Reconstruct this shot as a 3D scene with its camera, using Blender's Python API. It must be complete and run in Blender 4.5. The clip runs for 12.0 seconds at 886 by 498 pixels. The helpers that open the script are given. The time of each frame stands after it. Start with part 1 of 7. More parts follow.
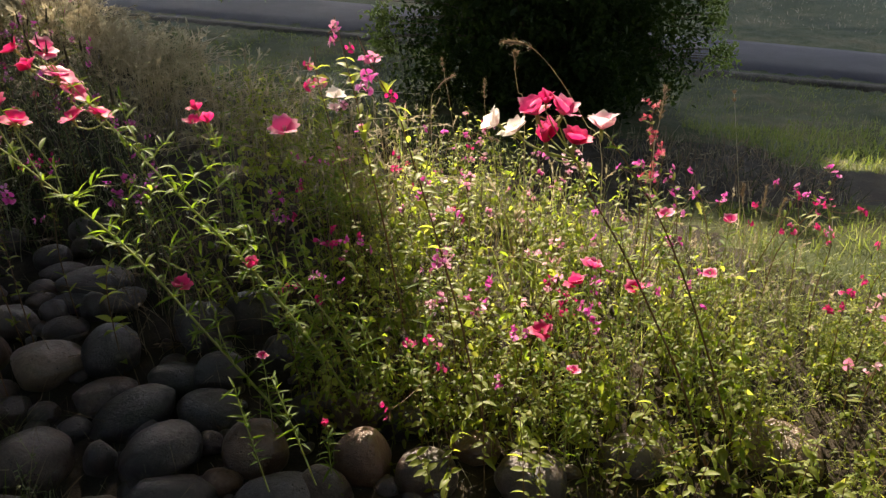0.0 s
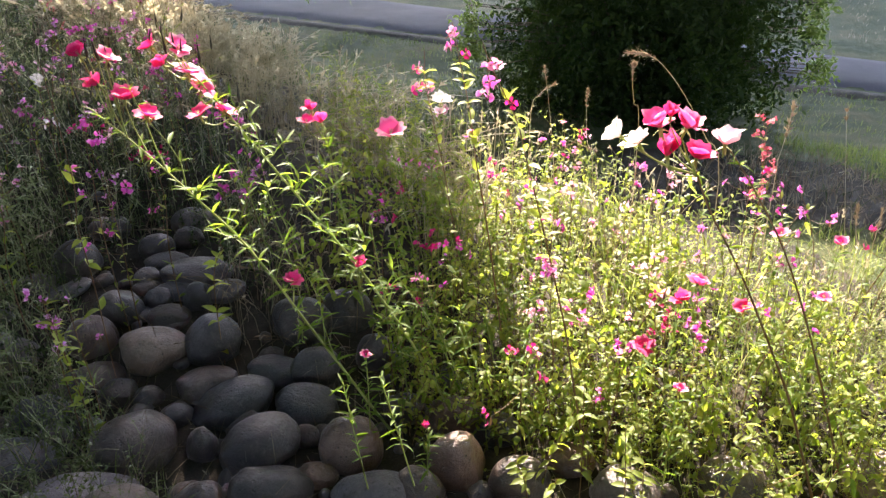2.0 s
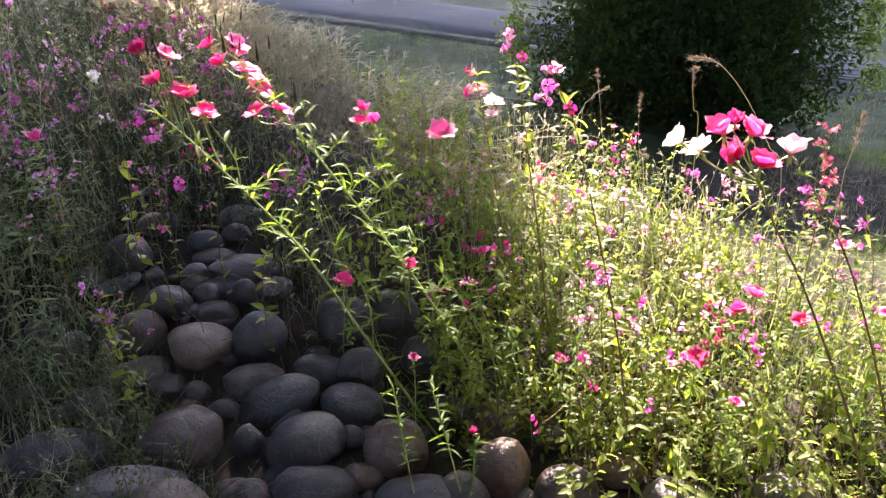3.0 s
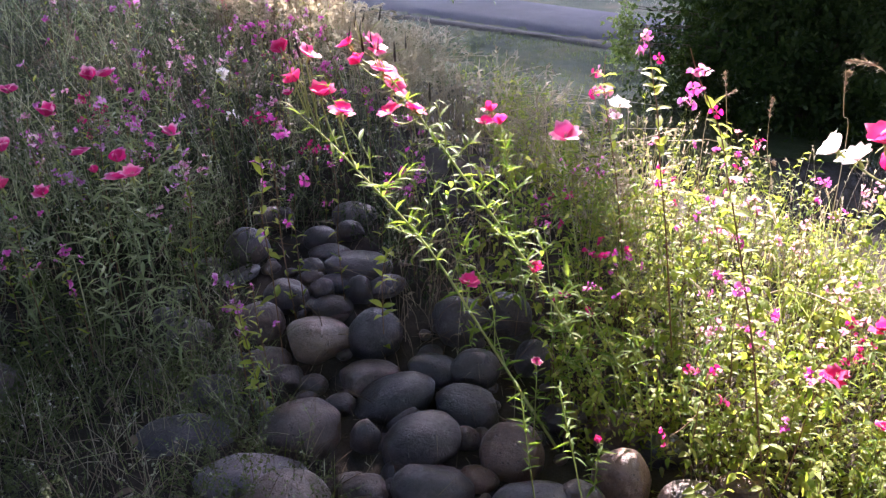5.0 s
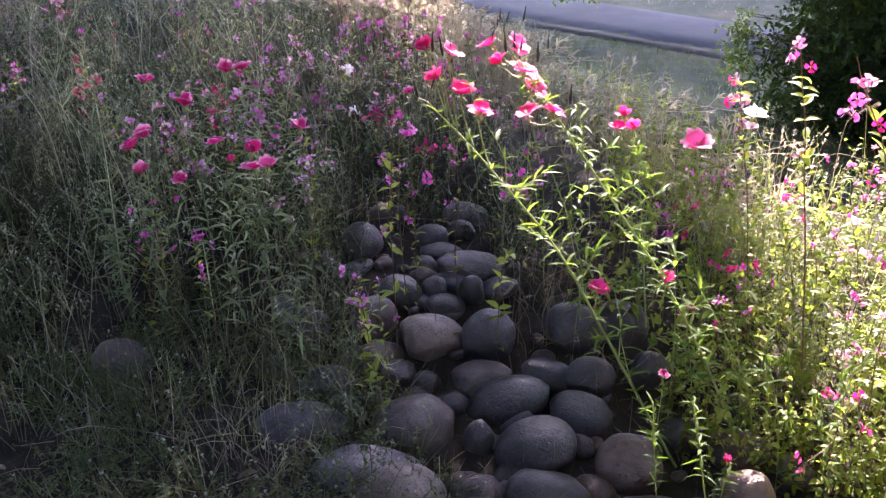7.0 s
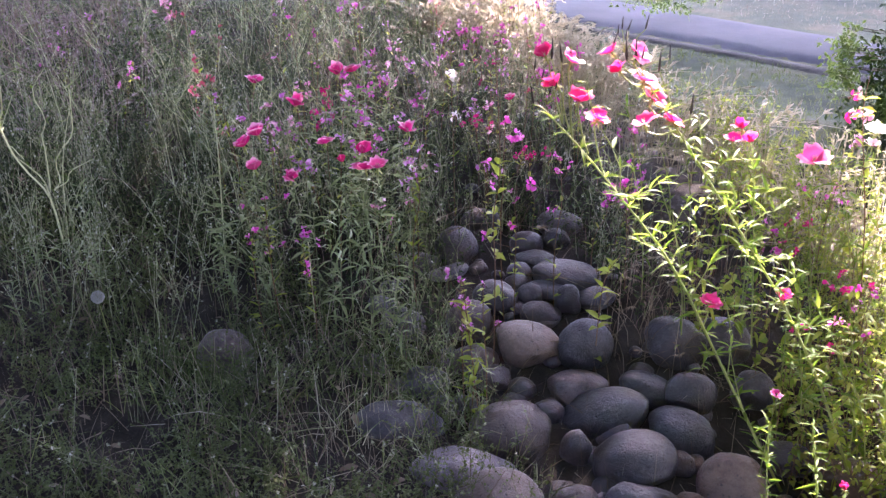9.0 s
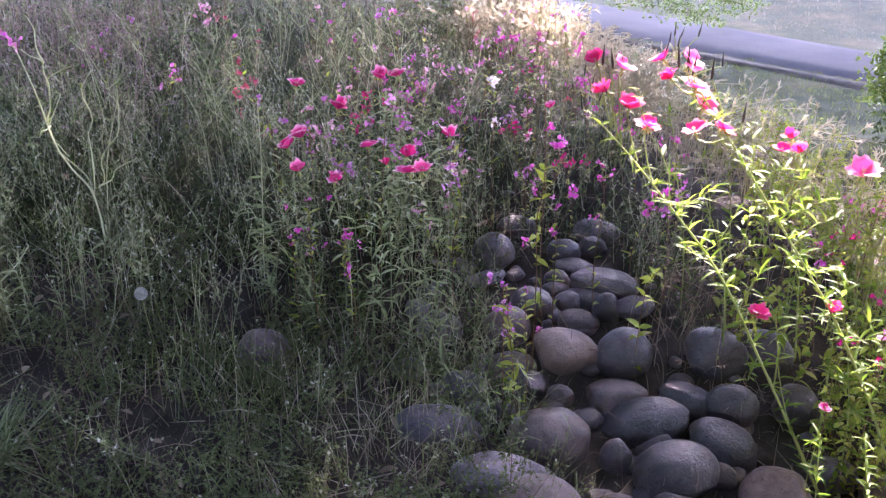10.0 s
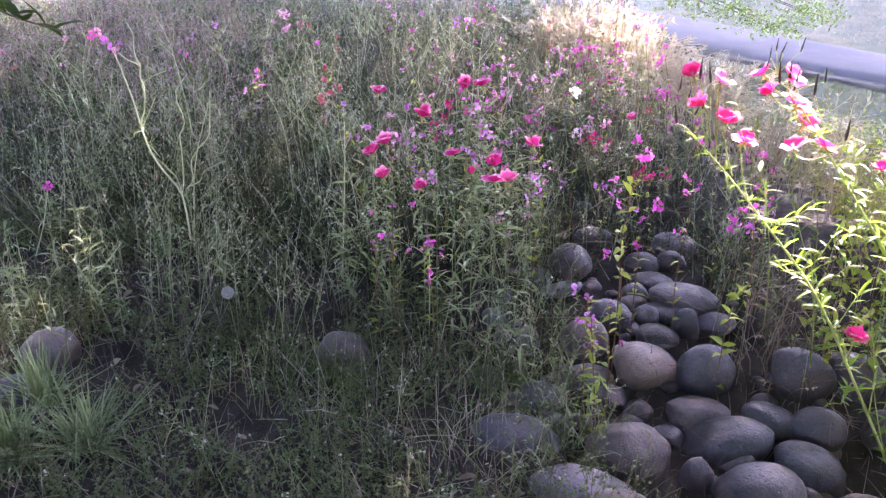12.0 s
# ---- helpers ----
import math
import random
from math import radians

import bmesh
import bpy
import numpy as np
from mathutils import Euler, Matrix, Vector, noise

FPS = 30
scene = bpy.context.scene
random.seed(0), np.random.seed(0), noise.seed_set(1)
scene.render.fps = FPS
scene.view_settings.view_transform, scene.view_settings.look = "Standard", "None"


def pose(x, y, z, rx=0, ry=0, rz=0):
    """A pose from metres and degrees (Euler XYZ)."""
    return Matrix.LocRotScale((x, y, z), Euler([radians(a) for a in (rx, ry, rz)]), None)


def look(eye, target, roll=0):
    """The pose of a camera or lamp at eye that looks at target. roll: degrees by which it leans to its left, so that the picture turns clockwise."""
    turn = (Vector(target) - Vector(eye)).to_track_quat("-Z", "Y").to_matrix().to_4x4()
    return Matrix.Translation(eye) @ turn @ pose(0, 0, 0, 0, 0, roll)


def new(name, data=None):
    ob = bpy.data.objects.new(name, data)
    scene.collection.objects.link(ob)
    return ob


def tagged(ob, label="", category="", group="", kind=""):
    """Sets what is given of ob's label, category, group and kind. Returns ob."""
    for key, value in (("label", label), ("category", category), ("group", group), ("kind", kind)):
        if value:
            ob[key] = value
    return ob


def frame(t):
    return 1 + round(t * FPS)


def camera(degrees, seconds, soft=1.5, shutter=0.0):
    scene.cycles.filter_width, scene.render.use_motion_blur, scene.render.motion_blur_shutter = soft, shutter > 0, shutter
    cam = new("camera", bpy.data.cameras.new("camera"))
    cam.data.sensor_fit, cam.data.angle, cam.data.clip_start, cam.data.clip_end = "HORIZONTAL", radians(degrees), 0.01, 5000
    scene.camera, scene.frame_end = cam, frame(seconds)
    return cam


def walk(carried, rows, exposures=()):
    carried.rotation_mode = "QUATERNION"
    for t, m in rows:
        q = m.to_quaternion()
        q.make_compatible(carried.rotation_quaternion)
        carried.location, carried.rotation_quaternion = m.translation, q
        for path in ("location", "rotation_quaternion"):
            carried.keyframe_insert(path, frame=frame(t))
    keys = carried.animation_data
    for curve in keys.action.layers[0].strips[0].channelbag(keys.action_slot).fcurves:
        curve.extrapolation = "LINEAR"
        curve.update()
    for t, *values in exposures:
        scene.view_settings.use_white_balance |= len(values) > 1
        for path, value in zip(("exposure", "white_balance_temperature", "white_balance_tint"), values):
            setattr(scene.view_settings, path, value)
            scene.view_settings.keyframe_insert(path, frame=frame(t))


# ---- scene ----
cam = camera(59.4, 12.0, soft=1.4)
PATH = [
    (0.0, pose(0.0000, 0.0000, 1.5000, 63.304, 0.175, -0.088)),
    (0.5, pose(-0.0305, 0.0030, 1.4971, 63.692, -0.064, 1.506)),
    (1.0, pose(-0.0510, 0.0165, 1.4976, 63.654, 0.198, 2.865)),
    (1.5, pose(-0.1087, -0.0118, 1.5009, 63.819, -0.741, 3.575)),
    (2.0, pose(-0.1241, -0.0056, 1.5055, 63.626, -0.338, 5.220)),
    (2.5, pose(-0.1478, 0.0043, 1.5058, 63.595, -0.416, 6.658)),
    (4.5, pose(-0.2539, 0.0124, 1.5000, 63.738, 0.336, 12.880)),
    (5.0, pose(-0.2936, 0.0016, 1.5032, 63.639, 0.427, 14.403)),
    (5.5, pose(-0.3265, -0.0067, 1.5011, 63.549, 0.322, 16.133)),
    (6.0, pose(-0.3714, -0.0136, 1.4973, 63.602, 0.310, 18.017)),
    (6.5, pose(-0.3970, -0.0263, 1.4995, 63.752, 0.430, 19.631)),
    (7.0, pose(-0.4270, -0.0340, 1.4948, 63.897, 0.213, 20.887)),
    (9.0, pose(-0.5213, -0.0887, 1.4907, 64.489, 0.158, 26.523)),
    (9.5, pose(-0.5542, -0.1034, 1.4832, 64.682, -0.080, 27.586)),
    (10.0, pose(-0.5745, -0.1257, 1.4778, 65.153, -0.363, 28.514)),
    (10.5, pose(-0.5779, -0.1280, 1.4887, 64.916, -0.096, 29.866)),
    (11.0, pose(-0.5990, -0.1446, 1.4859, 64.980, 0.046, 31.090)),
    (11.5, pose(-0.6258, -0.1673, 1.4796, 65.488, -0.231, 32.099)),
    (12.0, pose(-0.6435, -0.1788, 1.4878, 65.635, -0.338, 33.002)),
]
EXPOSURES = [(0.0, 2.38, 7300, 15), (0.5, 2.84, 7200, 14), (1.0, 3.22, 7000, 14), (1.5, 3.58, 6800, 15), (2.5, 3.78, 6250, 23), (4.5, 3.46, 6000, 33),
             (5.0, 3.86, 5950, 34), (5.5, 4.18, 5870, 35), (6.0, 4.34, 5830, 36), (6.5, 4.14, 5810, 37), (7.0, 4.00, 5800, 38), (9.0, 4.64, 5930, 42), (10.5, 4.74, 5880, 43), (12.0, 5.02, 5840, 44)]
walk(cam, PATH, EXPOSURES)
SUN, SKY = 3.05, 0.10

# ---------------------------------------------------------------- light
SUN_AZ, SUN_EL = 6.0, 36.0          # degrees to the left of +y, and up
TO_SUN = Vector((-math.sin(radians(SUN_AZ)) * math.cos(radians(SUN_EL)),
                 math.cos(radians(SUN_AZ)) * math.cos(radians(SUN_EL)),
                 math.sin(radians(SUN_EL))))
world = bpy.data.worlds.new("sky")
scene.world = world
world.use_nodes = True
wt = world.node_tree
sky = wt.nodes.new("ShaderNodeTexSky")
sky.sky_type = "NISHITA"
sky.sun_disc = False
sky.sun_elevation = radians(SUN_EL)
sky.sun_rotation = radians(-SUN_AZ)
bg = wt.nodes["Background"]
bg.inputs["Strength"].default_value = SKY
wt.links.new(sky.outputs["Color"], bg.inputs["Color"])
sun_data = bpy.data.lights.new("sun", "SUN")
sun_data.energy = SUN
sun_data.angle = radians(0.5)
sun_data.color = (1.0, 0.89, 0.70)
sun_ob = new("sun", sun_data)
sun_ob.matrix_world = look(Vector((0, 0, 0)) + TO_SUN * 20, (0, 0, 0))


# ---------------------------------------------------------------- materials
def mat_base(name):
    m = bpy.data.materials.new(name)
    m.use_nodes = True
    nt = m.node_tree
    p = nt.nodes["Principled BSDF"]
    return m, nt, p


def ramp(nt, fac, cols, stops=None):
    r = nt.nodes.new("ShaderNodeValToRGB")
    el = r.color_ramp.elements
    n = len(cols)
    while len(el) < n:
        el.new(0.5)
    for i, c in enumerate(cols):
        el[i].position = stops[i] if stops else i / max(1, n - 1)
        el[i].color = (*c, 1)
    nt.links.new(fac, r.inputs["Fac"])
    return r.outputs["Color"]


def noise_fac(nt, scale, detail=4.0, space="Object", rough=0.55):
    tc = nt.nodes.new("ShaderNodeTexCoord")
    n = nt.nodes.new("ShaderNodeTexNoise")
    n.inputs["Scale"].default_value = scale
    n.inputs["Detail"].default_value = detail
    n.inputs["Roughness"].default_value = rough
    nt.links.new(tc.outputs[space], n.inputs["Vector"])
    return n.outputs["Fac"]


def math_node(nt, op, a, b):
    n = nt.nodes.new("ShaderNodeMath")
    n.operation = op
    for i, v in enumerate((a, b)):
        if isinstance(v, (int, float)):
            n.inputs[i].default_value = v
        else:
            nt.links.new(v, n.inputs[i])
    return n.outputs[0]


def mix_col(nt, fac, a, b, blend="MIX"):
    n = nt.nodes.new("ShaderNodeMix")
    n.data_type = "RGBA"
    n.blend_type = blend
    for sock, v in ((n.inputs[0], fac), (n.inputs[6], a), (n.inputs[7], b)):
        if isinstance(v, (int, float)):
            sock.default_value = v
        elif isinstance(v, tuple):
            sock.default_value = (*v, 1)
        else:
            nt.links.new(v, sock)
    return n.outputs[2]


def bump(nt, p, height, strength, dist):
    b = nt.nodes.new("ShaderNodeBump")
    b.inputs["Strength"].default_value = strength
    b.inputs["Distance"].default_value = dist
    nt.links.new(height, b.inputs["Height"])
    nt.links.new(b.outputs["Normal"], p.inputs["Normal"])


def thin_mat(name, cols, through_cols, share=0.45, rough=0.5, spec=0.35, per_object=False):
    """Leaf or blade: reflects and lets light through; each leaf has its own shade."""
    m, nt, p = mat_base(name)
    g = nt.nodes.new("ShaderNodeNewGeometry")
    fac = g.outputs["Random Per Island"]
    if per_object:
        oi = nt.nodes.new("ShaderNodeObjectInfo")
        fac = math_node(nt, "FRACT", math_node(nt, "ADD", fac, oi.outputs["Random"]), 0.0)
    nf = noise_fac(nt, 60.0, 3.0)
    f2 = math_node(nt, "ADD", math_node(nt, "MULTIPLY", fac, 0.75), math_node(nt, "MULTIPLY", nf, 0.3))
    nt.links.new(ramp(nt, f2, cols), p.inputs["Base Color"])
    p.inputs["Roughness"].default_value = rough
    p.inputs["Specular IOR Level"].default_value = spec
    t = nt.nodes.new("ShaderNodeBsdfTranslucent")
    nt.links.new(ramp(nt, f2, through_cols), t.inputs["Color"])
    mx = nt.nodes.new("ShaderNodeMixShader")
    mx.inputs[0].default_value = share
    nt.links.new(p.outputs[0], mx.inputs[1])
    nt.links.new(t.outputs[0], mx.inputs[2])
    nt.links.new(mx.outputs[0], nt.nodes["Material Output"].inputs["Surface"])
    return m


def petal_mat(name, heart, middle, rim, reach, share=0.42):
    """Petal: colour runs from the heart of the flower to its rim, with fine veins."""
    m, nt, p = mat_base(name)
    tc = nt.nodes.new("ShaderNodeTexCoord")
    ln = nt.nodes.new("ShaderNodeVectorMath")
    ln.operation = "LENGTH"
    nt.links.new(tc.outputs["Object"], ln.inputs[0])
    d = math_node(nt, "DIVIDE", ln.outputs["Value"], reach)
    w = noise_fac(nt, 160.0, 2.0)
    d = math_node(nt, "ADD", d, math_node(nt, "MULTIPLY", math_node(nt, "SUBTRACT", w, 0.5), 0.35))
    oi = nt.nodes.new("ShaderNodeObjectInfo")
    d = math_node(nt, "ADD", d, math_node(nt, "MULTIPLY", math_node(nt, "SUBTRACT", oi.outputs["Random"], 0.5), 0.25))
    col = ramp(nt, d, (heart, middle, middle, rim), (0.05, 0.32, 0.76, 0.98))
    nt.links.new(col, p.inputs["Base Color"])
    p.inputs["Roughness"].default_value = 0.55
    p.inputs["Specular IOR Level"].default_value = 0.25
    p.inputs["Sheen Weight"].default_value = 0.15
    t = nt.nodes.new("ShaderNodeBsdfTranslucent")
    nt.links.new(col, t.inputs["Color"])
    mx = nt.nodes.new("ShaderNodeMixShader")
    mx.inputs[0].default_value = share
    nt.links.new(p.outputs[0], mx.inputs[1])
    nt.links.new(t.outputs[0], mx.inputs[2])
    nt.links.new(mx.outputs[0], nt.nodes["Material Output"].inputs["Surface"])
    return m


def stone_mat(name, dark, mid, light):
    m, nt, p = mat_base(name)
    oi = nt.nodes.new("ShaderNodeObjectInfo")
    tc = nt.nodes.new("ShaderNodeTexCoord")
    off = nt.nodes.new("ShaderNodeVectorMath")
    off.operation = "ADD"
    sc = nt.nodes.new("ShaderNodeVectorMath")
    sc.operation = "SCALE"
    sc.inputs[0].default_value = (17, 31, 23)
    nt.links.new(oi.outputs["Random"], sc.inputs["Scale"])
    nt.links.new(tc.outputs["Object"], off.inputs[0])
    nt.links.new(sc.outputs[0], off.inputs[1])

    def nz(scale, detail, rough=0.6):
        n = nt.nodes.new("ShaderNodeTexNoise")
        n.inputs["Scale"].default_value = scale
        n.inputs["Detail"].default_value = detail
        n.inputs["Roughness"].default_value = rough
        nt.links.new(off.outputs[0], n.inputs["Vector"])
        return n.outputs["Fac"]
    big, mid_, fine = nz(6.0, 4.0), nz(24.0, 6.0, 0.65), nz(120.0, 5.0, 0.75)
    f = math_node(nt, "ADD", math_node(nt, "MULTIPLY", big, 0.75), math_node(nt, "MULTIPLY", mid_, 0.45))
    f = math_node(nt, "ADD", f, math_node(nt, "MULTIPLY", math_node(nt, "SUBTRACT", fine, 0.2), 0.55))
    f = math_node(nt, "ADD", f, math_node(nt, "MULTIPLY", math_node(nt, "SUBTRACT", oi.outputs["Random"], 0.5), 0.3))
    col = ramp(nt, f, (dark, mid, light), (0.63, 0.79, 0.95))
    # pale mineral flecks, dark pits and scuffs
    v = nt.nodes.new("ShaderNodeTexVoronoi")
    v.inputs["Scale"].default_value = 75.0
    nt.links.new(off.outputs[0], v.inputs["Vector"])
    fl = ramp(nt, v.outputs["Distance"], ((1, 1, 1), (0, 0, 0)), (0.06, 0.2))
    v2 = nt.nodes.new("ShaderNodeTexVoronoi")
    v2.inputs["Scale"].default_value = 48.0
    nt.links.new(off.outputs[0], v2.inputs["Vector"])
    pit = ramp(nt, v2.outputs["Distance"], ((1, 1, 1), (0, 0, 0)), (0.08, 0.22))
    scuff = ramp(nt, nz(14.0, 7.0, 0.75), ((0, 0, 0), (1, 1, 1)), (0.56, 0.70))
    col = mix_col(nt, math_node(nt, "MULTIPLY", fl, 0.13), col, (0.32, 0.30, 0.27))
    col = mix_col(nt, math_node(nt, "MULTIPLY", scuff, 0.42), col, (0.26, 0.24, 0.22))
    col = mix_col(nt, math_node(nt, "MULTIPLY", pit, 0.65), col, (0.03, 0.027, 0.024))
    nt.links.new(col, p.inputs["Base Color"])
    p.inputs["Roughness"].default_value = 0.34
    p.inputs["Specular IOR Level"].default_value = 0.75
    hgt = math_node(nt, "SUBTRACT", math_node(nt, "ADD", math_node(nt, "MULTIPLY", fine, 0.5), mid_), math_node(nt, "MULTIPLY", pit, 0.3))
    bump(nt, p, hgt, 1.0, 0.008)
    return m


def rough_mat(name, cols, scale, fine, rough=0.9, strength=0.6, dist=0.02, stops=None):
    m, nt, p = mat_base(name)
    a, b = noise_fac(nt, scale, 6.0, "Object", 0.6), noise_fac(nt, fine, 5.0, "Object", 0.7)
    f = math_node(nt, "ADD", math_node(nt, "MULTIPLY", a, 0.6), math_node(nt, "MULTIPLY", b, 0.4))
    nt.links.new(ramp(nt, f, cols, stops), p.inputs["Base Color"])
    p.inputs["Roughness"].default_value = rough
    p.inputs["Specular IOR Level"].default_value = 0.2
    bump(nt, p, f, strength, dist)
    return m


STONE = {
    "grey": stone_mat("grey river stone", (0.035, 0.026, 0.027), (0.064, 0.046, 0.046), (0.113, 0.085, 0.083)),
    "blue": stone_mat("blue grey river stone", (0.030, 0.025, 0.028), (0.058, 0.048, 0.053), (0.112, 0.091, 0.100)),
    "brown": stone_mat("brown river stone", (0.040, 0.025, 0.022), (0.076, 0.048, 0.042), (0.139, 0.092, 0.078)),
    "tan": stone_mat("tan river stone", (0.132, 0.088, 0.066), (0.206, 0.139, 0.107), (0.285, 0.205, 0.169)),
    "warm": stone_mat("rusty river stone", (0.070, 0.034, 0.022), (0.123, 0.064, 0.043), (0.193, 0.114, 0.086)),
    "pale": stone_mat("pale grey river stone", (0.080, 0.065, 0.071), (0.132, 0.108, 0.118), (0.218, 0.175, 0.189)),
}
M_SOIL = rough_mat("soil with dry thatch", ((0.014, 0.011, 0.009), (0.034, 0.027, 0.021), (0.08, 0.064, 0.049)), 9.0, 140.0, dist=0.03, stops=(0.35, 0.5, 0.68))
M_LAWN = rough_mat("worn lawn", ((0.022, 0.034, 0.010), (0.046, 0.062, 0.019), (0.12, 0.105, 0.05)), 1.4, 70.0, dist=0.03, stops=(0.38, 0.5, 0.64))
M_ROAD = rough_mat("asphalt", ((0.044, 0.043, 0.052), (0.066, 0.064, 0.076), (0.096, 0.094, 0.106)), 1.1, 220.0, strength=0.3, dist=0.006, stops=(0.35, 0.5, 0.65))
M_EDGING = rough_mat("dark edging strip", ((0.018, 0.016, 0.012), (0.04, 0.036, 0.026), (0.08, 0.07, 0.05)), 6.0, 90.0, stops=(0.35, 0.5, 0.65))
M_BARK = rough_mat("bark", ((0.05, 0.04, 0.03), (0.12, 0.095, 0.07), (0.2, 0.17, 0.13)), 12.0, 60.0, dist=0.02, stops=(0.35, 0.5, 0.65))
M_STEM = thin_mat("green stem", ((0.20, 0.25, 0.07), (0.34, 0.36, 0.13)), ((0.3, 0.4, 0.08), (0.45, 0.5, 0.12)), 0.25)
M_STEM_RED = thin_mat("reddish stem", ((0.13, 0.06, 0.04), (0.20, 0.13, 0.06)), ((0.3, 0.12, 0.06), (0.3, 0.2, 0.08)), 0.15)
M_LEAF = thin_mat("lance leaf", ((0.045, 0.085, 0.020), (0.075, 0.125, 0.030), (0.12, 0.165, 0.050)), ((0.15, 0.28, 0.020), (0.25, 0.39, 0.032), (0.38, 0.50, 0.055)), 0.45, 0.55, 0.12, True)
M_WEED = thin_mat("weed leaf", ((0.07, 0.115, 0.025), (0.12, 0.165, 0.04), (0.19, 0.23, 0.06), (0.25, 0.24, 0.09)), ((0.19, 0.33, 0.02), (0.36, 0.50, 0.04), (0.58, 0.66, 0.08), (0.62, 0.60, 0.14)), 0.54, 0.5, 0.25)
M_FEATHER = thin_mat("feathery foliage", ((0.024, 0.040, 0.013), (0.050, 0.080, 0.025), (0.12, 0.165, 0.058), (0.22, 0.265, 0.105), (0.58, 0.57, 0.36)), ((0.06, 0.11, 0.02), (0.12, 0.19, 0.035), (0.22, 0.3, 0.07), (0.3, 0.37, 0.1), (0.56, 0.58, 0.3)), 0.22, 0.55, 0.22)
# shade put into the leaf colour, for hollows and the shrub's dark patch
M_DARK = thin_mat("leaf with painted-in shade", ((0.010, 0.018, 0.007), (0.028, 0.045, 0.015), (0.10, 0.13, 0.045)), ((0.05, 0.09, 0.015), (0.10, 0.16, 0.035), (0.2, 0.27, 0.07)), 0.16, 0.55, 0.2)
M_STRAW = thin_mat("brown straw", ((0.11, 0.075, 0.05), (0.22, 0.165, 0.115), (0.40, 0.33, 0.24)), ((0.2, 0.14, 0.08), (0.3, 0.22, 0.13), (0.4, 0.32, 0.2)), 0.2, 0.7)
M_SAGE = thin_mat("sage green leaf", ((0.10, 0.135, 0.06), (0.18, 0.215, 0.105), (0.29, 0.32, 0.18)), ((0.2, 0.3, 0.08), (0.33, 0.42, 0.14), (0.45, 0.5, 0.22)), 0.35, 0.45, 0.35)
M_PALE_STEM = thin_mat("pale stem", ((0.09, 0.11, 0.045), (0.24, 0.26, 0.13), (0.54, 0.52, 0.36)), ((0.2, 0.22, 0.08), (0.42, 0.44, 0.2), (0.5, 0.5, 0.28)), 0.15)
M_GREY_STEM = thin_mat("grey-green stem", ((0.07, 0.095, 0.04), (0.13, 0.16, 0.07), (0.24, 0.26, 0.13)), ((0.2, 0.22, 0.08), (0.32, 0.36, 0.15), (0.42, 0.44, 0.2)), 0.15)
M_FLUFF = thin_mat("white seed fluff", ((0.40, 0.39, 0.36), (0.58, 0.57, 0.53)), ((0.45, 0.45, 0.41), (0.55, 0.54, 0.5)), 0.4)
M_TURF = thin_mat("short turf blade", ((0.035, 0.055, 0.016), (0.06, 0.085, 0.025), (0.12, 0.13, 0.05)), ((0.22, 0.34, 0.05), (0.36, 0.46, 0.09), (0.5, 0.5, 0.2)), 0.38, 0.5, 0.2)
M_GRASS = thin_mat("grass blade", ((0.08, 0.11, 0.035), (0.14, 0.175, 0.06), (0.25, 0.25, 0.12)), ((0.26, 0.38, 0.07), (0.42, 0.50, 0.12), (0.58, 0.57, 0.24)), 0.45, 0.5)
M_DRY = thin_mat("dry grass", ((0.25, 0.21, 0.14), (0.41, 0.36, 0.26), (0.52, 0.47, 0.36)), ((0.42, 0.36, 0.21), (0.55, 0.48, 0.31), (0.66, 0.59, 0.43)), 0.4, 0.6)
M_DARK_BUD = thin_mat("dark bud", ((0.022, 0.022, 0.014), (0.05, 0.042, 0.024)), ((0.05, 0.04, 0.02), (0.08, 0.07, 0.03)), 0.06)
M_CLOVER = thin_mat("small clover leaf", ((0.045, 0.062, 0.024), (0.08, 0.10, 0.04), (0.15, 0.17, 0.085)), ((0.13, 0.18, 0.03), (0.23, 0.28, 0.06), (0.34, 0.38, 0.12)), 0.3, 0.5, 0.3)
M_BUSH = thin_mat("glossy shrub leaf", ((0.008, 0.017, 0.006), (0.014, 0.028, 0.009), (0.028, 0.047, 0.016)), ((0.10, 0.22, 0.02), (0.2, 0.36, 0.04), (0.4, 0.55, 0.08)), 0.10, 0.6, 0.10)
# lit copy of the leaf colour, for rim-lit shrub edges and the bough
M_LIME_LIT = thin_mat("sunlit lime leaf", ((0.04, 0.07, 0.015), (0.07, 0.12, 0.025), (0.12, 0.17, 0.04)), ((0.18, 0.3, 0.04), (0.3, 0.43, 0.06), (0.45, 0.55, 0.1)), 0.35, 0.4, 0.4)
M_TREE = thin_mat("tree leaf", ((0.03, 0.06, 0.018), (0.05, 0.09, 0.025), (0.08, 0.12, 0.035)), ((0.12, 0.22, 0.03), (0.2, 0.3, 0.05), (0.3, 0.4, 0.07)), 0.1)
M_STALK = thin_mat("pale yellow-green stalk", ((0.40, 0.44, 0.20), (0.55, 0.57, 0.30), (0.68, 0.66, 0.45)), ((0.4, 0.45, 0.2), (0.55, 0.55, 0.3), (0.6, 0.6, 0.4)), 0.2)
M_MAUVE = thin_mat("mauve-brown dry stem", ((0.13, 0.085, 0.08), (0.26, 0.19, 0.17), (0.46, 0.38, 0.34)), ((0.2, 0.14, 0.12), (0.3, 0.22, 0.2), (0.4, 0.32, 0.28)), 0.15, 0.7)
M_BUD = thin_mat("small buds", ((0.16, 0.17, 0.09), (0.34, 0.34, 0.22), (0.62, 0.60, 0.50)), ((0.3, 0.32, 0.17), (0.45, 0.45, 0.3), (0.6, 0.6, 0.48)), 0.35)
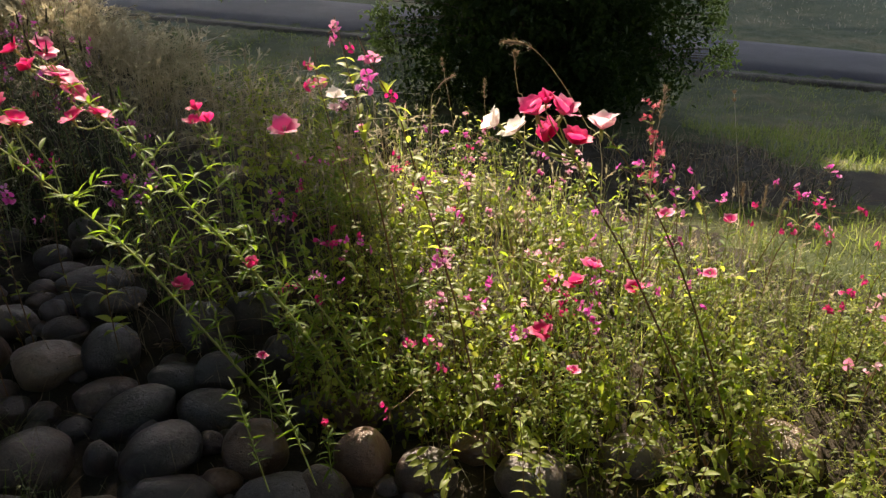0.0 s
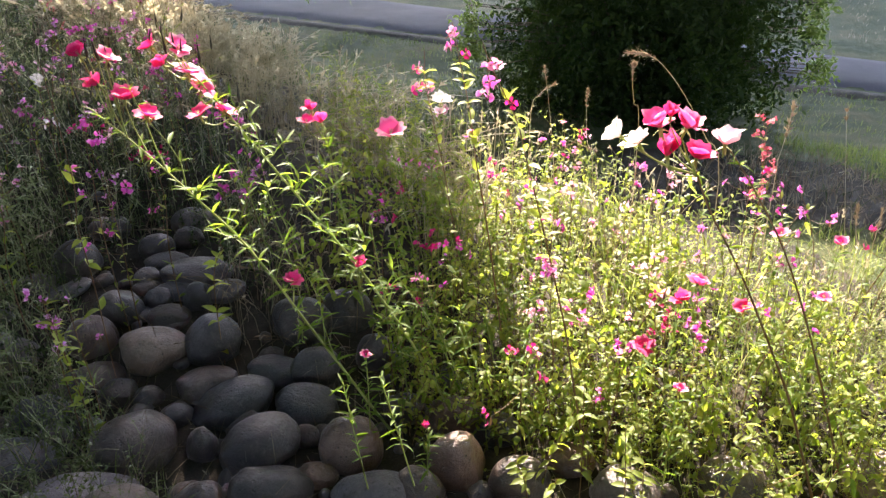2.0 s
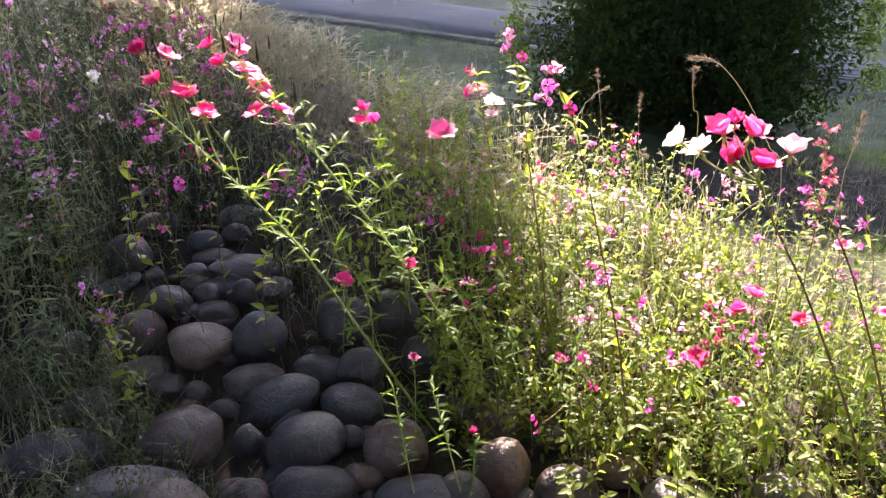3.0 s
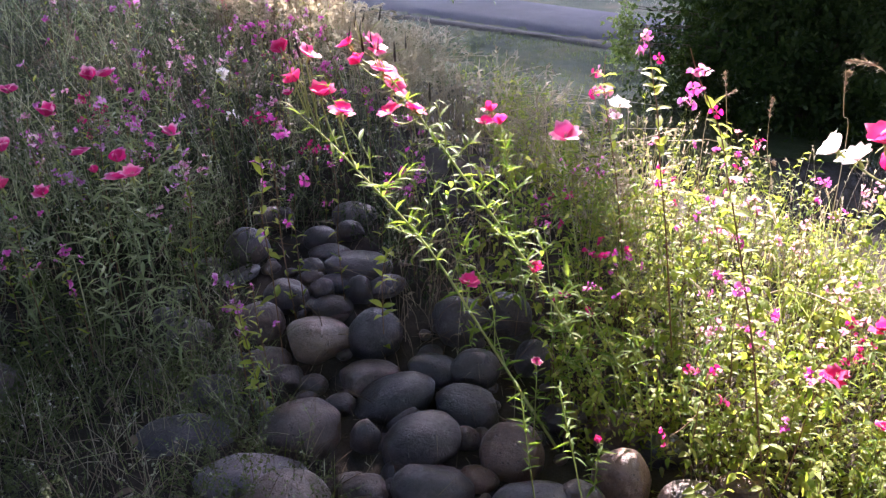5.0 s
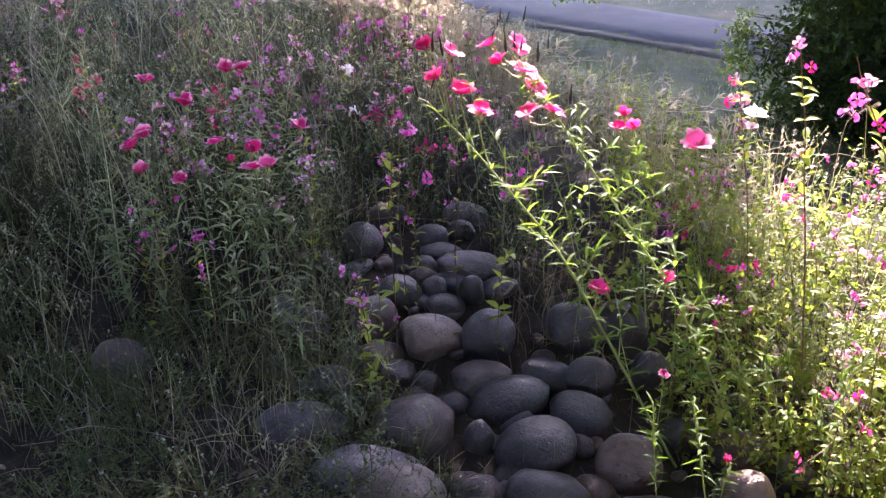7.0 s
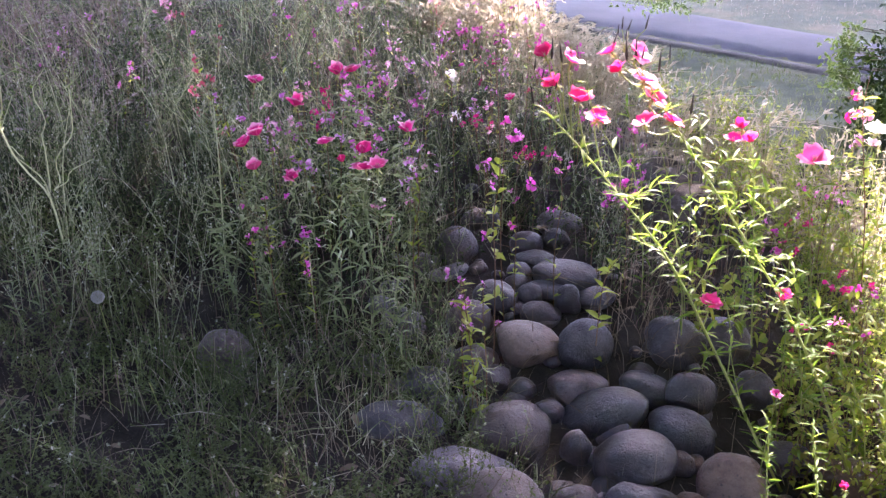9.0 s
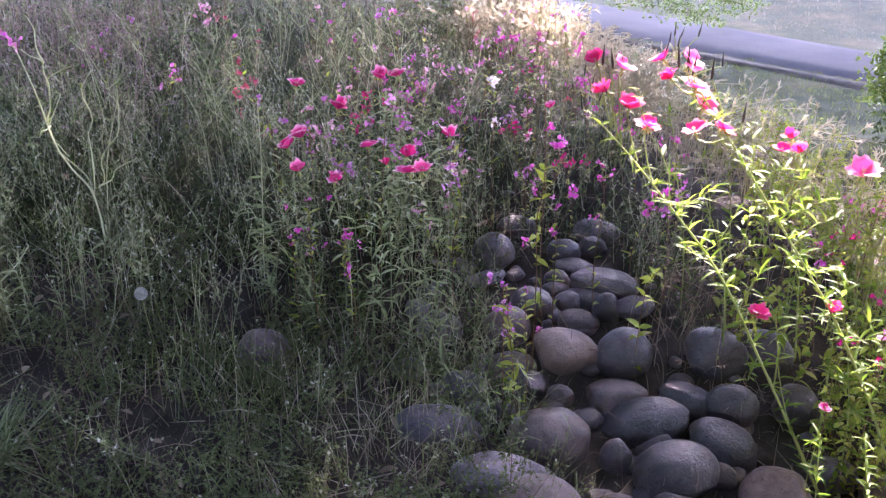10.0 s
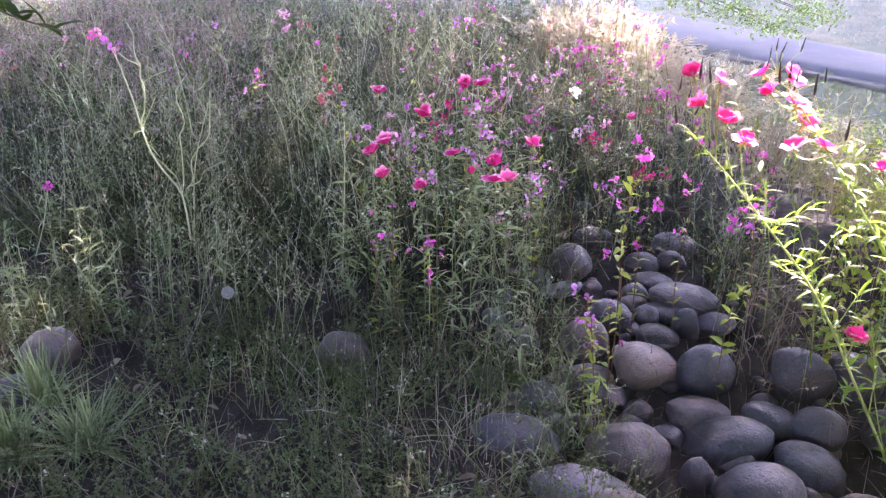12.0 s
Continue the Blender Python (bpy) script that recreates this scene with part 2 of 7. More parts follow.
P_CORAL = petal_mat("coral red petal", (0.44, 0.012, 0.07), (0.66, 0.026, 0.17), (0.76, 0.11, 0.30), 0.034)
P_PINK = petal_mat("pink petal", (0.54, 0.02, 0.14), (0.74, 0.08, 0.28), (0.84, 0.34, 0.52), 0.034)
P_PALE = petal_mat("pale petal with pink heart", (0.78, 0.18, 0.36), (0.90, 0.58, 0.68), (0.93, 0.86, 0.84), 0.034)
P_WHITE = petal_mat("white petal", (0.85, 0.60, 0.66), (0.90, 0.82, 0.80), (0.93, 0.90, 0.86), 0.034)
P_ROSE = petal_mat("rose petal", (0.38, 0.01, 0.08), (0.64, 0.022, 0.19), (0.84, 0.36, 0.54), 0.034)
P_MAGENTA = petal_mat("magenta petal", (0.40, 0.03, 0.26), (0.66, 0.08, 0.42), (0.78, 0.24, 0.56), 0.018)
P_VIOLET = petal_mat("violet petal", (0.38, 0.05, 0.32), (0.58, 0.15, 0.48), (0.70, 0.34, 0.62), 0.018)
P_LIGHT = petal_mat("light pink petal", (0.66, 0.12, 0.32), (0.78, 0.28, 0.46), (0.88, 0.54, 0.66), 0.018)
P_DUSKY = petal_mat("dusky red petal", (0.30, 0.03, 0.05), (0.50, 0.08, 0.12), (0.65, 0.22, 0.25), 0.018)


# ---------------------------------------------------------------- mesh tools
rng = np.random.default_rng(11)


class Buf:
    """Collects many alike pieces and turns them into one mesh."""

    def __init__(self):
        self.v, self.f, self.n = [], [], 0

    def add(self, verts, faces, slot=0):
        verts = np.asarray(verts, float)
        if verts.ndim == 2:
            verts = verts[None]
        if len(verts) == 0:
            return
        faces = np.asarray(faces, int)
        count, m = verts.shape[:2]
        idx = faces[None] + (np.arange(count) * m)[:, None, None] + self.n
        self.v.append(verts.reshape(-1, 3))
        self.f.append((idx.reshape(-1, faces.shape[1]), slot))
        self.n += count * m

    def mesh(self, name, mats, smooth=True):
        me = bpy.data.meshes.new(name)
        v = np.concatenate(self.v).astype(np.float32)
        me.vertices.add(len(v))
        me.vertices.foreach_set("co", v.ravel())
        loops = np.concatenate([f.ravel() for f, _ in self.f]).astype(np.int32)
        sizes = np.concatenate([np.full(len(f), f.shape[1]) for f, _ in self.f])
        slots = np.concatenate([np.full(len(f), s) for f, s in self.f]).astype(np.int32)
        starts = np.concatenate([[0], np.cumsum(sizes)[:-1]]).astype(np.int32)
        me.loops.add(len(loops))
        me.loops.foreach_set("vertex_index", loops)
        me.polygons.add(len(sizes))
        me.polygons.foreach_set("loop_start", starts)
        me.polygons.foreach_set("material_index", slots)
        me.polygons.foreach_set("use_smooth", np.full(len(sizes), smooth))
        for mm in mats:
            me.materials.append(mm)
        me.update(calc_edges=True)
        me.validate()
        return me


def unit(a):
    a = np.asarray(a, float)
    return a / np.maximum(np.linalg.norm(a, axis=-1, keepdims=True), 1e-9)


def ribbons(buf, base, way, length, width, droop, shape=((0, 0.35), (0.35, 1.0), (0.7, 0.75)), slot=0, twist=None, fold=0.0):
    """Tapered blades: leaves, grass, petals. shape: pairs of place along the blade and share of the width."""
    base, way = np.atleast_2d(base), unit(np.atleast_2d(way))
    n = len(base)
    length, width, droop = (np.broadcast_to(np.asarray(a, float), (n,)) for a in (length, width, droop))
    side = unit(np.cross(way, np.array([0.0, 0.0, 1.0])) + 1e-4)
    if twist is not None:
        nrm = np.cross(side, way)
        c, s = np.cos(twist)[:, None], np.sin(twist)[:, None]
        side = c * side + s * nrm
    rows = []
    for u, w in shape:
        mid = base + way * (length * u)[:, None]
        mid[:, 2] -= droop * length * u * u
        half = side * (0.5 * width * w)[:, None]
        lift = np.zeros((n, 3))
        lift[:, 2] = fold * width * w
        rows += [mid - half + lift, mid + half + lift]
    tip = base + way * length[:, None]
    tip[:, 2] -= droop * length
    k = len(shape)
    v = np.stack(rows + [tip], 1)
    quads = [(2 * i, 2 * i + 1, 2 * i + 3, 2 * i + 2) for i in range(k - 1)]
    start = buf.n
    buf.add(v, quads, slot)
    tri = np.array([[2 * k - 2, 2 * k - 1, 2 * k]])
    idx = tri[None] + (np.arange(n) * (2 * k + 1))[:, None, None] + start
    buf.f.append((idx.reshape(-1, 3), slot))


def tubes(buf, pts, r0, r1, sides=4, slot=0):
    """Stems along rows of points, thinning from r0 to r1."""
    pts = np.asarray(pts, float)
    if pts.ndim == 2:
        pts = pts[None]
    n, m = pts.shape[:2]
    if n == 0:
        return
    r0, r1 = (np.broadcast_to(np.asarray(a, float), (n,)) for a in (r0, r1))
    rad = r0[:, None] + (r1 - r0)[:, None] * np.linspace(0, 1, m)[None]
    tan = unit(np.gradient(pts, axis=1))
    ref = np.where(np.abs(tan[..., 2:3]) > 0.8, np.array([1.0, 0, 0]), np.array([0, 0, 1.0]))
    a = unit(np.cross(tan, ref))
    b = np.cross(tan, a)
    ang = np.arange(sides) * 2 * np.pi / sides
    ring = pts[:, :, None] + rad[:, :, None, None] * (np.cos(ang)[:, None] * a[:, :, None] + np.sin(ang)[:, None] * b[:, :, None])
    v = ring.reshape(n, m * sides, 3)
    quads = [(i * sides + j, i * sides + (j + 1) % sides, (i + 1) * sides + (j + 1) % sides, (i + 1) * sides + j)
             for i in range(m - 1) for j in range(sides)]
    buf.add(v, quads, slot)


def curve_pts(points, n):
    """A smooth line through a few points."""
    p = np.asarray(points, float)
    t = np.linspace(0, len(p) - 1, n)
    i = np.clip(t.astype(int), 0, len(p) - 2)
    u = (t - i)[:, None]
    p0, p1, p2, p3 = p[np.maximum(i - 1, 0)], p[i], p[i + 1], p[np.minimum(i + 2, len(p) - 1)]
    return 0.5 * (2 * p1 + (p2 - p0) * u + (2 * p0 - 5 * p1 + 4 * p2 - p3) * u**2 + (3 * p1 - p0 - 3 * p2 + p3) * u**3)


def part(name, me, parent, place=(0, 0, 0), label=""):
    ob = new(name, me)
    ob.parent = parent
    ob.matrix_basis = place if isinstance(place, Matrix) else Matrix.Translation(place)
    if label:
        tagged(ob, label)
    return ob


def thing(name, place, label, category, group="", kind=""):
    ob = new(name)
    ob.empty_display_size = 0.05
    ob.location = place
    return tagged(ob, label, category, group, kind)


# ---------------------------------------------------------------- lie of the land
BED = ((0.75, 1.25), (-0.55, 1.62), (-1.15, 2.1), (-1.46, 2.56))


def smooth01(v):
    v = np.clip(v, 0, 1)
    return v * v * (3 - 2 * v)


def bed_gap(x, y):
    """Distance from the middle line of the dry creek bed."""
    p = np.stack([np.asarray(x, float), np.asarray(y, float)], -1)
    best = np.full(p.shape[:-1], 99.0)
    for a, b in zip(BED, BED[1:]):
        a, b = np.array(a), np.array(b)
        u = np.clip(((p - a) @ (b - a)) / ((b - a) @ (b - a)), 0, 1)
        best = np.minimum(best, np.linalg.norm(p - a - u[..., None] * (b - a), axis=-1))
    return best


def across(x, y):
    """Distance measured square to the road."""
    return 0.43 * np.asarray(x, float) + 0.9 * np.asarray(y, float)


def bank(x):
    """Where the planted bank ends, as a distance square to the road."""
    return np.minimum(3.25 - 0.38 * np.clip(x, -8, 2.5) + 0.7 * smooth01((-2.2 - np.asarray(x, float)) / 0.8) + 4.0 * smooth01((-3.6 - np.asarray(x, float)) / 1.8), 7.3)


def lie(x, y):
    x, y = np.asarray(x, float), np.asarray(y, float)
    z = -0.09 * (1 - smooth01((bed_gap(x, y) - 0.35) / 0.45))
    q = across(x, y)
    z = z - 0.35 * smooth01((q - 3.6) / 3.2)
    z = z + 0.012 * np.sin(3.1 * x + 1.3 * y) * np.sin(2.3 * y - 0.7 * x) * (q < 6.5)
    rise = 0.17 * smooth01((y - 1.6) / 1.1) * smooth01((-x - 0.1) / 0.9) * smooth01((bank(x) + 0.3 - q) / 1.4)
    mound = 0.15 * smooth01((y - 2.8) / 3.4) * smooth01((-x - 1.3) / 1.6) * smooth01((bank(x) + 0.5 - q) / 1.2)
    return z + rise + mound + 0.06 * np.maximum(q - 11.5, 0)


def dark_patch(x, y, soft=0.0):
    """Bare soil beside the shrub, put in to darken its shade; with soft, how deep in the shade a place lies."""
    u = np.minimum(1.80 + 0.25 * (5.2 - y) + 1.1 * smooth01((4.25 - y) / 0.5) + 0.06 * np.sin(7 * y) + 0.04 * np.sin(19 * y + 5 * x) - x, y - 3.42 - 0.1 * smooth01((1.3 - x) / 0.5) + 0.05 * np.sin(9 * x)) + np.where(x < 0.4, -9, 0)
    return smooth01(u / soft + 1.3) if soft else u > 0


def axis(lo, hi, fine_lo, fine_hi, step):
    fine = np.arange(fine_lo, fine_hi, step)
    a = fine_lo - np.geomspace(step, fine_lo - lo, 26)[::-1]
    b = fine_hi + np.geomspace(step, hi - fine_hi, 26) - step
    return np.concatenate([a, fine, b])


xs, ys = axis(-400, 400, -5.0, 4.5, 0.07), axis(-400, 400, 0.4, 9.5, 0.07)
gx, gy = np.meshgrid(xs, ys, indexing="ij")
far_flat = np.clip((np.hypot(gx, gy) - 30) / 60, 0, 1)
gzz = lie(np.clip(gx, -40, 40), np.clip(gy, -40, 60)) * (1 - far_flat) + rng.normal(0, 0.006, gx.shape)
b = Buf()
nx, ny = gx.shape
ii = np.arange(nx * ny).reshape(nx, ny)
quads = np.stack([ii[:-1, :-1], ii[1:, :-1], ii[1:, 1:], ii[:-1, 1:]], -1).reshape(-1, 4)
b.add(np.stack([gx, gy, gzz], -1).reshape(-1, 3), quads)
# soil in the bed and under the flowers, worn lawn beyond
lawn = across(gx, gy)[:-1, :-1] > bank(gx[:-1, :-1]) + 0.5 + 0.12 * np.sin(3.1 * gx[:-1, :-1])
# lawn gives way to darker soil here, which deepens the shrub-side shade
lawn &= ~(dark_patch(gx[:-1, :-1], gy[:-1, :-1]) & (gy[:-1, :-1] < 4.7))
b.f = [(quads[~lawn.ravel()], 0), (quads[lawn.ravel()], 1)]
tagged(new("ground", b.mesh("ground", (M_SOIL, M_LAWN))), "brown soil with dry thatch turning into worn lawn", "ground", kind="structure")

# road: a gently curving asphalt path, and the dark strip along it
s_line = np.concatenate([np.linspace(-60, -14, 12), np.linspace(-13, 8, 85), np.linspace(9, 50, 12)])
near_q = 8.0 + 0.03 * np.sin(0.9 * s_line)
far_q = 9.45 - 0.085 * np.clip(s_line, -13, 6) + 0.03 * np.sin(1.3 * s_line + 1)
N2, T2 = np.array([0.43, 0.9]) / 0.9975, np.array([0.9, -0.43]) / 0.9975


def strip(name, q0, q1, rise, mats, label, category, cols=8, edge=0.02, jitter=0.0):
    rows = []
    for k in range(cols + 1):
        f = k / cols
        q = q0 + (q1 - q0) * f
        p = N2[None] * (q + (rng.normal(0, jitter, len(q)) if k in (0, cols) else 0))[..., None] + T2[None] * s_line[:, None]
        z = np.array([lie(np.clip(a, -40, 40), np.clip(c, -40, 60)) for a, c in p]) + rise + 0.02 * math.sin(math.pi * f)
        if k in (0, cols):
            z = z - edge
        rows.append(np.column_stack([p, z]))
    v = np.stack(rows, 1)
    n, m = v.shape[:2]
    idx = np.arange(n * m).reshape(n, m)
    bb = Buf()
    bb.add(v.reshape(-1, 3), np.stack([idx[:-1, :-1], idx[1:, :-1], idx[1:, 1:], idx[:-1, 1:]], -1).reshape(-1, 4))
    return tagged(new(name, bb.mesh(name, mats)), label, category, kind="structure")


strip("road", near_q, far_q, 0.025, (M_ROAD,), "grey asphalt path with worn edges", "road", edge=0.05, jitter=0.012)
strip("verge", near_q - 0.32, near_q - 0.02, 0.006, (M_EDGING,), "dark strip along the near edge of the path", "verge", cols=4, edge=0.012, jitter=0.03)


# ---------------------------------------------------------------- stones
STONE_WORDS = {"grey": "smooth dark grey river stone in the bed", "blue": "smooth blue-grey river stone in the bed",
               "brown": "smooth brown river stone in the bed", "tan": "smooth sandy tan river stone in the bed",
               "warm": "rusty brown river stone at the bed's edge", "pale": "pale grey speckled river stone in the bed"}


def stone(x, y, z, a, b, c, yaw, tilt, tone):
    """A water-worn stone: an uneven egg, flattened here and there, sunk in the soil."""
    seed = Vector((x * 7.3, y * 5.1, a * 90))
    bm = bmesh.new()
    bmesh.ops.create_icosphere(bm, subdivisions=4 if a > 0.06 else 3, radius=1.0)
    egg = 0.22 * noise.noise(seed)
    flat = [(Vector((noise.noise(seed + Vector((k, 0, 0))), noise.noise(seed + Vector((0, k, 0))), 0.6 * noise.noise(seed + Vector((0, 0, k))))).normalized(), 0.82 + 0.10 * noise.noise(seed * 1.3 + Vector((k, k, 0)))) for k in (2.3, 5.9, 9.4, 13.7)]
    for v in bm.verts:
        p = v.co.normalized()
        e = 2.12
        k = (abs(p.x) ** e + abs(p.y) ** e + abs(p.z) ** e) ** (-1 / e)
        q = p * k
        for way, d in flat:
            over = q.dot(way) - d
            if over > 0:
                q -= way * over * 0.75
        q *= 1 + 0.085 * noise.noise(p * 1.2 + seed) + 0.035 * noise.noise(p * 2.6 + seed * 2) + 0.014 * noise.noise(p * 6 + seed)
        q.y *= 1 + egg * q.x
        q.z *= 1 + 0.6 * egg * q.x
        v.co = Vector((q.x * a, q.y * b, q.z * c)) * 0.97
    for f in bm.faces:
        f.smooth = True
    me = bpy.data.meshes.new("river_stone")
    bm.to_mesh(me)
    bm.free()
    me.materials.append(STONE[tone])
    ob = new("river_stone", me)
    ob.matrix_world = pose(x, y, z, 5 * noise.noise(seed + Vector((3, 0, 0))), tilt, yaw)
    return tagged(ob, STONE_WORDS[tone], "stone", "stones of the dry creek bed")


stone(-1.291, 2.109, 0.016, 0.127, 0.104, 0.079, 25, 10, "tan")
stone(-1.099, 2.153, 0.036, 0.098, 0.081, 0.105, 20, 20, "blue")
stone(-1.300, 2.255, 0.029, 0.074, 0.044, 0.025, 23, -8, "brown")
stone(-1.308, 2.279, 0.042, 0.079, 0.065, 0.047, 23, 0, "brown")
stone(-1.234, 2.371, 0.070, 0.055, 0.050, 0.070, 21, 0, "grey")
stone(-1.383, 2.372, 0.062, 0.054, 0.044, 0.048, 24, 10, "grey")
stone(-1.317, 2.435, 0.068, 0.117, 0.062, 0.033, 22, 3, "blue")
stone(-1.301, 2.532, 0.090, 0.138, 0.108, 0.054, 21, 6, "grey")
stone(-1.476, 2.497, 0.081, 0.054, 0.044, 0.042, 25, 0, "grey")
stone(-1.460, 2.440, 0.067, 0.055, 0.045, 0.029, 25, 0, "brown")
stone(-1.152, 2.439, 0.071, 0.081, 0.067, 0.039, 19, -15, "blue")
stone(-1.493, 2.290, 0.056, 0.089, 0.073, 0.077, 27, 0, "grey")
stone(-1.528, 2.141, 0.027, 0.090, 0.074, 0.090, 29, 0, "brown")
stone(-1.915, 2.297, 0.038, 0.066, 0.051, 0.026, 35, 6, "pale")
stone(-1.900, 2.205, 0.028, 0.056, 0.046, 0.053, 35, 35, "grey")
stone(-1.750, 2.403, 0.059, 0.089, 0.053, 0.026, 31, -14, "pale")
stone(-1.999, 2.397, 0.060, 0.066, 0.054, 0.031, 35, 0, "pale")
stone(-1.874, 2.425, 0.067, 0.082, 0.067, 0.035, 32, 6, "grey")
stone(-1.775, 2.534, 0.106, 0.092, 0.076, 0.096, 30, 20, "grey")
stone(-1.877, 2.091, 0.006, 0.071, 0.058, 0.064, 36, 20, "pale")
stone(-1.745, 2.023, -0.000, 0.089, 0.073, 0.089, 35, 20, "grey")
stone(-1.677, 1.921, -0.036, 0.055, 0.045, 0.050, 35, 20, "grey")
stone(-1.737, 1.786, -0.048, 0.090, 0.074, 0.076, 38, 5, "brown")
stone(-1.543, 1.811, -0.050, 0.097, 0.079, 0.063, 34, 0, "blue")
stone(-1.438, 1.995, -0.022, 0.088, 0.072, 0.048, 29, 10, "brown")
stone(-1.339, 1.925, -0.034, 0.066, 0.054, 0.052, 28, -10, "brown")
stone(-1.242, 1.922, -0.039, 0.054, 0.045, 0.042, 25, 0, "brown")
stone(-1.242, 1.875, -0.053, 0.041, 0.033, 0.027, 26, 0, "brown")
stone(-1.192, 1.712, -0.047, 0.137, 0.112, 0.101, 27, 12, "brown")
stone(-0.990, 1.731, -0.055, 0.050, 0.045, 0.074, 21, 0, "grey")
stone(-0.957, 1.908, -0.030, 0.141, 0.101, 0.074, 18, -22, "blue")
stone(-0.901, 1.846, -0.051, 0.065, 0.054, 0.047, 17, -30, "grey")
stone(-0.823, 1.744, -0.049, 0.127, 0.104, 0.090, 16, -25, "grey")
stone(-1.070, 1.987, -0.021, 0.107, 0.079, 0.054, 20, -5, "brown")
stone(-0.864, 2.065, -0.010, 0.096, 0.073, 0.050, 15, 10, "blue")
stone(-0.902, 2.149, 0.001, 0.045, 0.037, 0.025, 15, 0, "brown")
stone(-0.939, 2.216, 0.020, 0.022, 0.020, 0.028, 15, 0, "brown")
stone(-0.719, 1.935, -0.036, 0.112, 0.090, 0.067, 11, 18, "blue")
stone(-0.698, 1.813, -0.061, 0.045, 0.036, 0.044, 12, 0, "brown")
stone(-0.827, 2.281, 0.051, 0.108, 0.088, 0.098, 12, 0, "grey")
stone(-0.684, 2.374, 0.043, 0.101, 0.083, 0.097, 9, 0, "grey")
stone(-0.730, 2.085, -0.004, 0.086, 0.070, 0.082, 11, 0, "grey")
stone(-0.549, 1.764, -0.046, 0.099, 0.081, 0.103, 7, 8, "warm")
stone(-0.742, 1.587, -0.063, 0.122, 0.078, 0.071, 15, 8, "grey")
stone(-0.628, 1.664, -0.074, 0.061, 0.044, 0.040, 10, 15, "warm")
stone(-0.452, 1.596, -0.064, 0.126, 0.073, 0.068, 4, -4, "pale")
stone(-0.330, 1.620, -0.060, 0.082, 0.067, 0.078, 0, 0, "brown")
stone(-0.231, 1.730, -0.050, 0.090, 0.073, 0.103, -3, 0, "warm")
stone(-0.257, 1.950, -0.061, 0.094, 0.077, 0.069, -2, 5, "warm")
stone(-1.232, 1.467, -0.056, 0.172, 0.103, 0.089, 32, 12, "pale")
stone(-1.100, 1.405, -0.049, 0.128, 0.105, 0.108, 29, 8, "tan")
stone(-0.975, 1.556, -0.076, 0.061, 0.042, 0.038, 23, 0, "brown")
stone(-0.929, 1.541, -0.071, 0.075, 0.055, 0.050, 21, -10, "brown")
stone(-0.898, 1.480, -0.075, 0.065, 0.043, 0.041, 21, 0, "brown")
stone(-1.506, 1.590, -0.057, 0.158, 0.116, 0.088, 36, 22, "blue")
stone(-0.284, 2.122, -0.054, 0.066, 0.054, 0.071, -1, 0, "grey")
stone(-0.545, 2.204, -0.013, 0.077, 0.063, 0.077, 6, 0, "grey")
stone(-0.421, 1.974, -0.059, 0.074, 0.061, 0.047, 3, 0, "brown")
stone(-1.120, 1.861, -0.049, 0.054, 0.045, 0.043, 23, 10, "grey")
stone(-1.528, 1.933, -0.039, 0.066, 0.054, 0.036, 32, 0, "brown")
stone(-1.440, 1.722, -0.064, 0.064, 0.053, 0.054, 33, 20, "brown")
stone(-1.387, 1.795, -0.063, 0.047, 0.039, 0.035, 30, 0, "grey")
stone(-1.803, 2.856, 0.102, 0.091, 0.075, 0.058, 22, 0, "grey")
stone(-1.526, 2.708, 0.102, 0.076, 0.062, 0.058, 18, 0, "grey")
stone(-1.437, 2.813, 0.099, 0.067, 0.055, 0.049, 16, 0, "brown")
stone(-1.457, 2.624, 0.089, 0.087, 0.064, 0.030, 18, 0, "grey")
stone(-1.476, 2.974, 0.102, 0.105, 0.086, 0.057, 16, 0, "grey")
stone(-2.037, 2.376, 0.057, 0.094, 0.069, 0.033, 30, 0, "pale")
stone(-2.208, 1.600, -0.012, 0.099, 0.089, 0.113, 41, 0, "brown")
stone(-3.045, 1.022, 0.020, 0.102, 0.084, 0.107, 63, 0, "brown")
stone(-2.892, 0.811, 0.029, 0.108, 0.088, 0.075, 66, 0, "grey")
stone(-0.051, 1.669, -0.056, 0.089, 0.073, 0.090, -2, 0, "brown")
stone(0.245, 1.653, -0.059, 0.106, 0.087, 0.082, -13, 10, "grey")
stone(0.548, 1.757, -0.067, 0.094, 0.076, 0.061, -21, 0, "grey")
stone(0.977, 1.765, -0.060, 0.150, 0.111, 0.080, -32, 0, "tan")
stone(-0.121, 1.917, -0.068, 0.077, 0.063, 0.057, -0, 0, "grey")
stone(0.099, 1.801, -0.071, 0.077, 0.059, 0.049, -7, 0, "warm")


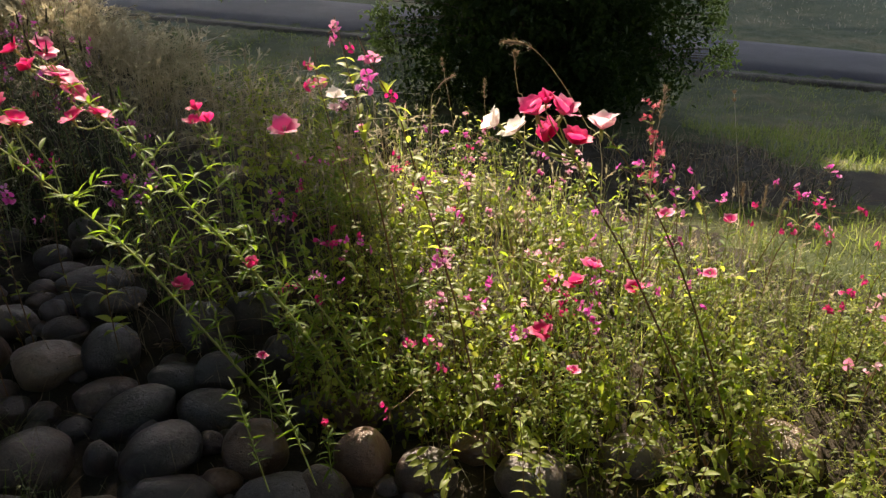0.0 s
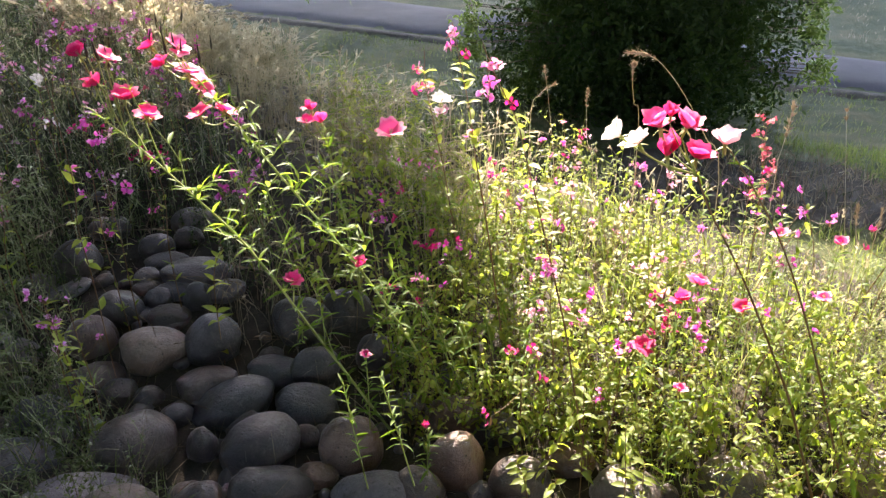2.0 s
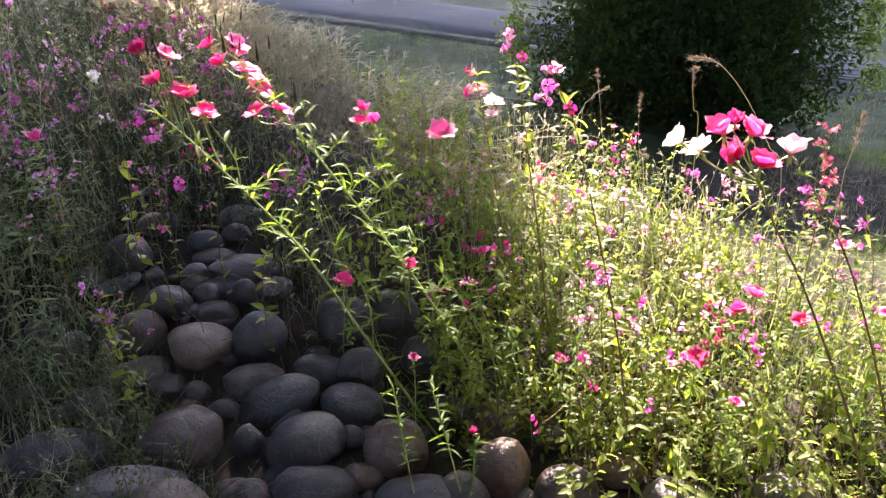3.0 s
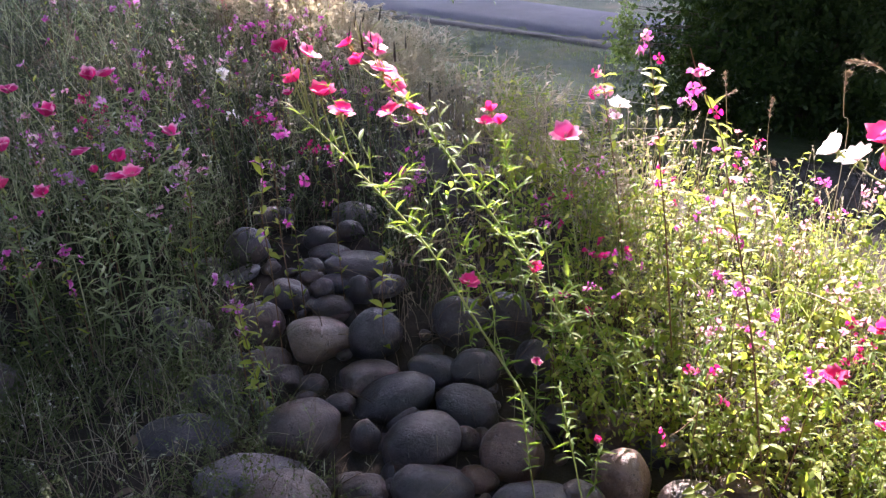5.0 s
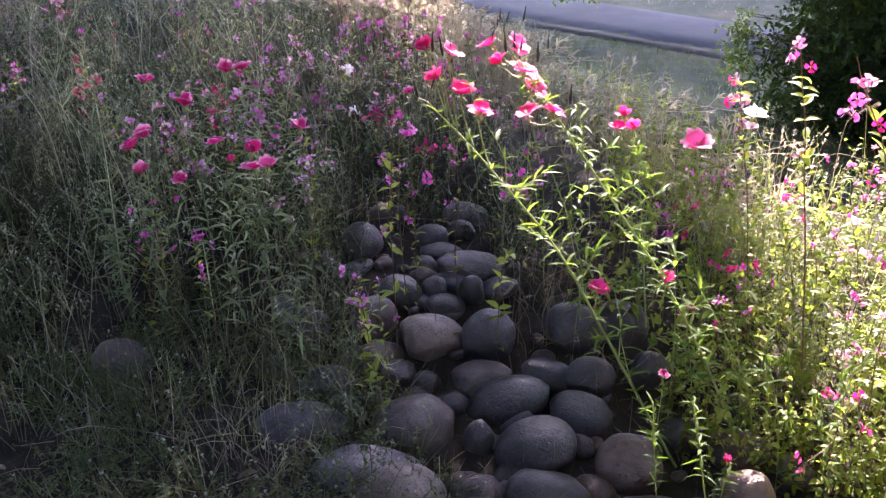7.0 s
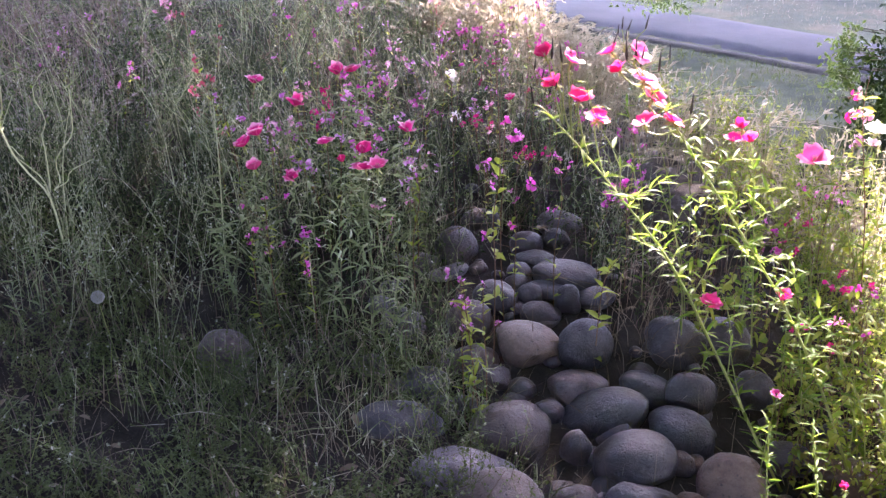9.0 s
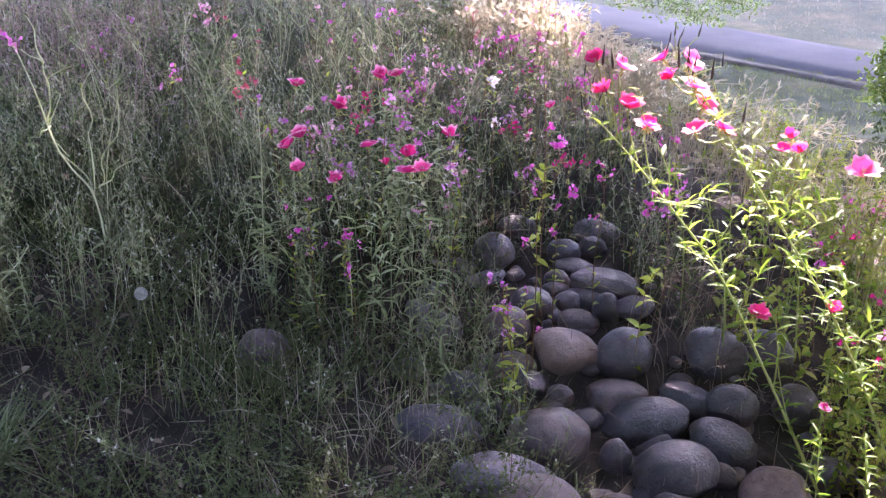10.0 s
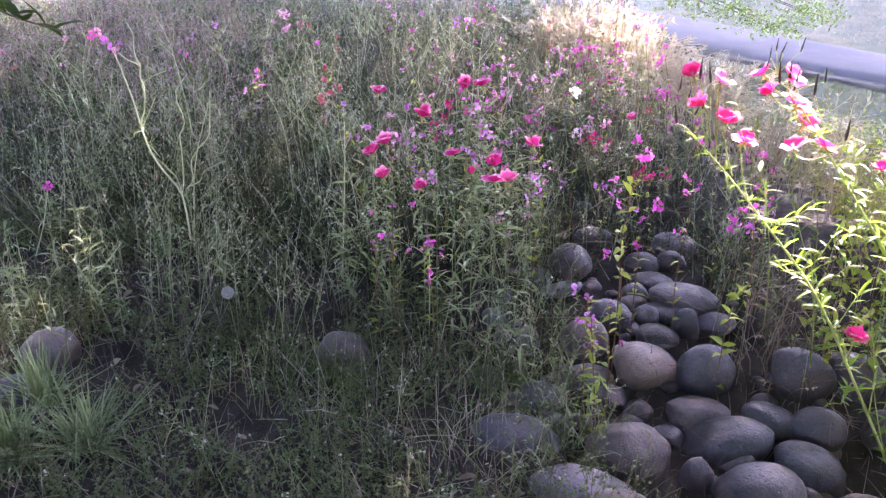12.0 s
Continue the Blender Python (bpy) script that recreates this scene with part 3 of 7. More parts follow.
# ---------------------------------------------------------------- flowers and plants
def petal_mesh(name, mat, radius, spread, half, seed, ruffle=0.12):
    """One broad fan-shaped petal of a cup, round-topped and wavy at the rim; its foot is at the origin."""
    r = np.random.default_rng(seed)
    nu, nv = 9, 7
    u, v = np.meshgrid(np.linspace(-1, 1, nu), np.linspace(0.02, 1, nv), indexing="ij")
    ph, ph2 = r.uniform(0, 6, 2)
    top = 1 - 0.30 * np.abs(u) ** 2.4 + 0.035 * np.sin(7 * u + ph)
    w = v * top
    wide = radius * math.sin(radians(half)) * (0.07 + 0.93 * np.sin(0.5 * np.pi * np.clip(v, 0, 1)) ** 1.2) * (1 - 0.10 * v**6)
    tilt = radians(spread) * (0.80 + 0.45 * w**1.6)
    out, up = radius * w * np.sin(tilt) + 0.0015, radius * w * np.cos(tilt)
    y = wide * u
    hug = 0.22 * radius * v * (1 - 0.45 * v) * u**2
    wave = ruffle * radius * v**3 * np.sin(6.0 * u + ph2)
    bb = Buf()
    ii = np.arange(nu * nv).reshape(nu, nv)
    bb.add(np.stack([out - hug + wave, y, up + 0.4 * wave], -1).reshape(-1, 3),
           np.stack([ii[:-1, :-1], ii[1:, :-1], ii[1:, 1:], ii[:-1, 1:]], -1).reshape(-1, 4))
    return bb.mesh(name, (mat,))


def calyx_mesh():
    bb = Buf()
    tubes(bb, [(0, 0, -0.022), (0, 0, -0.012), (0, 0, -0.004), (0, 0, 0.003)], 0.0016, 0.004, 6, 0)
    az = np.arange(4) * 1.57 + 0.4
    ribbons(bb, np.zeros((4, 3)) + (0, 0, -0.002), np.stack([np.cos(az), np.sin(az), -0.4 + 0 * az], -1), 0.018, 0.005, 0.3, slot=0)
    az = np.linspace(0, 5.5, 8)
    ribbons(bb, np.zeros((8, 3)), np.stack([0.35 * np.cos(az), 0.35 * np.sin(az), 1 + 0 * az], -1), 0.017, 0.0016, 0.0, slot=1)
    return bb.mesh("calyx", (M_STEM, M_BUD))


CALYX = calyx_mesh()
PETALS = {}
for key, mat in (("coral", P_CORAL), ("pink", P_PINK), ("pale", P_PALE), ("white", P_WHITE), ("rose", P_ROSE)):
    for form, (spread, half) in {"cup": (29, 42), "open": (46, 44), "shut": (12, 32)}.items():
        PETALS[key, form] = [petal_mesh("petal", mat, 0.034, spread, half, 5 * i + len(form) + ord(key[0])) for i in range(3)]


def turn_to(way, roll=0.0):
    return Vector(way).to_track_quat("Z", "X").to_matrix().to_4x4() @ Matrix.Rotation(roll, 4, "Z")


def bud_mesh():
    bb = Buf()
    tubes(bb, [(0, 0, -0.004), (0, 0, 0.006), (0, 0, 0.016), (0, 0, 0.028)], 0.0034, 0.0008, 6)
    tubes(bb, [(0, 0, -0.014), (0, 0, -0.003)], 0.0018, 0.0034, 6)
    return bb.mesh("bud", (M_DARK_BUD,))


BUD = bud_mesh()


def buds(plant, path, n, spread=0.03):
    """Upright pointed buds near the end of a stem, each on a short stalk."""
    p = curve_pts(path, 12) - np.array(plant.location)
    for k in range(n):
        a = p[int(rng.integers(7, 12))]
        e = a + (rng.normal(0, spread), rng.normal(0, spread), rng.uniform(0.03, 0.07))
        bb = Buf()
        tubes(bb, curve_pts([a, a * 0.5 + e * 0.5, e + (0, 0, -0.012)], 4), 0.0012, 0.001, 4)
        part("stalk", bb.mesh("stalk", (M_STEM,)), plant)
        part("bud", BUD, plant, Matrix.Translation(e) @ turn_to((rng.normal(0, 0.25), rng.normal(0, 0.2), 1)) @ Matrix.Scale(rng.uniform(0.6, 0.95), 4))


def pointed_bud(plant, foot, tip):
    """One long dark upright bud on a thin stalk."""
    a, e = (np.array(q) - np.array(plant.location) for q in (foot, tip))
    e = e - (0, 0, 0.045)
    bb = Buf()
    tubes(bb, curve_pts([a, a * 0.5 + e * 0.5 + (0.004, 0, -0.004), e - (0, 0, 0.015)], 6), 0.0017, 0.0013, 5)
    part("stalk", bb.mesh("stalk", (M_STEM,)), plant)
    part("bud", BUD, plant, Matrix.Translation(e) @ turn_to((rng.normal(0, 0.1), rng.normal(0, 0.1), 1)) @ Matrix.Scale(1.25, 4), "dark reddish pointed bud")


def flower(plant, place, tone, form="cup", size=1.0, way=(0, 0, 1), foot=None):
    """A four-petalled cup on its plant; foot: where its stalk leaves the stem."""
    base = plant.location
    m = Matrix.Translation(Vector(place) - base) @ turn_to(way, rng.uniform(0, 6)) @ Matrix.Scale(size * 1.10, 4)
    fl = part("flower", CALYX, plant, m)
    for i in range(4):
        me = PETALS[tone, form][rng.integers(3)]
        tip = Matrix.Rotation(math.pi / 2 * i + rng.normal(0, 0.1), 4, "Z") @ Matrix.Rotation(rng.normal(0, 0.30), 4, "Y") @ Matrix.Rotation(rng.normal(0, 0.2), 4, "Z") @ Matrix.Scale(rng.uniform(0.85, 1.15), 4)
        part("petal", me, fl, tip)
    if foot is not None:
        bb = Buf()
        a, c = np.array(Vector(foot) - base), np.array(Vector(place) - base)
        c = c - 0.02 * size * np.array(Vector(way).normalized())
        tubes(bb, curve_pts([a, a * 0.45 + c * 0.55 + (0, 0, -0.012), c], 6), 0.0023, 0.0016, 5)
        part("stalk", bb.mesh("stalk", (M_STEM,)), plant)
    return fl


def leaf_mesh(length, width, droop, fold, mat):
    bb = Buf()
    n = 6
    u = np.linspace(0, 1, n)
    w = width * 0.5 * np.sin(np.pi * np.clip(u, 0.04, 0.985) ** 0.8) ** 0.9
    z = -droop * length * u**2 + 0.06 * length * u
    rows = np.stack([np.stack([length * u, -w, z + fold * w], -1), np.stack([length * u, 0 * u, z], -1), np.stack([length * u, w, z + fold * w], -1)], 1)
    ii = np.arange(n * 3).reshape(n, 3)
    bb.add(rows.reshape(-1, 3), np.stack([ii[:-1, :-1], ii[1:, :-1], ii[1:, 1:], ii[:-1, 1:]], -1).reshape(-1, 4))
    return bb.mesh("leaf", (mat,))


LEAVES_GREY = [leaf_mesh(1.0, w, d, 0.5, M_SAGE) for w, d in ((0.16, 0.2), (0.2, 0.45), (0.14, 0.7))]
LEAVES = [leaf_mesh(1.0, w, d, 0.5, M_LEAF) for w, d in ((0.16, 0.15), (0.19, 0.4), (0.14, 0.65), (0.22, 0.25))]
OVATE = [leaf_mesh(1.0, w, d, 0.4, M_WEED) for w, d in ((0.46, 0.2), (0.52, 0.45), (0.42, 0.6))]


def stem_plant(name, path, label, category, group, r0=0.0035, r1=0.0015, leaves=60, size=(0.03, 0.055), start=0.12, end=1.0, set_=None, whorl=3, stem_mat=None, up=0.5):
    """A plant with one main stem along path; its leaves sit in whorls, each leaf a piece of its own."""
    p = curve_pts(path, 26)
    th = thing(name, tuple(p[0]), label, category, group)
    rel = p - p[0]
    bb = Buf()
    tubes(bb, rel, r0, r1, 6)
    part("stem", bb.mesh("stem", (stem_mat or M_STEM,)), th)
    set_ = set_ or LEAVES
    nodes = max(1, leaves // whorl)
    for k in range(nodes):
        f = start + (end - start) * (k + rng.uniform(0, 0.8)) / nodes
        j = min(len(rel) - 1, int(f * (len(rel) - 1)))
        at = rel[j]
        az0 = rng.uniform(0, 6.28)
        for i in range(whorl):
            az = az0 + i * 6.28 / whorl + rng.normal(0, 0.4)
            ln = rng.uniform(*size) * (0.65 if i == 2 else 1.0)
            elev = rng.normal(up, 0.3)
            m = Matrix.Translation(at) @ Matrix.Rotation(az, 4, "Z") @ Matrix.Rotation(-elev, 4, "Y") @ Matrix.Rotation(rng.normal(0, 0.35), 4, "X") @ Matrix.Scale(ln, 4)
            part("leaf", set_[rng.integers(len(set_))], th, m)
    return th


def side_shoot(plant, foot, tip, leaves=9, size=(0.03, 0.06), r=0.0018, mat=None):
    """A leafy side shoot of a plant, from foot to tip."""
    base = np.array(plant.location)
    a, c = np.array(foot) - base, np.array(tip) - base
    bend = 0.07 * float(np.linalg.norm(c - a))
    p = curve_pts([a, a * 0.7 + c * 0.3 + rng.normal(0, bend, 3), a * 0.35 + c * 0.65 + rng.normal(0, bend, 3), c], 8)
    bb = Buf()
    tubes(bb, p, r, r * 0.5, 5)
    sh = part("shoot", bb.mesh("shoot", (mat or M_STEM,)), plant)
    for k in range(leaves):
        j = min(7, 2 + int(6 * k / leaves))
        m = Matrix.Translation(p[j]) @ Matrix.Rotation(rng.uniform(0, 6.28), 4, "Z") @ Matrix.Rotation(-rng.normal(0.55, 0.3), 4, "Y") @ Matrix.Scale(rng.uniform(*size), 4)
        part("leaf", LEAVES[rng.integers(4)], sh, m)


def small_flower_mesh(mat, seed, size=0.017):
    """Clarkia bloom: four spoon-shaped petals round a short tube."""
    r = np.random.default_rng(seed)
    bb = Buf()
    az = np.arange(4) * 1.571 + r.normal(0, 0.2, 4)
    ribbons(bb, np.zeros((4, 3)), np.stack([np.cos(az), np.sin(az), r.uniform(0.1, 0.7, 4)], -1), size * r.uniform(0.85, 1.15, 4), size * 0.95, r.uniform(-0.1, 0.4, 4),
            ((0, 0.12), (0.35, 0.2), (0.55, 0.85), (0.8, 1.0), (0.95, 0.6)), 0, r.normal(0, 0.5, 4))
    tubes(bb, [(0, 0, -0.012), (0, 0, -0.004), (0, 0, 0.001)], 0.0014, 0.003, 5, 1)
    ribbons(bb, np.zeros((4, 3)), np.stack([r.normal(0, 0.4, 4), r.normal(0, 0.4, 4), np.ones(4)], -1), size * 0.8, 0.0012, 0.0, slot=2)
    return bb.mesh("bloom", (mat, M_STEM_RED, M_BUD))


BLOOMS = {key: [small_flower_mesh(mat, 40 + 3 * i + ord(key[0])) for i in range(4)]
          for key, mat in (("magenta", P_MAGENTA), ("violet", P_VIOLET), ("light", P_LIGHT), ("dusky", P_DUSKY), ("rose", P_ROSE), ("white", P_WHITE))}


def cluster_mesh(mat, seed):
    """Two or three small blooms that open together at a branch end, each with four joined petals."""
    r = np.random.default_rng(seed)
    tris = np.array([(0, 1, 2), (1, 3, 2), (2, 3, 4), (3, 5, 4)])
    faces = np.concatenate([np.where(tris == 0, 0, tris + 5 * k) for k in range(4)])
    bb = Buf()
    for _ in range(3):
        c, size = r.normal(0, 0.008, 3) * (1, 1, 1.3), r.uniform(0.011, 0.015)
        tip = r.normal(0, 0.5, 2)
        pts = [c]
        for k in range(4):
            az = 1.571 * k + r.normal(0, 0.25)
            way = unit(np.array((math.cos(az) + tip[0], math.sin(az) + tip[1], r.uniform(0.2, 0.9))))
            side = unit(np.cross(way, r.normal(0, 0.4, 3) + (0, 0, 1)))
            ln = size * r.uniform(0.8, 1.15)
            dip = np.array((0, 0, -r.uniform(-0.1, 0.35) * ln))
            pts += [c + way * ln * 0.45 - side * size * 0.22, c + way * ln * 0.45 + side * size * 0.22,
                    c + way * ln * 0.85 + dip * 0.6 - side * size * 0.42, c + way * ln * 0.85 + dip * 0.6 + side * size * 0.42, c + way * ln + dip]
        bb.add(np.array(pts), faces)
    return bb.mesh("bloom", (mat,))


CLUSTERS = {key: [cluster_mesh(mat, 70 + 3 * i + ord(key[0])) for i in range(4)]
            for key, mat in (("magenta", P_MAGENTA), ("violet", P_VIOLET), ("light", P_LIGHT), ("dusky", P_DUSKY), ("rose", P_ROSE), ("white", P_WHITE))}


def bloom(plant, place, tone, size=1.0):
    m = Matrix.Translation(Vector(place) - plant.location) @ turn_to((rng.normal(0, 0.7), rng.normal(-0.3, 0.7), rng.uniform(0.1, 1)), rng.uniform(0, 6)) @ Matrix.Scale(size, 4)
    return part("bloom", BLOOMS[tone][rng.integers(4)], plant, m)


CLARKIA_WORDS = {"magenta": "slender clarkia plant with magenta blooms", "violet": "slender clarkia plant with violet blooms",
                 "light": "slender clarkia plant with light pink blooms", "dusky": "clarkia spike with dusky red fading blooms",
                 "rose": "clarkia plant with deep rose blooms", "white": "clarkia plant with small white blooms"}


def clarkia(x, y, height, tone, blooms=5, lean=(0, 0), size=1.0, leafy=22, wide=0.05):
    """A thin clarkia: reddish stem with fine side branches, narrow leaves, and blooms and drooping buds at the branch ends."""
    z = float(lie(x, y)) - 0.01
    th = thing("clarkia", (x, y, z), CLARKIA_WORDS[tone], "wildflower", "clarkia plants in the meadow")
    h = height
    p = curve_pts([(0, 0, 0), (lean[0] * 0.25 * h + rng.normal(0, 0.01), lean[1] * 0.25 * h, 0.45 * h),
                   (lean[0] * 0.6 * h + rng.normal(0, 0.01), lean[1] * 0.6 * h, 0.75 * h), (lean[0] * h, lean[1] * h, h)], 16)
    bb, fb = Buf(), Buf()
    tubes(bb, p, 0.0022, 0.0010, 5)
    ends = [p[15]]
    for k in range(max(0, blooms - 1)):
        a = p[int(rng.integers(8, 15))]
        e = a + (rng.normal(0, wide), rng.normal(0, wide), rng.uniform(0.015, 0.07))
        e[2] = min(e[2], h + 0.01)
        sb = Buf()
        tubes(sb, curve_pts([a, a * 0.5 + e * 0.5 + (0, 0, -0.008), e], 5), 0.0010, 0.0007, 4)
        part("branch", sb.mesh("branch", (M_STEM_RED,)), th)
        ends.append(e)
    part("stem", bb.mesh("stem", (M_STEM_RED,)), th)
    f = rng.uniform(0.12, 0.98, leafy)
    at = p[(f * 15).astype(int)]
    az = rng.uniform(0, 6.28, leafy)
    ribbons(fb, at, np.stack([np.cos(az), np.sin(az), rng.uniform(0.2, 1.0, leafy)], -1), rng.uniform(0.022, 0.05, leafy), rng.uniform(0.006, 0.014, leafy), rng.uniform(0, 0.5, leafy), fold=0.2)
    nb = 6
    az = rng.uniform(0, 6.28, nb)
    at = np.array([ends[k % len(ends)] for k in range(nb)])
    ribbons(fb, at, np.stack([np.cos(az), np.sin(az), rng.uniform(-0.9, 0.6, nb)], -1), 0.02, 0.005, 0.5, ((0, 0.3), (0.4, 1), (0.75, 0.8)), 1)
    part("foliage", fb.mesh("foliage", (M_WEED, M_STEM_RED)), th)
    for e in ends:
        m = Matrix.Translation(e) @ turn_to((rng.normal(0, 0.7), rng.normal(-0.2, 0.7), rng.uniform(0.1, 1)), rng.uniform(0, 6)) @ Matrix.Scale(size * rng.uniform(0.8, 1.2), 4)
        if rng.uniform() < 0.65:
            tagged(part("bloom", CLUSTERS[tone][rng.integers(4)], th, m), "loose head of small flowers", kind="stuff")
        else:
            part("bloom", BLOOMS[tone][rng.integers(4)], th, m)
    return th


def oat(points, head=0.09, label="dry wild oat stalk with a drooping seed head"):
    """A dry grass stalk with a nodding head of spikelets."""
    p = curve_pts(points, 20)
    th = thing("oat_stalk", tuple(p[0]), label, "grass stalk", "dry grass stalks")
    rel = p - p[0]
    bb = Buf()
    tubes(bb, rel, 0.0011, 0.0006, 4)
    part("stalk", bb.mesh("stalk", (M_DRY,)), th)
    hb = Buf()
    n = 64
    back = np.cumsum(np.linalg.norm(np.diff(rel[::-1], axis=0), axis=1))
    last = max(2, int((back < head).sum()))
    f = rng.uniform(0, last, n)
    j = 19 - f.astype(int)
    way = unit(rel[19] - rel[19 - last]) + rng.normal(0, 0.22, (n, 3))
    ribbons(hb, rel[j], way, rng.uniform(0.014, 0.026, n), rng.uniform(0.002, 0.0036, n), 0.2, ((0, 0.3), (0.3, 1), (0.65, 0.8)), 0, rng.uniform(0, 3, n), 0.3)
    ribbons(hb, rel[j], way + rng.normal(0, 0.3, (n, 3)), rng.uniform(0.02, 0.032, n), 0.0008, 0.1, ((0, 1.0), (0.5, 0.7)), 0)
    tagged(part("seed_head", hb.mesh("seed_head", (M_STRAW,)), th), "bristly straw-coloured seed head", kind="stuff")
    return th


def herb(buf, x, y, h, leaves, length, width, up=0.5, droop=0.35, lean=0.15, start=0.08, shape=((0, 0.35), (0.35, 1.0), (0.7, 0.75)), stem_slot=1, leaf_slot=0, r=0.0016, fold=0.25):
    """Many small leafy plants at once, added to one mesh. Returns their tips."""
    n = len(x)
    if n == 0:
        return np.zeros((0, 3))
    z = lie(x, y)
    az = rng.uniform(0, 6.28, n)
    d = np.stack([np.cos(az), np.sin(az)], -1) * (lean * np.abs(rng.normal(0.6, 0.6, n)))[:, None] * h[:, None]
    u = np.linspace(0, 1, 6)
    kink = rng.normal(0, 0.024, (n, 6, 2)) * u[None, :, None]
    pts = np.zeros((n, 6, 3))
    pts[..., 0] = x[:, None] + d[:, :1] * u**1.6 + kink[..., 0]
    pts[..., 1] = y[:, None] + d[:, 1:] * u**1.6 + kink[..., 1]
    pts[..., 2] = z[:, None] + h[:, None] * u[None] - 0.01
    tubes(buf, pts, r, r * 0.5, 3, stem_slot)
    f = start + (1 - start) * rng.uniform(0, 1, (n, leaves)) ** 0.85
    k = np.minimum((f * 5).astype(int), 4)
    w = (f * 5 - k)[..., None]
    rows = np.arange(n)[:, None]
    at = (pts[rows, k] * (1 - w) + pts[rows, k + 1] * w).reshape(-1, 3)
    az = rng.uniform(0, 6.28, n * leaves)
    el = rng.normal(up, 0.35, n * leaves)
    way = np.stack([np.cos(az) * np.cos(el), np.sin(az) * np.cos(el), np.sin(el)], -1)
    grow = np.repeat(np.clip(h / 0.5, 0.6, 1.3), leaves) * (1.15 - 0.5 * f.ravel())
    ribbons(buf, at, way, rng.uniform(*length, n * leaves) * grow, rng.uniform(*width, n * leaves) * grow, rng.uniform(0, 2 * droop, n * leaves), shape, leaf_slot, rng.normal(0, 0.5, n * leaves), fold)
    return pts[:, -1]


def blades(buf, x, y, h, width=(0.002, 0.004), lean=0.5, slot=0, shape=((0, 1.0), (0.4, 0.85), (0.75, 0.5))):
    n = len(x)
    az = rng.uniform(0, 6.28, n)
    t = np.abs(rng.normal(0, lean, n))
    way = np.stack([np.cos(az) * np.sin(t), np.sin(az) * np.sin(t), np.cos(t)], -1)
    base = np.column_stack([x, y, lie(x, y) - 0.005])
    ribbons(buf, base, way, h, rng.uniform(*width, n), np.abs(rng.normal(0, 0.25, n)), shape, slot, rng.uniform(0, 3.1, n))


def seed_stalks(buf, x, y, h, head=(0.04, 0.08), slot=0, lean=0.25, fuzz=10, grain=1.0):
    """Dry grass stalks with thin seed heads, added to one mesh."""
    n = len(x)
    z = lie(x, y)
    az = rng.uniform(0, 6.28, n)
    u = np.linspace(0, 1, 6)
    bend = (np.abs(rng.normal(0, lean, n)) * h)[:, None] * u**2.2
    pts = np.stack([x[:, None] + np.cos(az)[:, None] * bend, y[:, None] + np.sin(az)[:, None] * bend, z[:, None] + h[:, None] * u[None] - 0.35 * bend], -1)
    tubes(buf, pts, 0.0010 * grain, 0.0006 * grain, 3, slot)
    tip, way = pts[:, -1], unit(pts[:, -1] - pts[:, -2])
    hl = rng.uniform(*head, n)
    f = rng.uniform(-0.8, 0.4, (n, fuzz))
    at = (tip[:, None] + way[:, None] * (f * hl[:, None])[..., None]).reshape(-1, 3)
    w2 = np.repeat(way, fuzz, 0) + rng.normal(0, 0.35, (n * fuzz, 3))
    ribbons(buf, at, w2, grain * rng.uniform(0.010, 0.020, n * fuzz), grain * rng.uniform(0.002, 0.004, n * fuzz), 0.2, ((0, 0.5), (0.4, 1.0)), slot, rng.uniform(0, 3, n * fuzz))


def sprigs(buf, x, y, h, slot=1, tip_slot=2, branches=5):
    """Wiry branching weeds with a tiny pale head at each end, added to one mesh."""
    n = len(x)
    az = rng.uniform(0, 6.28, n)
    lean = np.abs(rng.normal(0, 0.38, n)) * h
    base = np.column_stack([x, y, lie(x, y) - 0.01])
    top = base + np.stack([np.cos(az) * lean, np.sin(az) * lean, h], -1)
    u = np.linspace(0, 1, 4)[None, :, None]
    tubes(buf, base[:, None] * (1 - u) + top[:, None] * u + rng.normal(0, 0.006, (n, 4, 3)) * u, 0.0015, 0.0008, 3, slot)
    f = rng.uniform(0.35, 0.92, (n, branches))
    a = (base[:, None] * (1 - f[..., None]) + top[:, None] * f[..., None]).reshape(-1, 3)
    az = rng.uniform(0, 6.28, n * branches)
    ln = np.repeat(h, branches) * rng.uniform(0.12, 0.3, n * branches)
    e = a + np.stack([np.cos(az) * ln * 0.7, np.sin(az) * ln * 0.7, ln * rng.uniform(0.4, 1.0, n * branches)], -1)
    tubes(buf, np.stack([a, a * 0.45 + e * 0.55 - (0, 0, 0.006), e], 1), 0.0009, 0.0006, 3, slot)
    heads = np.concatenate([top, e])
    for _ in range(2):
        ribbons(buf, heads + rng.normal(0, 0.003, heads.shape), rng.normal(0, 1, heads.shape) + (0, 0, 0.5), 0.011, 0.006, 0.1, ((0, 0.35), (0.45, 1.0)), tip_slot)
    k = len(e)
    ribbons(buf, a, rng.normal(0, 1, (k, 3)) + (0, 0, 0.3), rng.uniform(0.015, 0.035, k), rng.uniform(0.004, 0.008, k), 0.3, ((0, 0.35), (0.45, 1.0)), 0, rng.normal(0, 0.5, k))


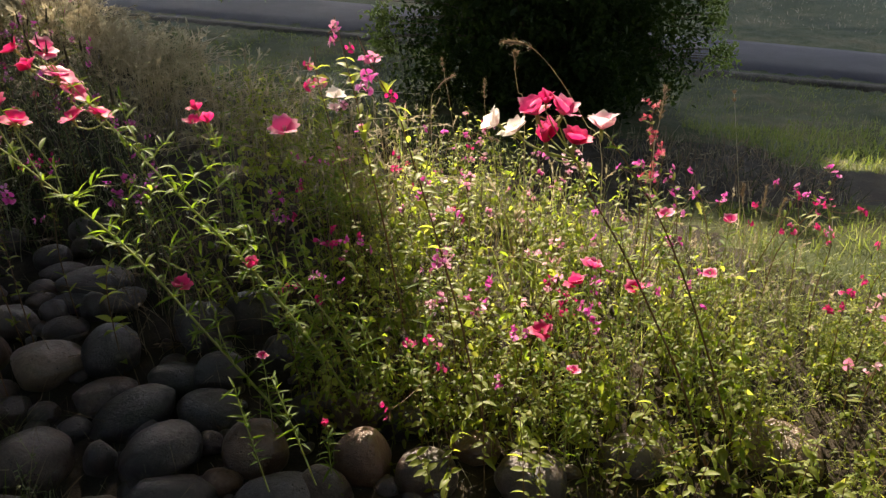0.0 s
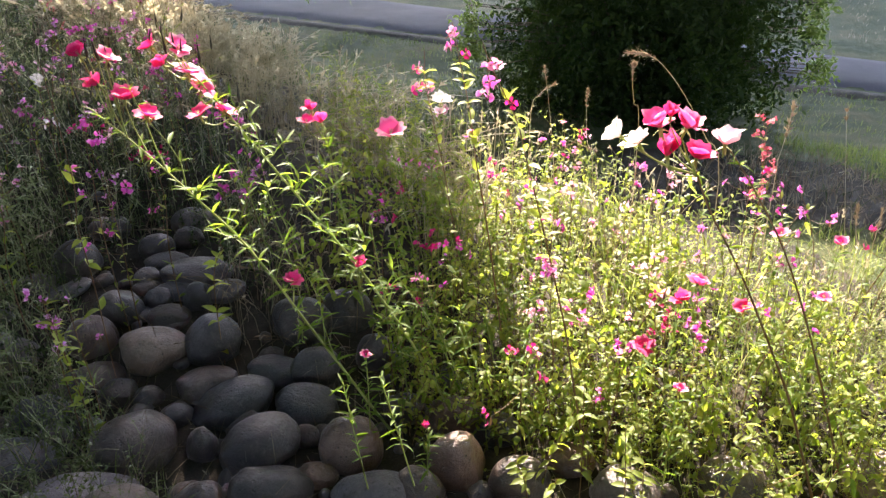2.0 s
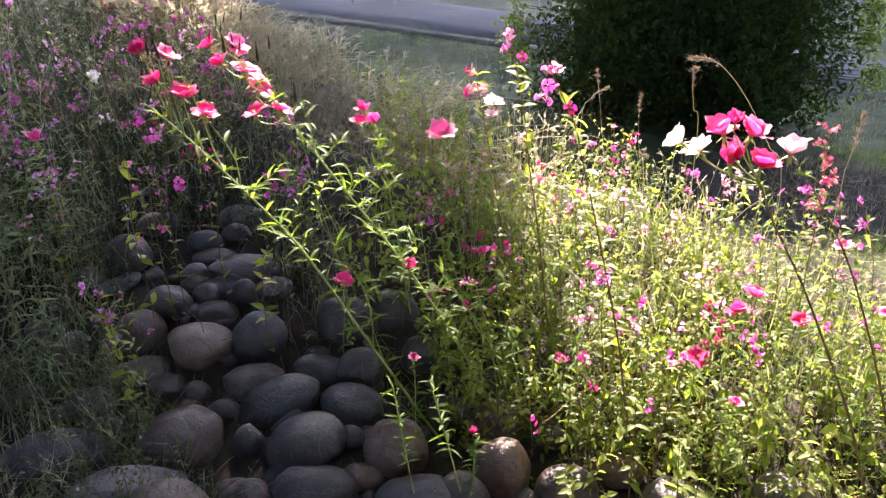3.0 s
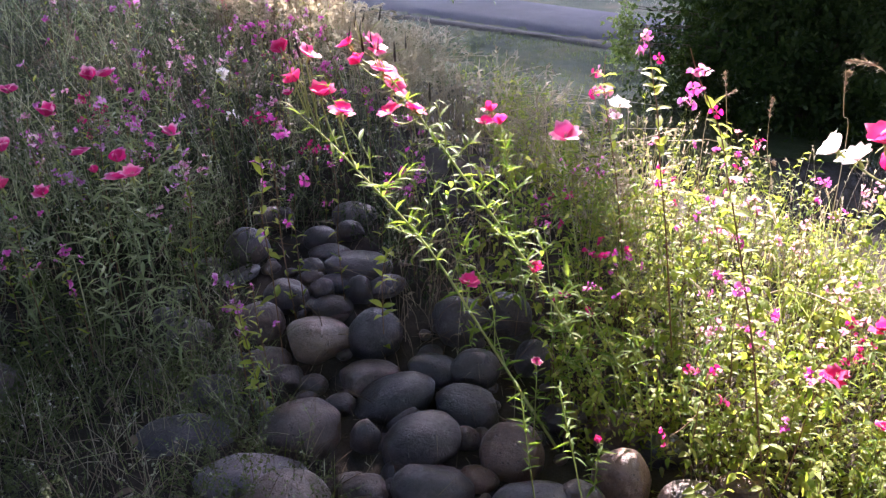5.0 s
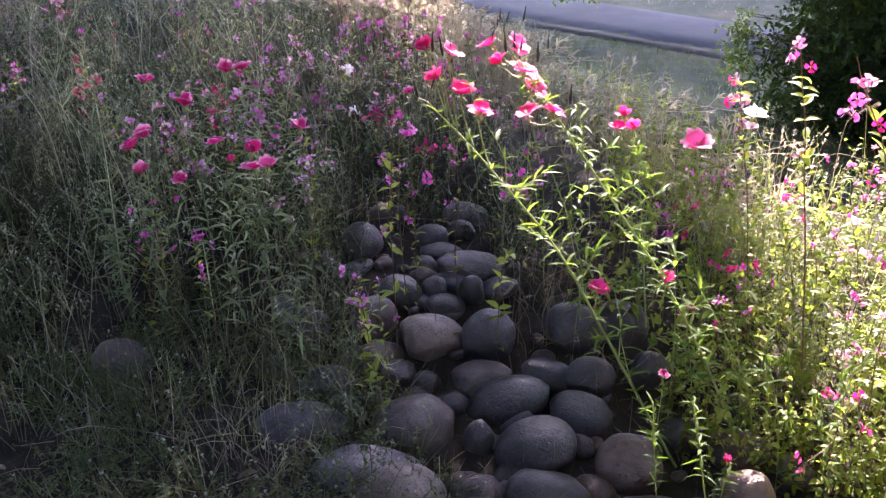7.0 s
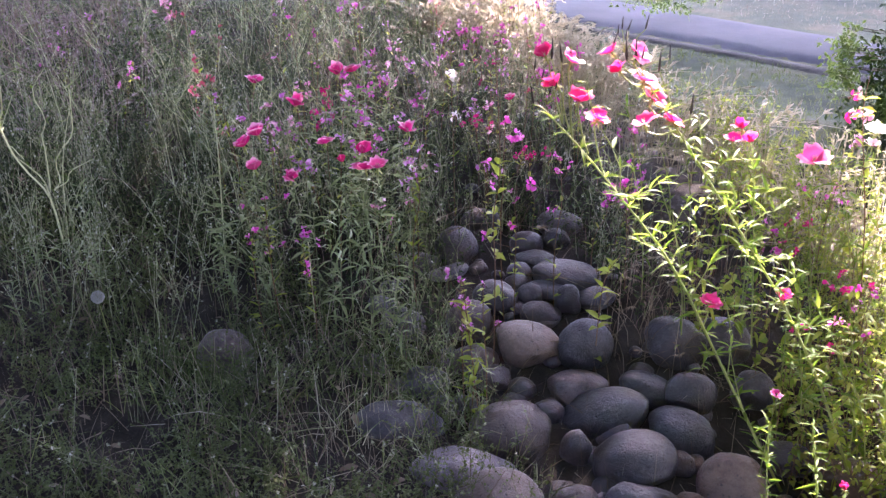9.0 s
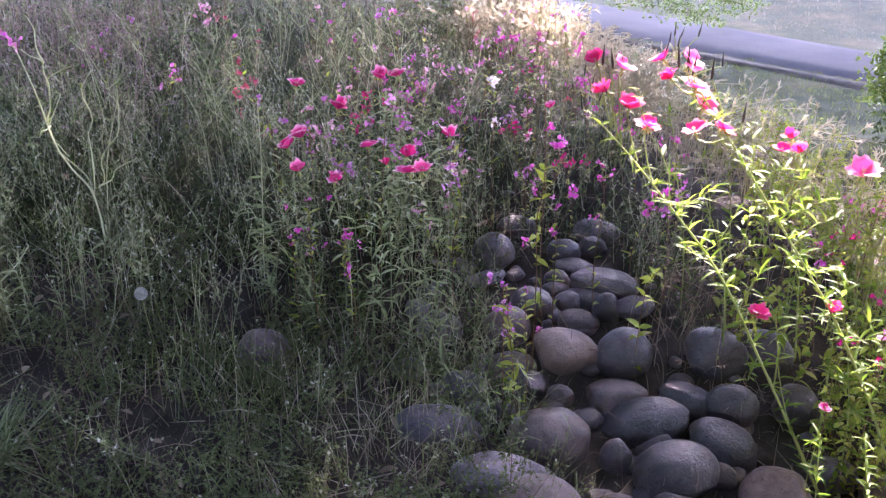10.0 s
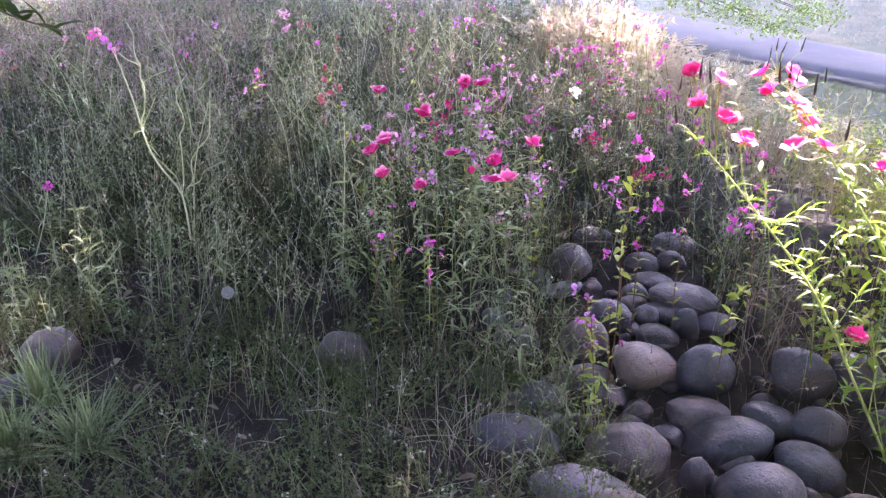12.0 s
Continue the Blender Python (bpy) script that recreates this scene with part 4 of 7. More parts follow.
def branching_weed(x, y, h):
    """A wiry pale weed: one kinked stem, thin side branches, and small leaves and pods along them."""
    z = float(lie(x, y)) - 0.01
    th = thing("wiry_weed", (x, y, z), "wiry pale branching weed with small pods", "weed", "wiry weeds of the shaded meadow")
    d = rng.normal(0, 0.16, 2) * h
    p = curve_pts([(0, 0, 0), (0.25 * d[0] + rng.normal(0, 0.015), 0.25 * d[1], 0.4 * h), (0.6 * d[0] + rng.normal(0, 0.02), 0.6 * d[1], 0.75 * h), (d[0], d[1], h)], 14)
    bb = Buf()
    tubes(bb, p, 0.0022, 0.0010, 4)
    part("stem", bb.mesh("stem", (M_STALK,)), th)
    for k in range(5):
        a = p[int(rng.integers(4, 13))]
        az, ln = rng.uniform(0, 6.28), h * rng.uniform(0.15, 0.36)
        e = a + np.array((math.cos(az) * ln * 0.6, math.sin(az) * ln * 0.6, ln * rng.uniform(0.5, 0.95)))
        q = curve_pts([a, a * 0.5 + e * 0.5 + (0, 0, -0.012), e], 7)
        sb = Buf()
        tubes(sb, q, 0.0013, 0.0007, 4)
        n = 12
        ribbons(sb, q[rng.integers(1, 7, n)], rng.normal(0, 1, (n, 3)) + (0, 0, 0.6), rng.uniform(0.010, 0.026, n), rng.uniform(0.004, 0.008, n), 0.2, ((0, 0.35), (0.45, 1.0)), 1, rng.normal(0, 0.5, n))
        tagged(part("branch", sb.mesh("branch", (M_STALK, M_SAGE)), th), "thin branch with tiny leaves and pods", kind="stuff")
    return th


def inside(n, x0, x1, y0, y1, keep):
    x, y = rng.uniform(x0, x1, n), rng.uniform(y0, y1, n)
    k = keep(x, y)
    return x[k], y[k]


def inside_box(n, x0, x1, y0, y1):
    return rng.uniform(x0, x1, n), rng.uniform(y0, y1, n)


def stuff(name, buf, mats, label, category):
    return tagged(new(name, buf.mesh(name, mats)), label, category, kind="stuff")


def dandelion(x, y, z):
    """A ripe dandelion clock on its hollow stalk."""
    g = float(lie(x, y))
    th = thing("dandelion", (x, y, g), "dandelion with a round white seed head", "wildflower")
    h = z - g
    bb = Buf()
    tubes(bb, curve_pts([(0.02, 0.01, 0), (0.01, 0, h * 0.6), (0, 0, h)], 8), 0.0016, 0.0012, 6)
    part("stalk", bb.mesh("stalk", (M_STEM,)), th)
    hb = Buf()
    n = 420
    d = unit(rng.normal(0, 1, (n, 3)))
    ribbons(hb, d * 0.003 + (0, 0, h), d, 0.016, 0.0006, 0.0, ((0, 1.0), (0.5, 1.0)))
    for k in range(5):
        ribbons(hb, d * 0.018 + (0, 0, h), d + rng.normal(0, 0.9, (n, 3)), 0.006, 0.0012, 0.0, ((0, 1.0), (0.5, 0.8)))
    part("seed_head", hb.mesh("seed_head", (M_FLUFF,)), th)
    return th


def tuft(x, y):
    """A tuft of stiff arching blades."""
    th = thing("grass_tuft", (x, y, float(lie(x, y))), "tuft of stiff grey-green grass by a stone", "grass tuft")
    n = 150
    az, t = rng.uniform(0, 6.28, n), np.abs(rng.normal(0.5, 0.35, n))
    bb = Buf()
    ribbons(bb, rng.normal(0, 0.02, (n, 3)) * (1, 1, 0), np.stack([np.cos(az) * np.sin(t), np.sin(az) * np.sin(t), np.cos(t)], -1), rng.uniform(0.18, 0.34, n), 0.006, rng.uniform(0.1, 0.7, n), ((0, 1.0), (0.4, 0.9), (0.75, 0.5)))
    part("tuft", bb.mesh("tuft", (M_SAGE,)), th)
    return th


# pebbles wedged between the large stones
for k in range(70):
    u = rng.uniform(0, 1)
    j = min(int(u * 3), 2)
    f = u * 3 - j
    x = BED[j][0] * (1 - f) + BED[j + 1][0] * f + rng.normal(0, 0.24)
    y = BED[j][1] * (1 - f) + BED[j + 1][1] * f + rng.normal(0, 0.2)
    a = rng.uniform(0.018, 0.045)
    stone(x, y, float(lie(x, y)) + 0.006, a, a * rng.uniform(0.7, 0.95), a * rng.uniform(0.5, 0.75), rng.uniform(0, 180), rng.normal(0, 10), ("grey", "brown", "blue", "brown", "grey")[k % 5])


# ---------------------------------------------------------------- named plants
lean_one = stem_plant("godetia", [(-0.423, 1.860, -0.088), (-0.497, 1.840, 0.049), (-0.567, 1.820, 0.184), (-0.667, 1.800, 0.365), (-0.763, 1.790, 0.532), (-0.845, 1.800, 0.632), (-0.956, 1.810, 0.740), (-1.067, 1.820, 0.845), (-1.185, 1.830, 0.940)], "tall leaning godetia with coral red cup flowers", "wildflower", "godetia plants beside the stones", 0.0044, 0.002, 120, (0.03, 0.058))
flower(lean_one, (-1.182, 1.820, 1.078), "coral", "cup", 1.0, (-0.53, -0.04, 1.00), (-1.124, 1.815, 0.911))
flower(lean_one, (-1.113, 1.820, 1.071), "pink", "open", 1.0, (0.40, -0.12, 0.80), (-1.095, 1.815, 0.875))
flower(lean_one, (-1.148, 1.820, 1.008), "coral", "cup", 1.0, (-0.66, -0.12, 0.80), (-1.102, 1.815, 0.890))
flower(lean_one, (-1.086, 1.820, 0.972), "coral", "open", 1.0, (0.13, -0.15, 0.80), (-1.049, 1.815, 0.840))
flower(lean_one, (-1.034, 1.820, 0.931), "coral", "open", 1.0, (0.40, -0.15, 0.80), (-1.004, 1.815, 0.790))
flower(lean_one, (-0.689, 1.790, 0.491), "coral", "open", 0.8, (0.00, -0.14, 0.80), (-0.703, 1.815, 0.396))
side_shoot(lean_one, (-0.953, 1.800, 0.745), (-1.064, 1.800, 1.029))
side_shoot(lean_one, (-0.953, 1.800, 0.745), (-0.914, 1.800, 0.741))
side_shoot(lean_one, (-0.930, 1.800, 0.723), (-0.844, 1.800, 0.810))
side_shoot(lean_one, (-0.845, 1.800, 0.632), (-0.784, 1.800, 0.754))
side_shoot(lean_one, (-0.766, 1.800, 0.527), (-0.753, 1.800, 0.695))
side_shoot(lean_one, (-0.734, 1.800, 0.480), (-0.705, 1.800, 0.603))
side_shoot(lean_one, (-0.667, 1.800, 0.365), (-0.681, 1.800, 0.288))
side_shoot(lean_one, (-0.616, 1.800, 0.281), (-0.665, 1.800, 0.524))
side_shoot(lean_one, (-0.829, 1.800, 0.612), (-0.892, 1.800, 0.629))
side_shoot(lean_one, (-0.564, 1.800, 0.199), (-0.621, 1.800, 0.391))
lean_two = stem_plant("godetia", [(-0.226, 1.930, -0.100), (-0.291, 1.910, 0.050), (-0.352, 1.900, 0.187), (-0.427, 1.880, 0.339), (-0.522, 1.870, 0.500), (-0.597, 1.870, 0.601), (-0.678, 1.870, 0.707), (-0.775, 1.880, 0.828), (-0.854, 1.890, 0.925), (-0.940, 1.900, 1.028)], "tall leaning godetia with coral and pink cup flowers", "wildflower", "godetia plants beside the stones", 0.0044, 0.002, 132, (0.03, 0.058))
flower(lean_two, (-1.030, 1.890, 1.090), "coral", "open", 1.0, (-0.66, -0.08, 0.80), (-0.943, 1.885, 1.038))
flower(lean_two, (-0.963, 1.890, 1.086), "pink", "open", 1.0, (0.40, -0.08, 0.80), (-0.935, 1.885, 1.032))
flower(lean_two, (-1.005, 1.890, 1.044), "coral", "cup", 0.8, (-0.66, -0.12, 0.80), (-0.928, 1.885, 1.018))
flower(lean_two, (-0.941, 1.890, 1.027), "pink", "open", 1.0, (0.26, -0.14, 0.80), (-0.898, 1.885, 0.976))
flower(lean_two, (-0.915, 1.890, 0.981), "pink", "open", 1.0, (0.40, -0.15, 0.80), (-0.868, 1.885, 0.941))
flower(lean_two, (-0.928, 1.890, 0.915), "coral", "open", 1.0, (-0.26, -0.17, 0.80), (-0.845, 1.885, 0.912))
flower(lean_two, (-0.862, 1.890, 0.932), "coral", "open", 0.8, (0.40, -0.17, 0.80), (-0.830, 1.885, 0.894))
flower(lean_two, (-0.524, 1.870, 0.505), "coral", "cup", 0.8, (0.00, -0.14, 0.80), (-0.528, 1.885, 0.429))
side_shoot(lean_two, (-0.775, 1.880, 0.828), (-0.799, 1.880, 0.962))
side_shoot(lean_two, (-0.759, 1.880, 0.806), (-0.700, 1.880, 0.858))
side_shoot(lean_two, (-0.680, 1.880, 0.702), (-0.691, 1.880, 0.797))
side_shoot(lean_two, (-0.680, 1.880, 0.702), (-0.594, 1.880, 0.791))
side_shoot(lean_two, (-0.647, 1.880, 0.657), (-0.569, 1.880, 0.746))
side_shoot(lean_two, (-0.599, 1.880, 0.596), (-0.524, 1.880, 0.622))
side_shoot(lean_two, (-0.599, 1.880, 0.596), (-0.646, 1.880, 0.624))
side_shoot(lean_two, (-0.523, 1.880, 0.495), (-0.515, 1.880, 0.590))
side_shoot(lean_two, (-0.523, 1.880, 0.495), (-0.553, 1.880, 0.464))
side_shoot(lean_two, (-0.480, 1.880, 0.421), (-0.428, 1.880, 0.447))
side_shoot(lean_two, (-0.427, 1.880, 0.339), (-0.487, 1.880, 0.310))
side_shoot(lean_two, (-0.427, 1.880, 0.339), (-0.399, 1.880, 0.380))
side_shoot(lean_two, (-0.352, 1.880, 0.200), (-0.433, 1.880, 0.224))
side_shoot(lean_two, (-0.728, 1.880, 0.769), (-0.772, 1.880, 0.692))
buds(lean_one, [(-1.067, 1.820, 0.845), (-1.141, 1.820, 0.931), (-1.180, 1.830, 1.000)], 6)
buds(lean_two, [(-0.854, 1.890, 0.925), (-0.940, 1.900, 1.028), (-1.000, 1.900, 1.090)], 8)
for plant, foot, tip in ((lean_one, (-1.124, 1.815, 0.911), (-1.169, 1.83, 1.135)), (lean_one, (-1.124, 1.815, 0.911), (-1.144, 1.83, 1.128)),
                         (lean_one, (-1.102, 1.815, 0.890), (-1.118, 1.83, 1.110)), (lean_one, (-1.170, 1.830, 0.930), (-1.215, 1.83, 1.010)),
                         (lean_two, (-0.940, 1.900, 1.028), (-0.990, 1.88, 1.138)), (lean_two, (-0.943, 1.885, 1.038), (-0.966, 1.88, 1.140)),
                         (lean_two, (-0.935, 1.885, 1.032), (-0.950, 1.88, 1.125)), (lean_two, (-0.854, 1.890, 0.925), (-0.905, 1.88, 1.118)),
                         (lean_two, (-0.830, 1.885, 0.894), (-0.815, 1.88, 1.020))):
    pointed_bud(plant, foot, tip)
behind = stem_plant("godetia", [(-0.583, 2.200, 0.162), (-0.615, 2.200, 0.387), (-0.643, 2.200, 0.577), (-0.680, 2.200, 0.799)], "upright leafy godetia with coral buds", "wildflower", "godetia plants beside the stones", 0.003, 0.0012, 84)
flower(behind, (-0.719, 2.220, 0.842), "coral", "cup", 0.85, (0.00, -0.10, 0.80), (-0.678, 2.200, 0.756))
flower(behind, (-0.738, 2.220, 0.801), "rose", "open", 0.85, (0.00, -0.10, 0.80), (-0.678, 2.200, 0.756))
flower(behind, (-0.692, 2.220, 0.804), "coral", "cup", 0.85, (0.00, -0.10, 0.80), (-0.678, 2.200, 0.756))
pink_one = stem_plant("godetia", [(-0.389, 2.450, -0.098), (-0.437, 2.450, 0.223), (-0.490, 2.450, 0.494), (-0.514, 2.450, 0.680)], "upright godetia with one open pink flower", "wildflower", "godetia plants beside the stones", 0.003, 0.0014, 60)
flower(pink_one, (-0.519, 2.450, 0.697), "pink", "open", 1.55, (0.13, -0.14, 0.80))
stem_plant("young_godetia", [(-0.448, 1.500, 0.051), (-0.472, 1.500, 0.202), (-0.497, 1.500, 0.385)], "young green plant with a leaf rosette at its tip", "plant", "young plants among stones", 0.0022, 0.0014, 30, (0.025, 0.045), 0.35)
stem_plant("young_godetia", [(-0.330, 1.520, 0.054), (-0.374, 1.520, 0.244), (-0.411, 1.520, 0.396)], "young green plant with a leaf rosette at its tip", "plant", "young plants among stones", 0.0022, 0.0014, 30, (0.025, 0.045), 0.35)
pale_one = stem_plant("godetia", [(0.745, 1.660, -0.051), (0.701, 1.670, 0.067), (0.624, 1.690, 0.273), (0.540, 1.710, 0.447), (0.446, 1.730, 0.627), (0.361, 1.750, 0.766), (0.316, 1.760, 0.863)], "tall godetia with white, pink and coral flowers", "wildflower", "godetia plants beside the stones", 0.0044, 0.0022, 90, (0.025, 0.045), 0.12, 1.0, None, 3, M_STEM_RED)
flower(pale_one, (0.131, 1.760, 0.940), "white", "cup", 1.14, (-1.06, -0.04, 0.80), (0.324, 1.760, 0.851))
flower(pale_one, (0.176, 1.760, 0.925), "white", "open", 1.08, (-0.40, -0.15, 0.80), (0.324, 1.760, 0.851))
flower(pale_one, (0.220, 1.760, 0.964), "pink", "cup", 1.31, (-0.40, -0.04, 1.00), (0.324, 1.760, 0.851))
flower(pale_one, (0.245, 1.760, 0.895), "coral", "shut", 1.43, (-0.26, -0.06, 1.00), (0.324, 1.760, 0.851))
flower(pale_one, (0.279, 1.760, 0.966), "pink", "cup", 1.31, (0.26, -0.04, 1.00), (0.324, 1.760, 0.851))
flower(pale_one, (0.312, 1.760, 0.891), "coral", "cup", 1.19, (0.13, -0.08, 1.00), (0.324, 1.760, 0.851))
flower(pale_one, (0.240, 1.760, 0.991), "coral", "shut", 0.83, (0.00, 0.00, 1.00), (0.324, 1.760, 0.851))
pale_two = stem_plant("godetia", [(0.858, 1.720, -0.090), (0.794, 1.730, 0.081), (0.720, 1.750, 0.289), (0.644, 1.770, 0.483), (0.559, 1.790, 0.665), (0.467, 1.800, 0.809), (0.398, 1.800, 0.901)], "tall godetia with a pale pink-edged flower", "wildflower", "godetia plants beside the stones", 0.0038, 0.0018, 75, (0.025, 0.045), 0.12, 1.0, None, 3, M_STEM_RED)
flower(pale_two, (0.383, 1.800, 0.915), "pale", "cup", 1.31, (0.00, -0.06, 1.00))
spire_one = stem_plant("clarkia_spire", [(0.123, 1.720, 0.045), (0.079, 1.740, 0.241), (0.048, 1.760, 0.394), (0.002, 1.780, 0.568), (-0.044, 1.800, 0.733), (-0.083, 1.820, 0.863), (-0.110, 1.830, 0.952), (-0.169, 1.840, 1.063), (-0.197, 1.840, 1.130)], "tall clarkia spire with magenta blooms and ovate leaves", "wildflower", "clarkia spires", 0.0034, 0.0012, 26, (0.03, 0.05), 0.3, 0.85, OVATE, 2, M_STEM_RED)
bloom(spire_one, (-0.172, 1.835, 1.083), "light", 1.05)
bloom(spire_one, (-0.158, 1.835, 1.080), "light", 1.05)
bloom(spire_one, (-0.183, 1.835, 1.076), "magenta", 1.05)
bloom(spire_one, (-0.178, 1.835, 1.040), "magenta", 1.05)
bloom(spire_one, (-0.188, 1.835, 1.031), "magenta", 1.05)
bloom(spire_one, (-0.181, 1.835, 1.005), "magenta", 1.05)
bloom(spire_one, (-0.193, 1.835, 1.011), "violet", 1.05)
bloom(spire_one, (-0.164, 1.835, 1.032), "magenta", 1.05)
bloom(spire_one, (-0.122, 1.835, 0.990), "rose", 1.05)
bloom(spire_one, (-0.008, 1.770, 0.580), "violet", 1.05)
bloom(spire_one, (-0.016, 1.770, 0.571), "magenta", 1.05)
bloom(spire_one, (0.003, 1.770, 0.589), "violet", 1.05)
spire_two = stem_plant("clarkia_spire", [(-0.123, 2.100, 0.176), (-0.181, 2.120, 0.539), (-0.219, 2.140, 0.733), (-0.241, 2.160, 0.872), (-0.266, 2.180, 0.974), (-0.297, 2.200, 1.111)], "tall clarkia spire with pink blooms near its tip", "wildflower", "clarkia spires", 0.003, 0.0011, 22, (0.03, 0.045), 0.3, 0.9, OVATE, 2, M_STEM_RED)
bloom(spire_two, (-0.298, 2.180, 1.089), "light", 1.05)
bloom(spire_two, (-0.305, 2.180, 1.077), "light", 1.05)
bloom(spire_two, (-0.298, 2.180, 1.051), "magenta", 1.05)
bloom(spire_two, (-0.307, 2.180, 1.047), "light", 1.05)
bloom(spire_two, (-0.255, 2.180, 1.031), "rose", 1.05)
bloom(spire_two, (-0.290, 2.180, 1.084), "magenta", 1.05)
bloom(spire_two, (-0.234, 2.180, 0.801), "light", 1.05)
bloom(spire_two, (-0.242, 2.180, 0.792), "magenta", 1.05)
spire_three = stem_plant("clarkia_spire", [(-0.239, 2.500, -0.103), (-0.290, 2.500, 0.218), (-0.340, 2.520, 0.523), (-0.383, 2.540, 0.711), (-0.413, 2.550, 0.856), (-0.415, 2.550, 0.956)], "clarkia spire with rose and pale blooms", "wildflower", "clarkia spires", 0.003, 0.0011, 22, (0.03, 0.045), 0.3, 0.9, OVATE, 2, M_STEM_RED)
bloom(spire_three, (-0.436, 2.550, 0.902), "light", 1.35)
bloom(spire_three, (-0.447, 2.550, 0.891), "rose", 1.35)
bloom(spire_three, (-0.415, 2.550, 0.838), "light", 1.35)
bloom(spire_three, (-0.433, 2.550, 0.840), "rose", 1.35)
bloom(spire_three, (-0.398, 2.550, 0.835), "light", 1.35)
bloom(spire_three, (-0.446, 2.550, 0.826), "rose", 1.35)
flower(spire_three, (-0.359, 2.550, 0.786), "white", "open", 0.9, (0.26, -0.12, 0.80))
flower(spire_three, (-0.365, 2.550, 0.744), "pale", "open", 0.8, (0.00, -0.12, 0.80))
solo = stem_plant("godetia", [(0.440, 2.030, -0.029), (0.440, 2.040, 0.198), (0.440, 2.030, 0.395)], "slender godetia with a single pink flower", "wildflower", "godetia plants in the meadow", 0.0024, 0.0012, 30)
flower(solo, (0.440, 2.030, 0.415), "pink", "open", 0.90, (0.21, -0.12, 0.95))
solo = stem_plant("godetia", [(0.375, 1.950, -0.056), (0.375, 1.960, 0.179), (0.375, 1.950, 0.384)], "slender godetia with a single coral red flower", "wildflower", "godetia plants in the meadow", 0.0024, 0.0012, 30)
flower(solo, (0.375, 1.950, 0.404), "coral", "open", 0.90, (0.05, -0.12, 0.95))
solo = stem_plant("godetia", [(0.286, 1.900, -0.077), (0.286, 1.910, 0.102), (0.286, 1.900, 0.252)], "slender godetia with a single coral red flower", "wildflower", "godetia plants in the meadow", 0.0024, 0.0012, 30)
flower(solo, (0.286, 1.900, 0.272), "coral", "open", 1.00, (0.04, -0.12, 0.95))
solo = stem_plant("godetia", [(0.556, 1.950, -0.042), (0.556, 1.960, 0.175), (0.556, 1.950, 0.362)], "slender godetia with a single coral red flower", "wildflower", "godetia plants in the meadow", 0.0024, 0.0012, 30)
flower(solo, (0.556, 1.950, 0.382), "coral", "open", 0.90, (-0.24, -0.12, 0.95))
solo = stem_plant("godetia", [(0.334, 1.650, -0.100), (0.334, 1.660, 0.112), (0.334, 1.650, 0.294)], "slender godetia with a single deep rose flower", "wildflower", "godetia plants in the meadow", 0.0024, 0.0012, 30)
flower(solo, (0.334, 1.650, 0.314), "rose", "open", 0.60, (0.05, -0.12, 0.95))
solo = stem_plant("godetia", [(0.764, 1.950, -0.026), (0.764, 1.960, 0.209), (0.764, 1.950, 0.414)], "slender godetia with a single deep rose flower", "wildflower", "godetia plants in the meadow", 0.0024, 0.0012, 30)
flower(solo, (0.764, 1.950, 0.434), "rose", "open", 0.70, (-0.27, -0.12, 0.95))
solo = stem_plant("godetia", [(0.978, 2.400, -0.010), (0.978, 2.410, 0.195), (0.978, 2.400, 0.370)], "slender godetia with a single deep rose flower", "wildflower", "godetia plants in the meadow", 0.0024, 0.0012, 30)
flower(solo, (0.978, 2.400, 0.390), "rose", "open", 0.80, (-0.16, -0.12, 0.95))
solo = stem_plant("godetia", [(-0.489, 1.750, -0.100), (-0.489, 1.760, 0.102), (-0.489, 1.750, 0.275)], "slender godetia with a single deep rose flower", "wildflower", "godetia plants in the meadow", 0.0024, 0.0012, 30)
flower(solo, (-0.489, 1.750, 0.295), "rose", "open", 0.50, (0.01, -0.12, 0.95))
solo = stem_plant("godetia", [(-0.305, 1.600, -0.100), (-0.305, 1.610, 0.045), (-0.305, 1.600, 0.161)], "slender godetia with a single coral red flower", "wildflower", "godetia plants in the meadow", 0.0024, 0.0012, 30)
flower(solo, (-0.305, 1.600, 0.181), "coral", "shut", 0.60, (-0.27, -0.12, 0.95))
solo = stem_plant("godetia", [(0.631, 2.000, -0.024), (0.631, 2.010, 0.292), (0.631, 2.000, 0.578)], "slender godetia with a single pink flower", "wildflower", "godetia plants in the meadow", 0.0024, 0.0012, 30)
flower(solo, (0.631, 2.000, 0.598), "pink", "open", 0.70, (-0.20, -0.12, 0.95))
solo = stem_plant("godetia", [(-0.372, 2.600, -0.010), (-0.372, 2.610, 0.393), (-0.372, 2.600, 0.765)], "slender godetia with a single white flower", "wildflower", "godetia plants in the meadow", 0.0024, 0.0012, 30)
flower(solo, (-0.372, 2.600, 0.785), "white", "open", 0.70, (-0.23, -0.12, 0.95))
solo = stem_plant("godetia", [(0.002, 2.600, -0.010), (0.002, 2.610, 0.230), (0.002, 2.600, 0.439)], "slender godetia with a single white flower", "wildflower", "godetia plants in the meadow", 0.0024, 0.0012, 30)
flower(solo, (0.002, 2.600, 0.459), "white", "open", 0.50, (0.24, -0.12, 0.95))
solo = stem_plant("godetia", [(-2.667, 2.500, -0.010), (-2.697, 2.510, 0.351), (-2.717, 2.500, 0.683)], "slender godetia with a single deep rose flower", "wildflower", "godetia plants in the meadow", 0.0019, 0.0011, 33, (0.036, 0.07), set_=LEAVES_GREY, stem_mat=M_GREY_STEM, up=0.25)
flower(solo, (-2.717, 2.500, 0.703), "rose", "cup", 1.19, (0.21, -0.12, 0.95))
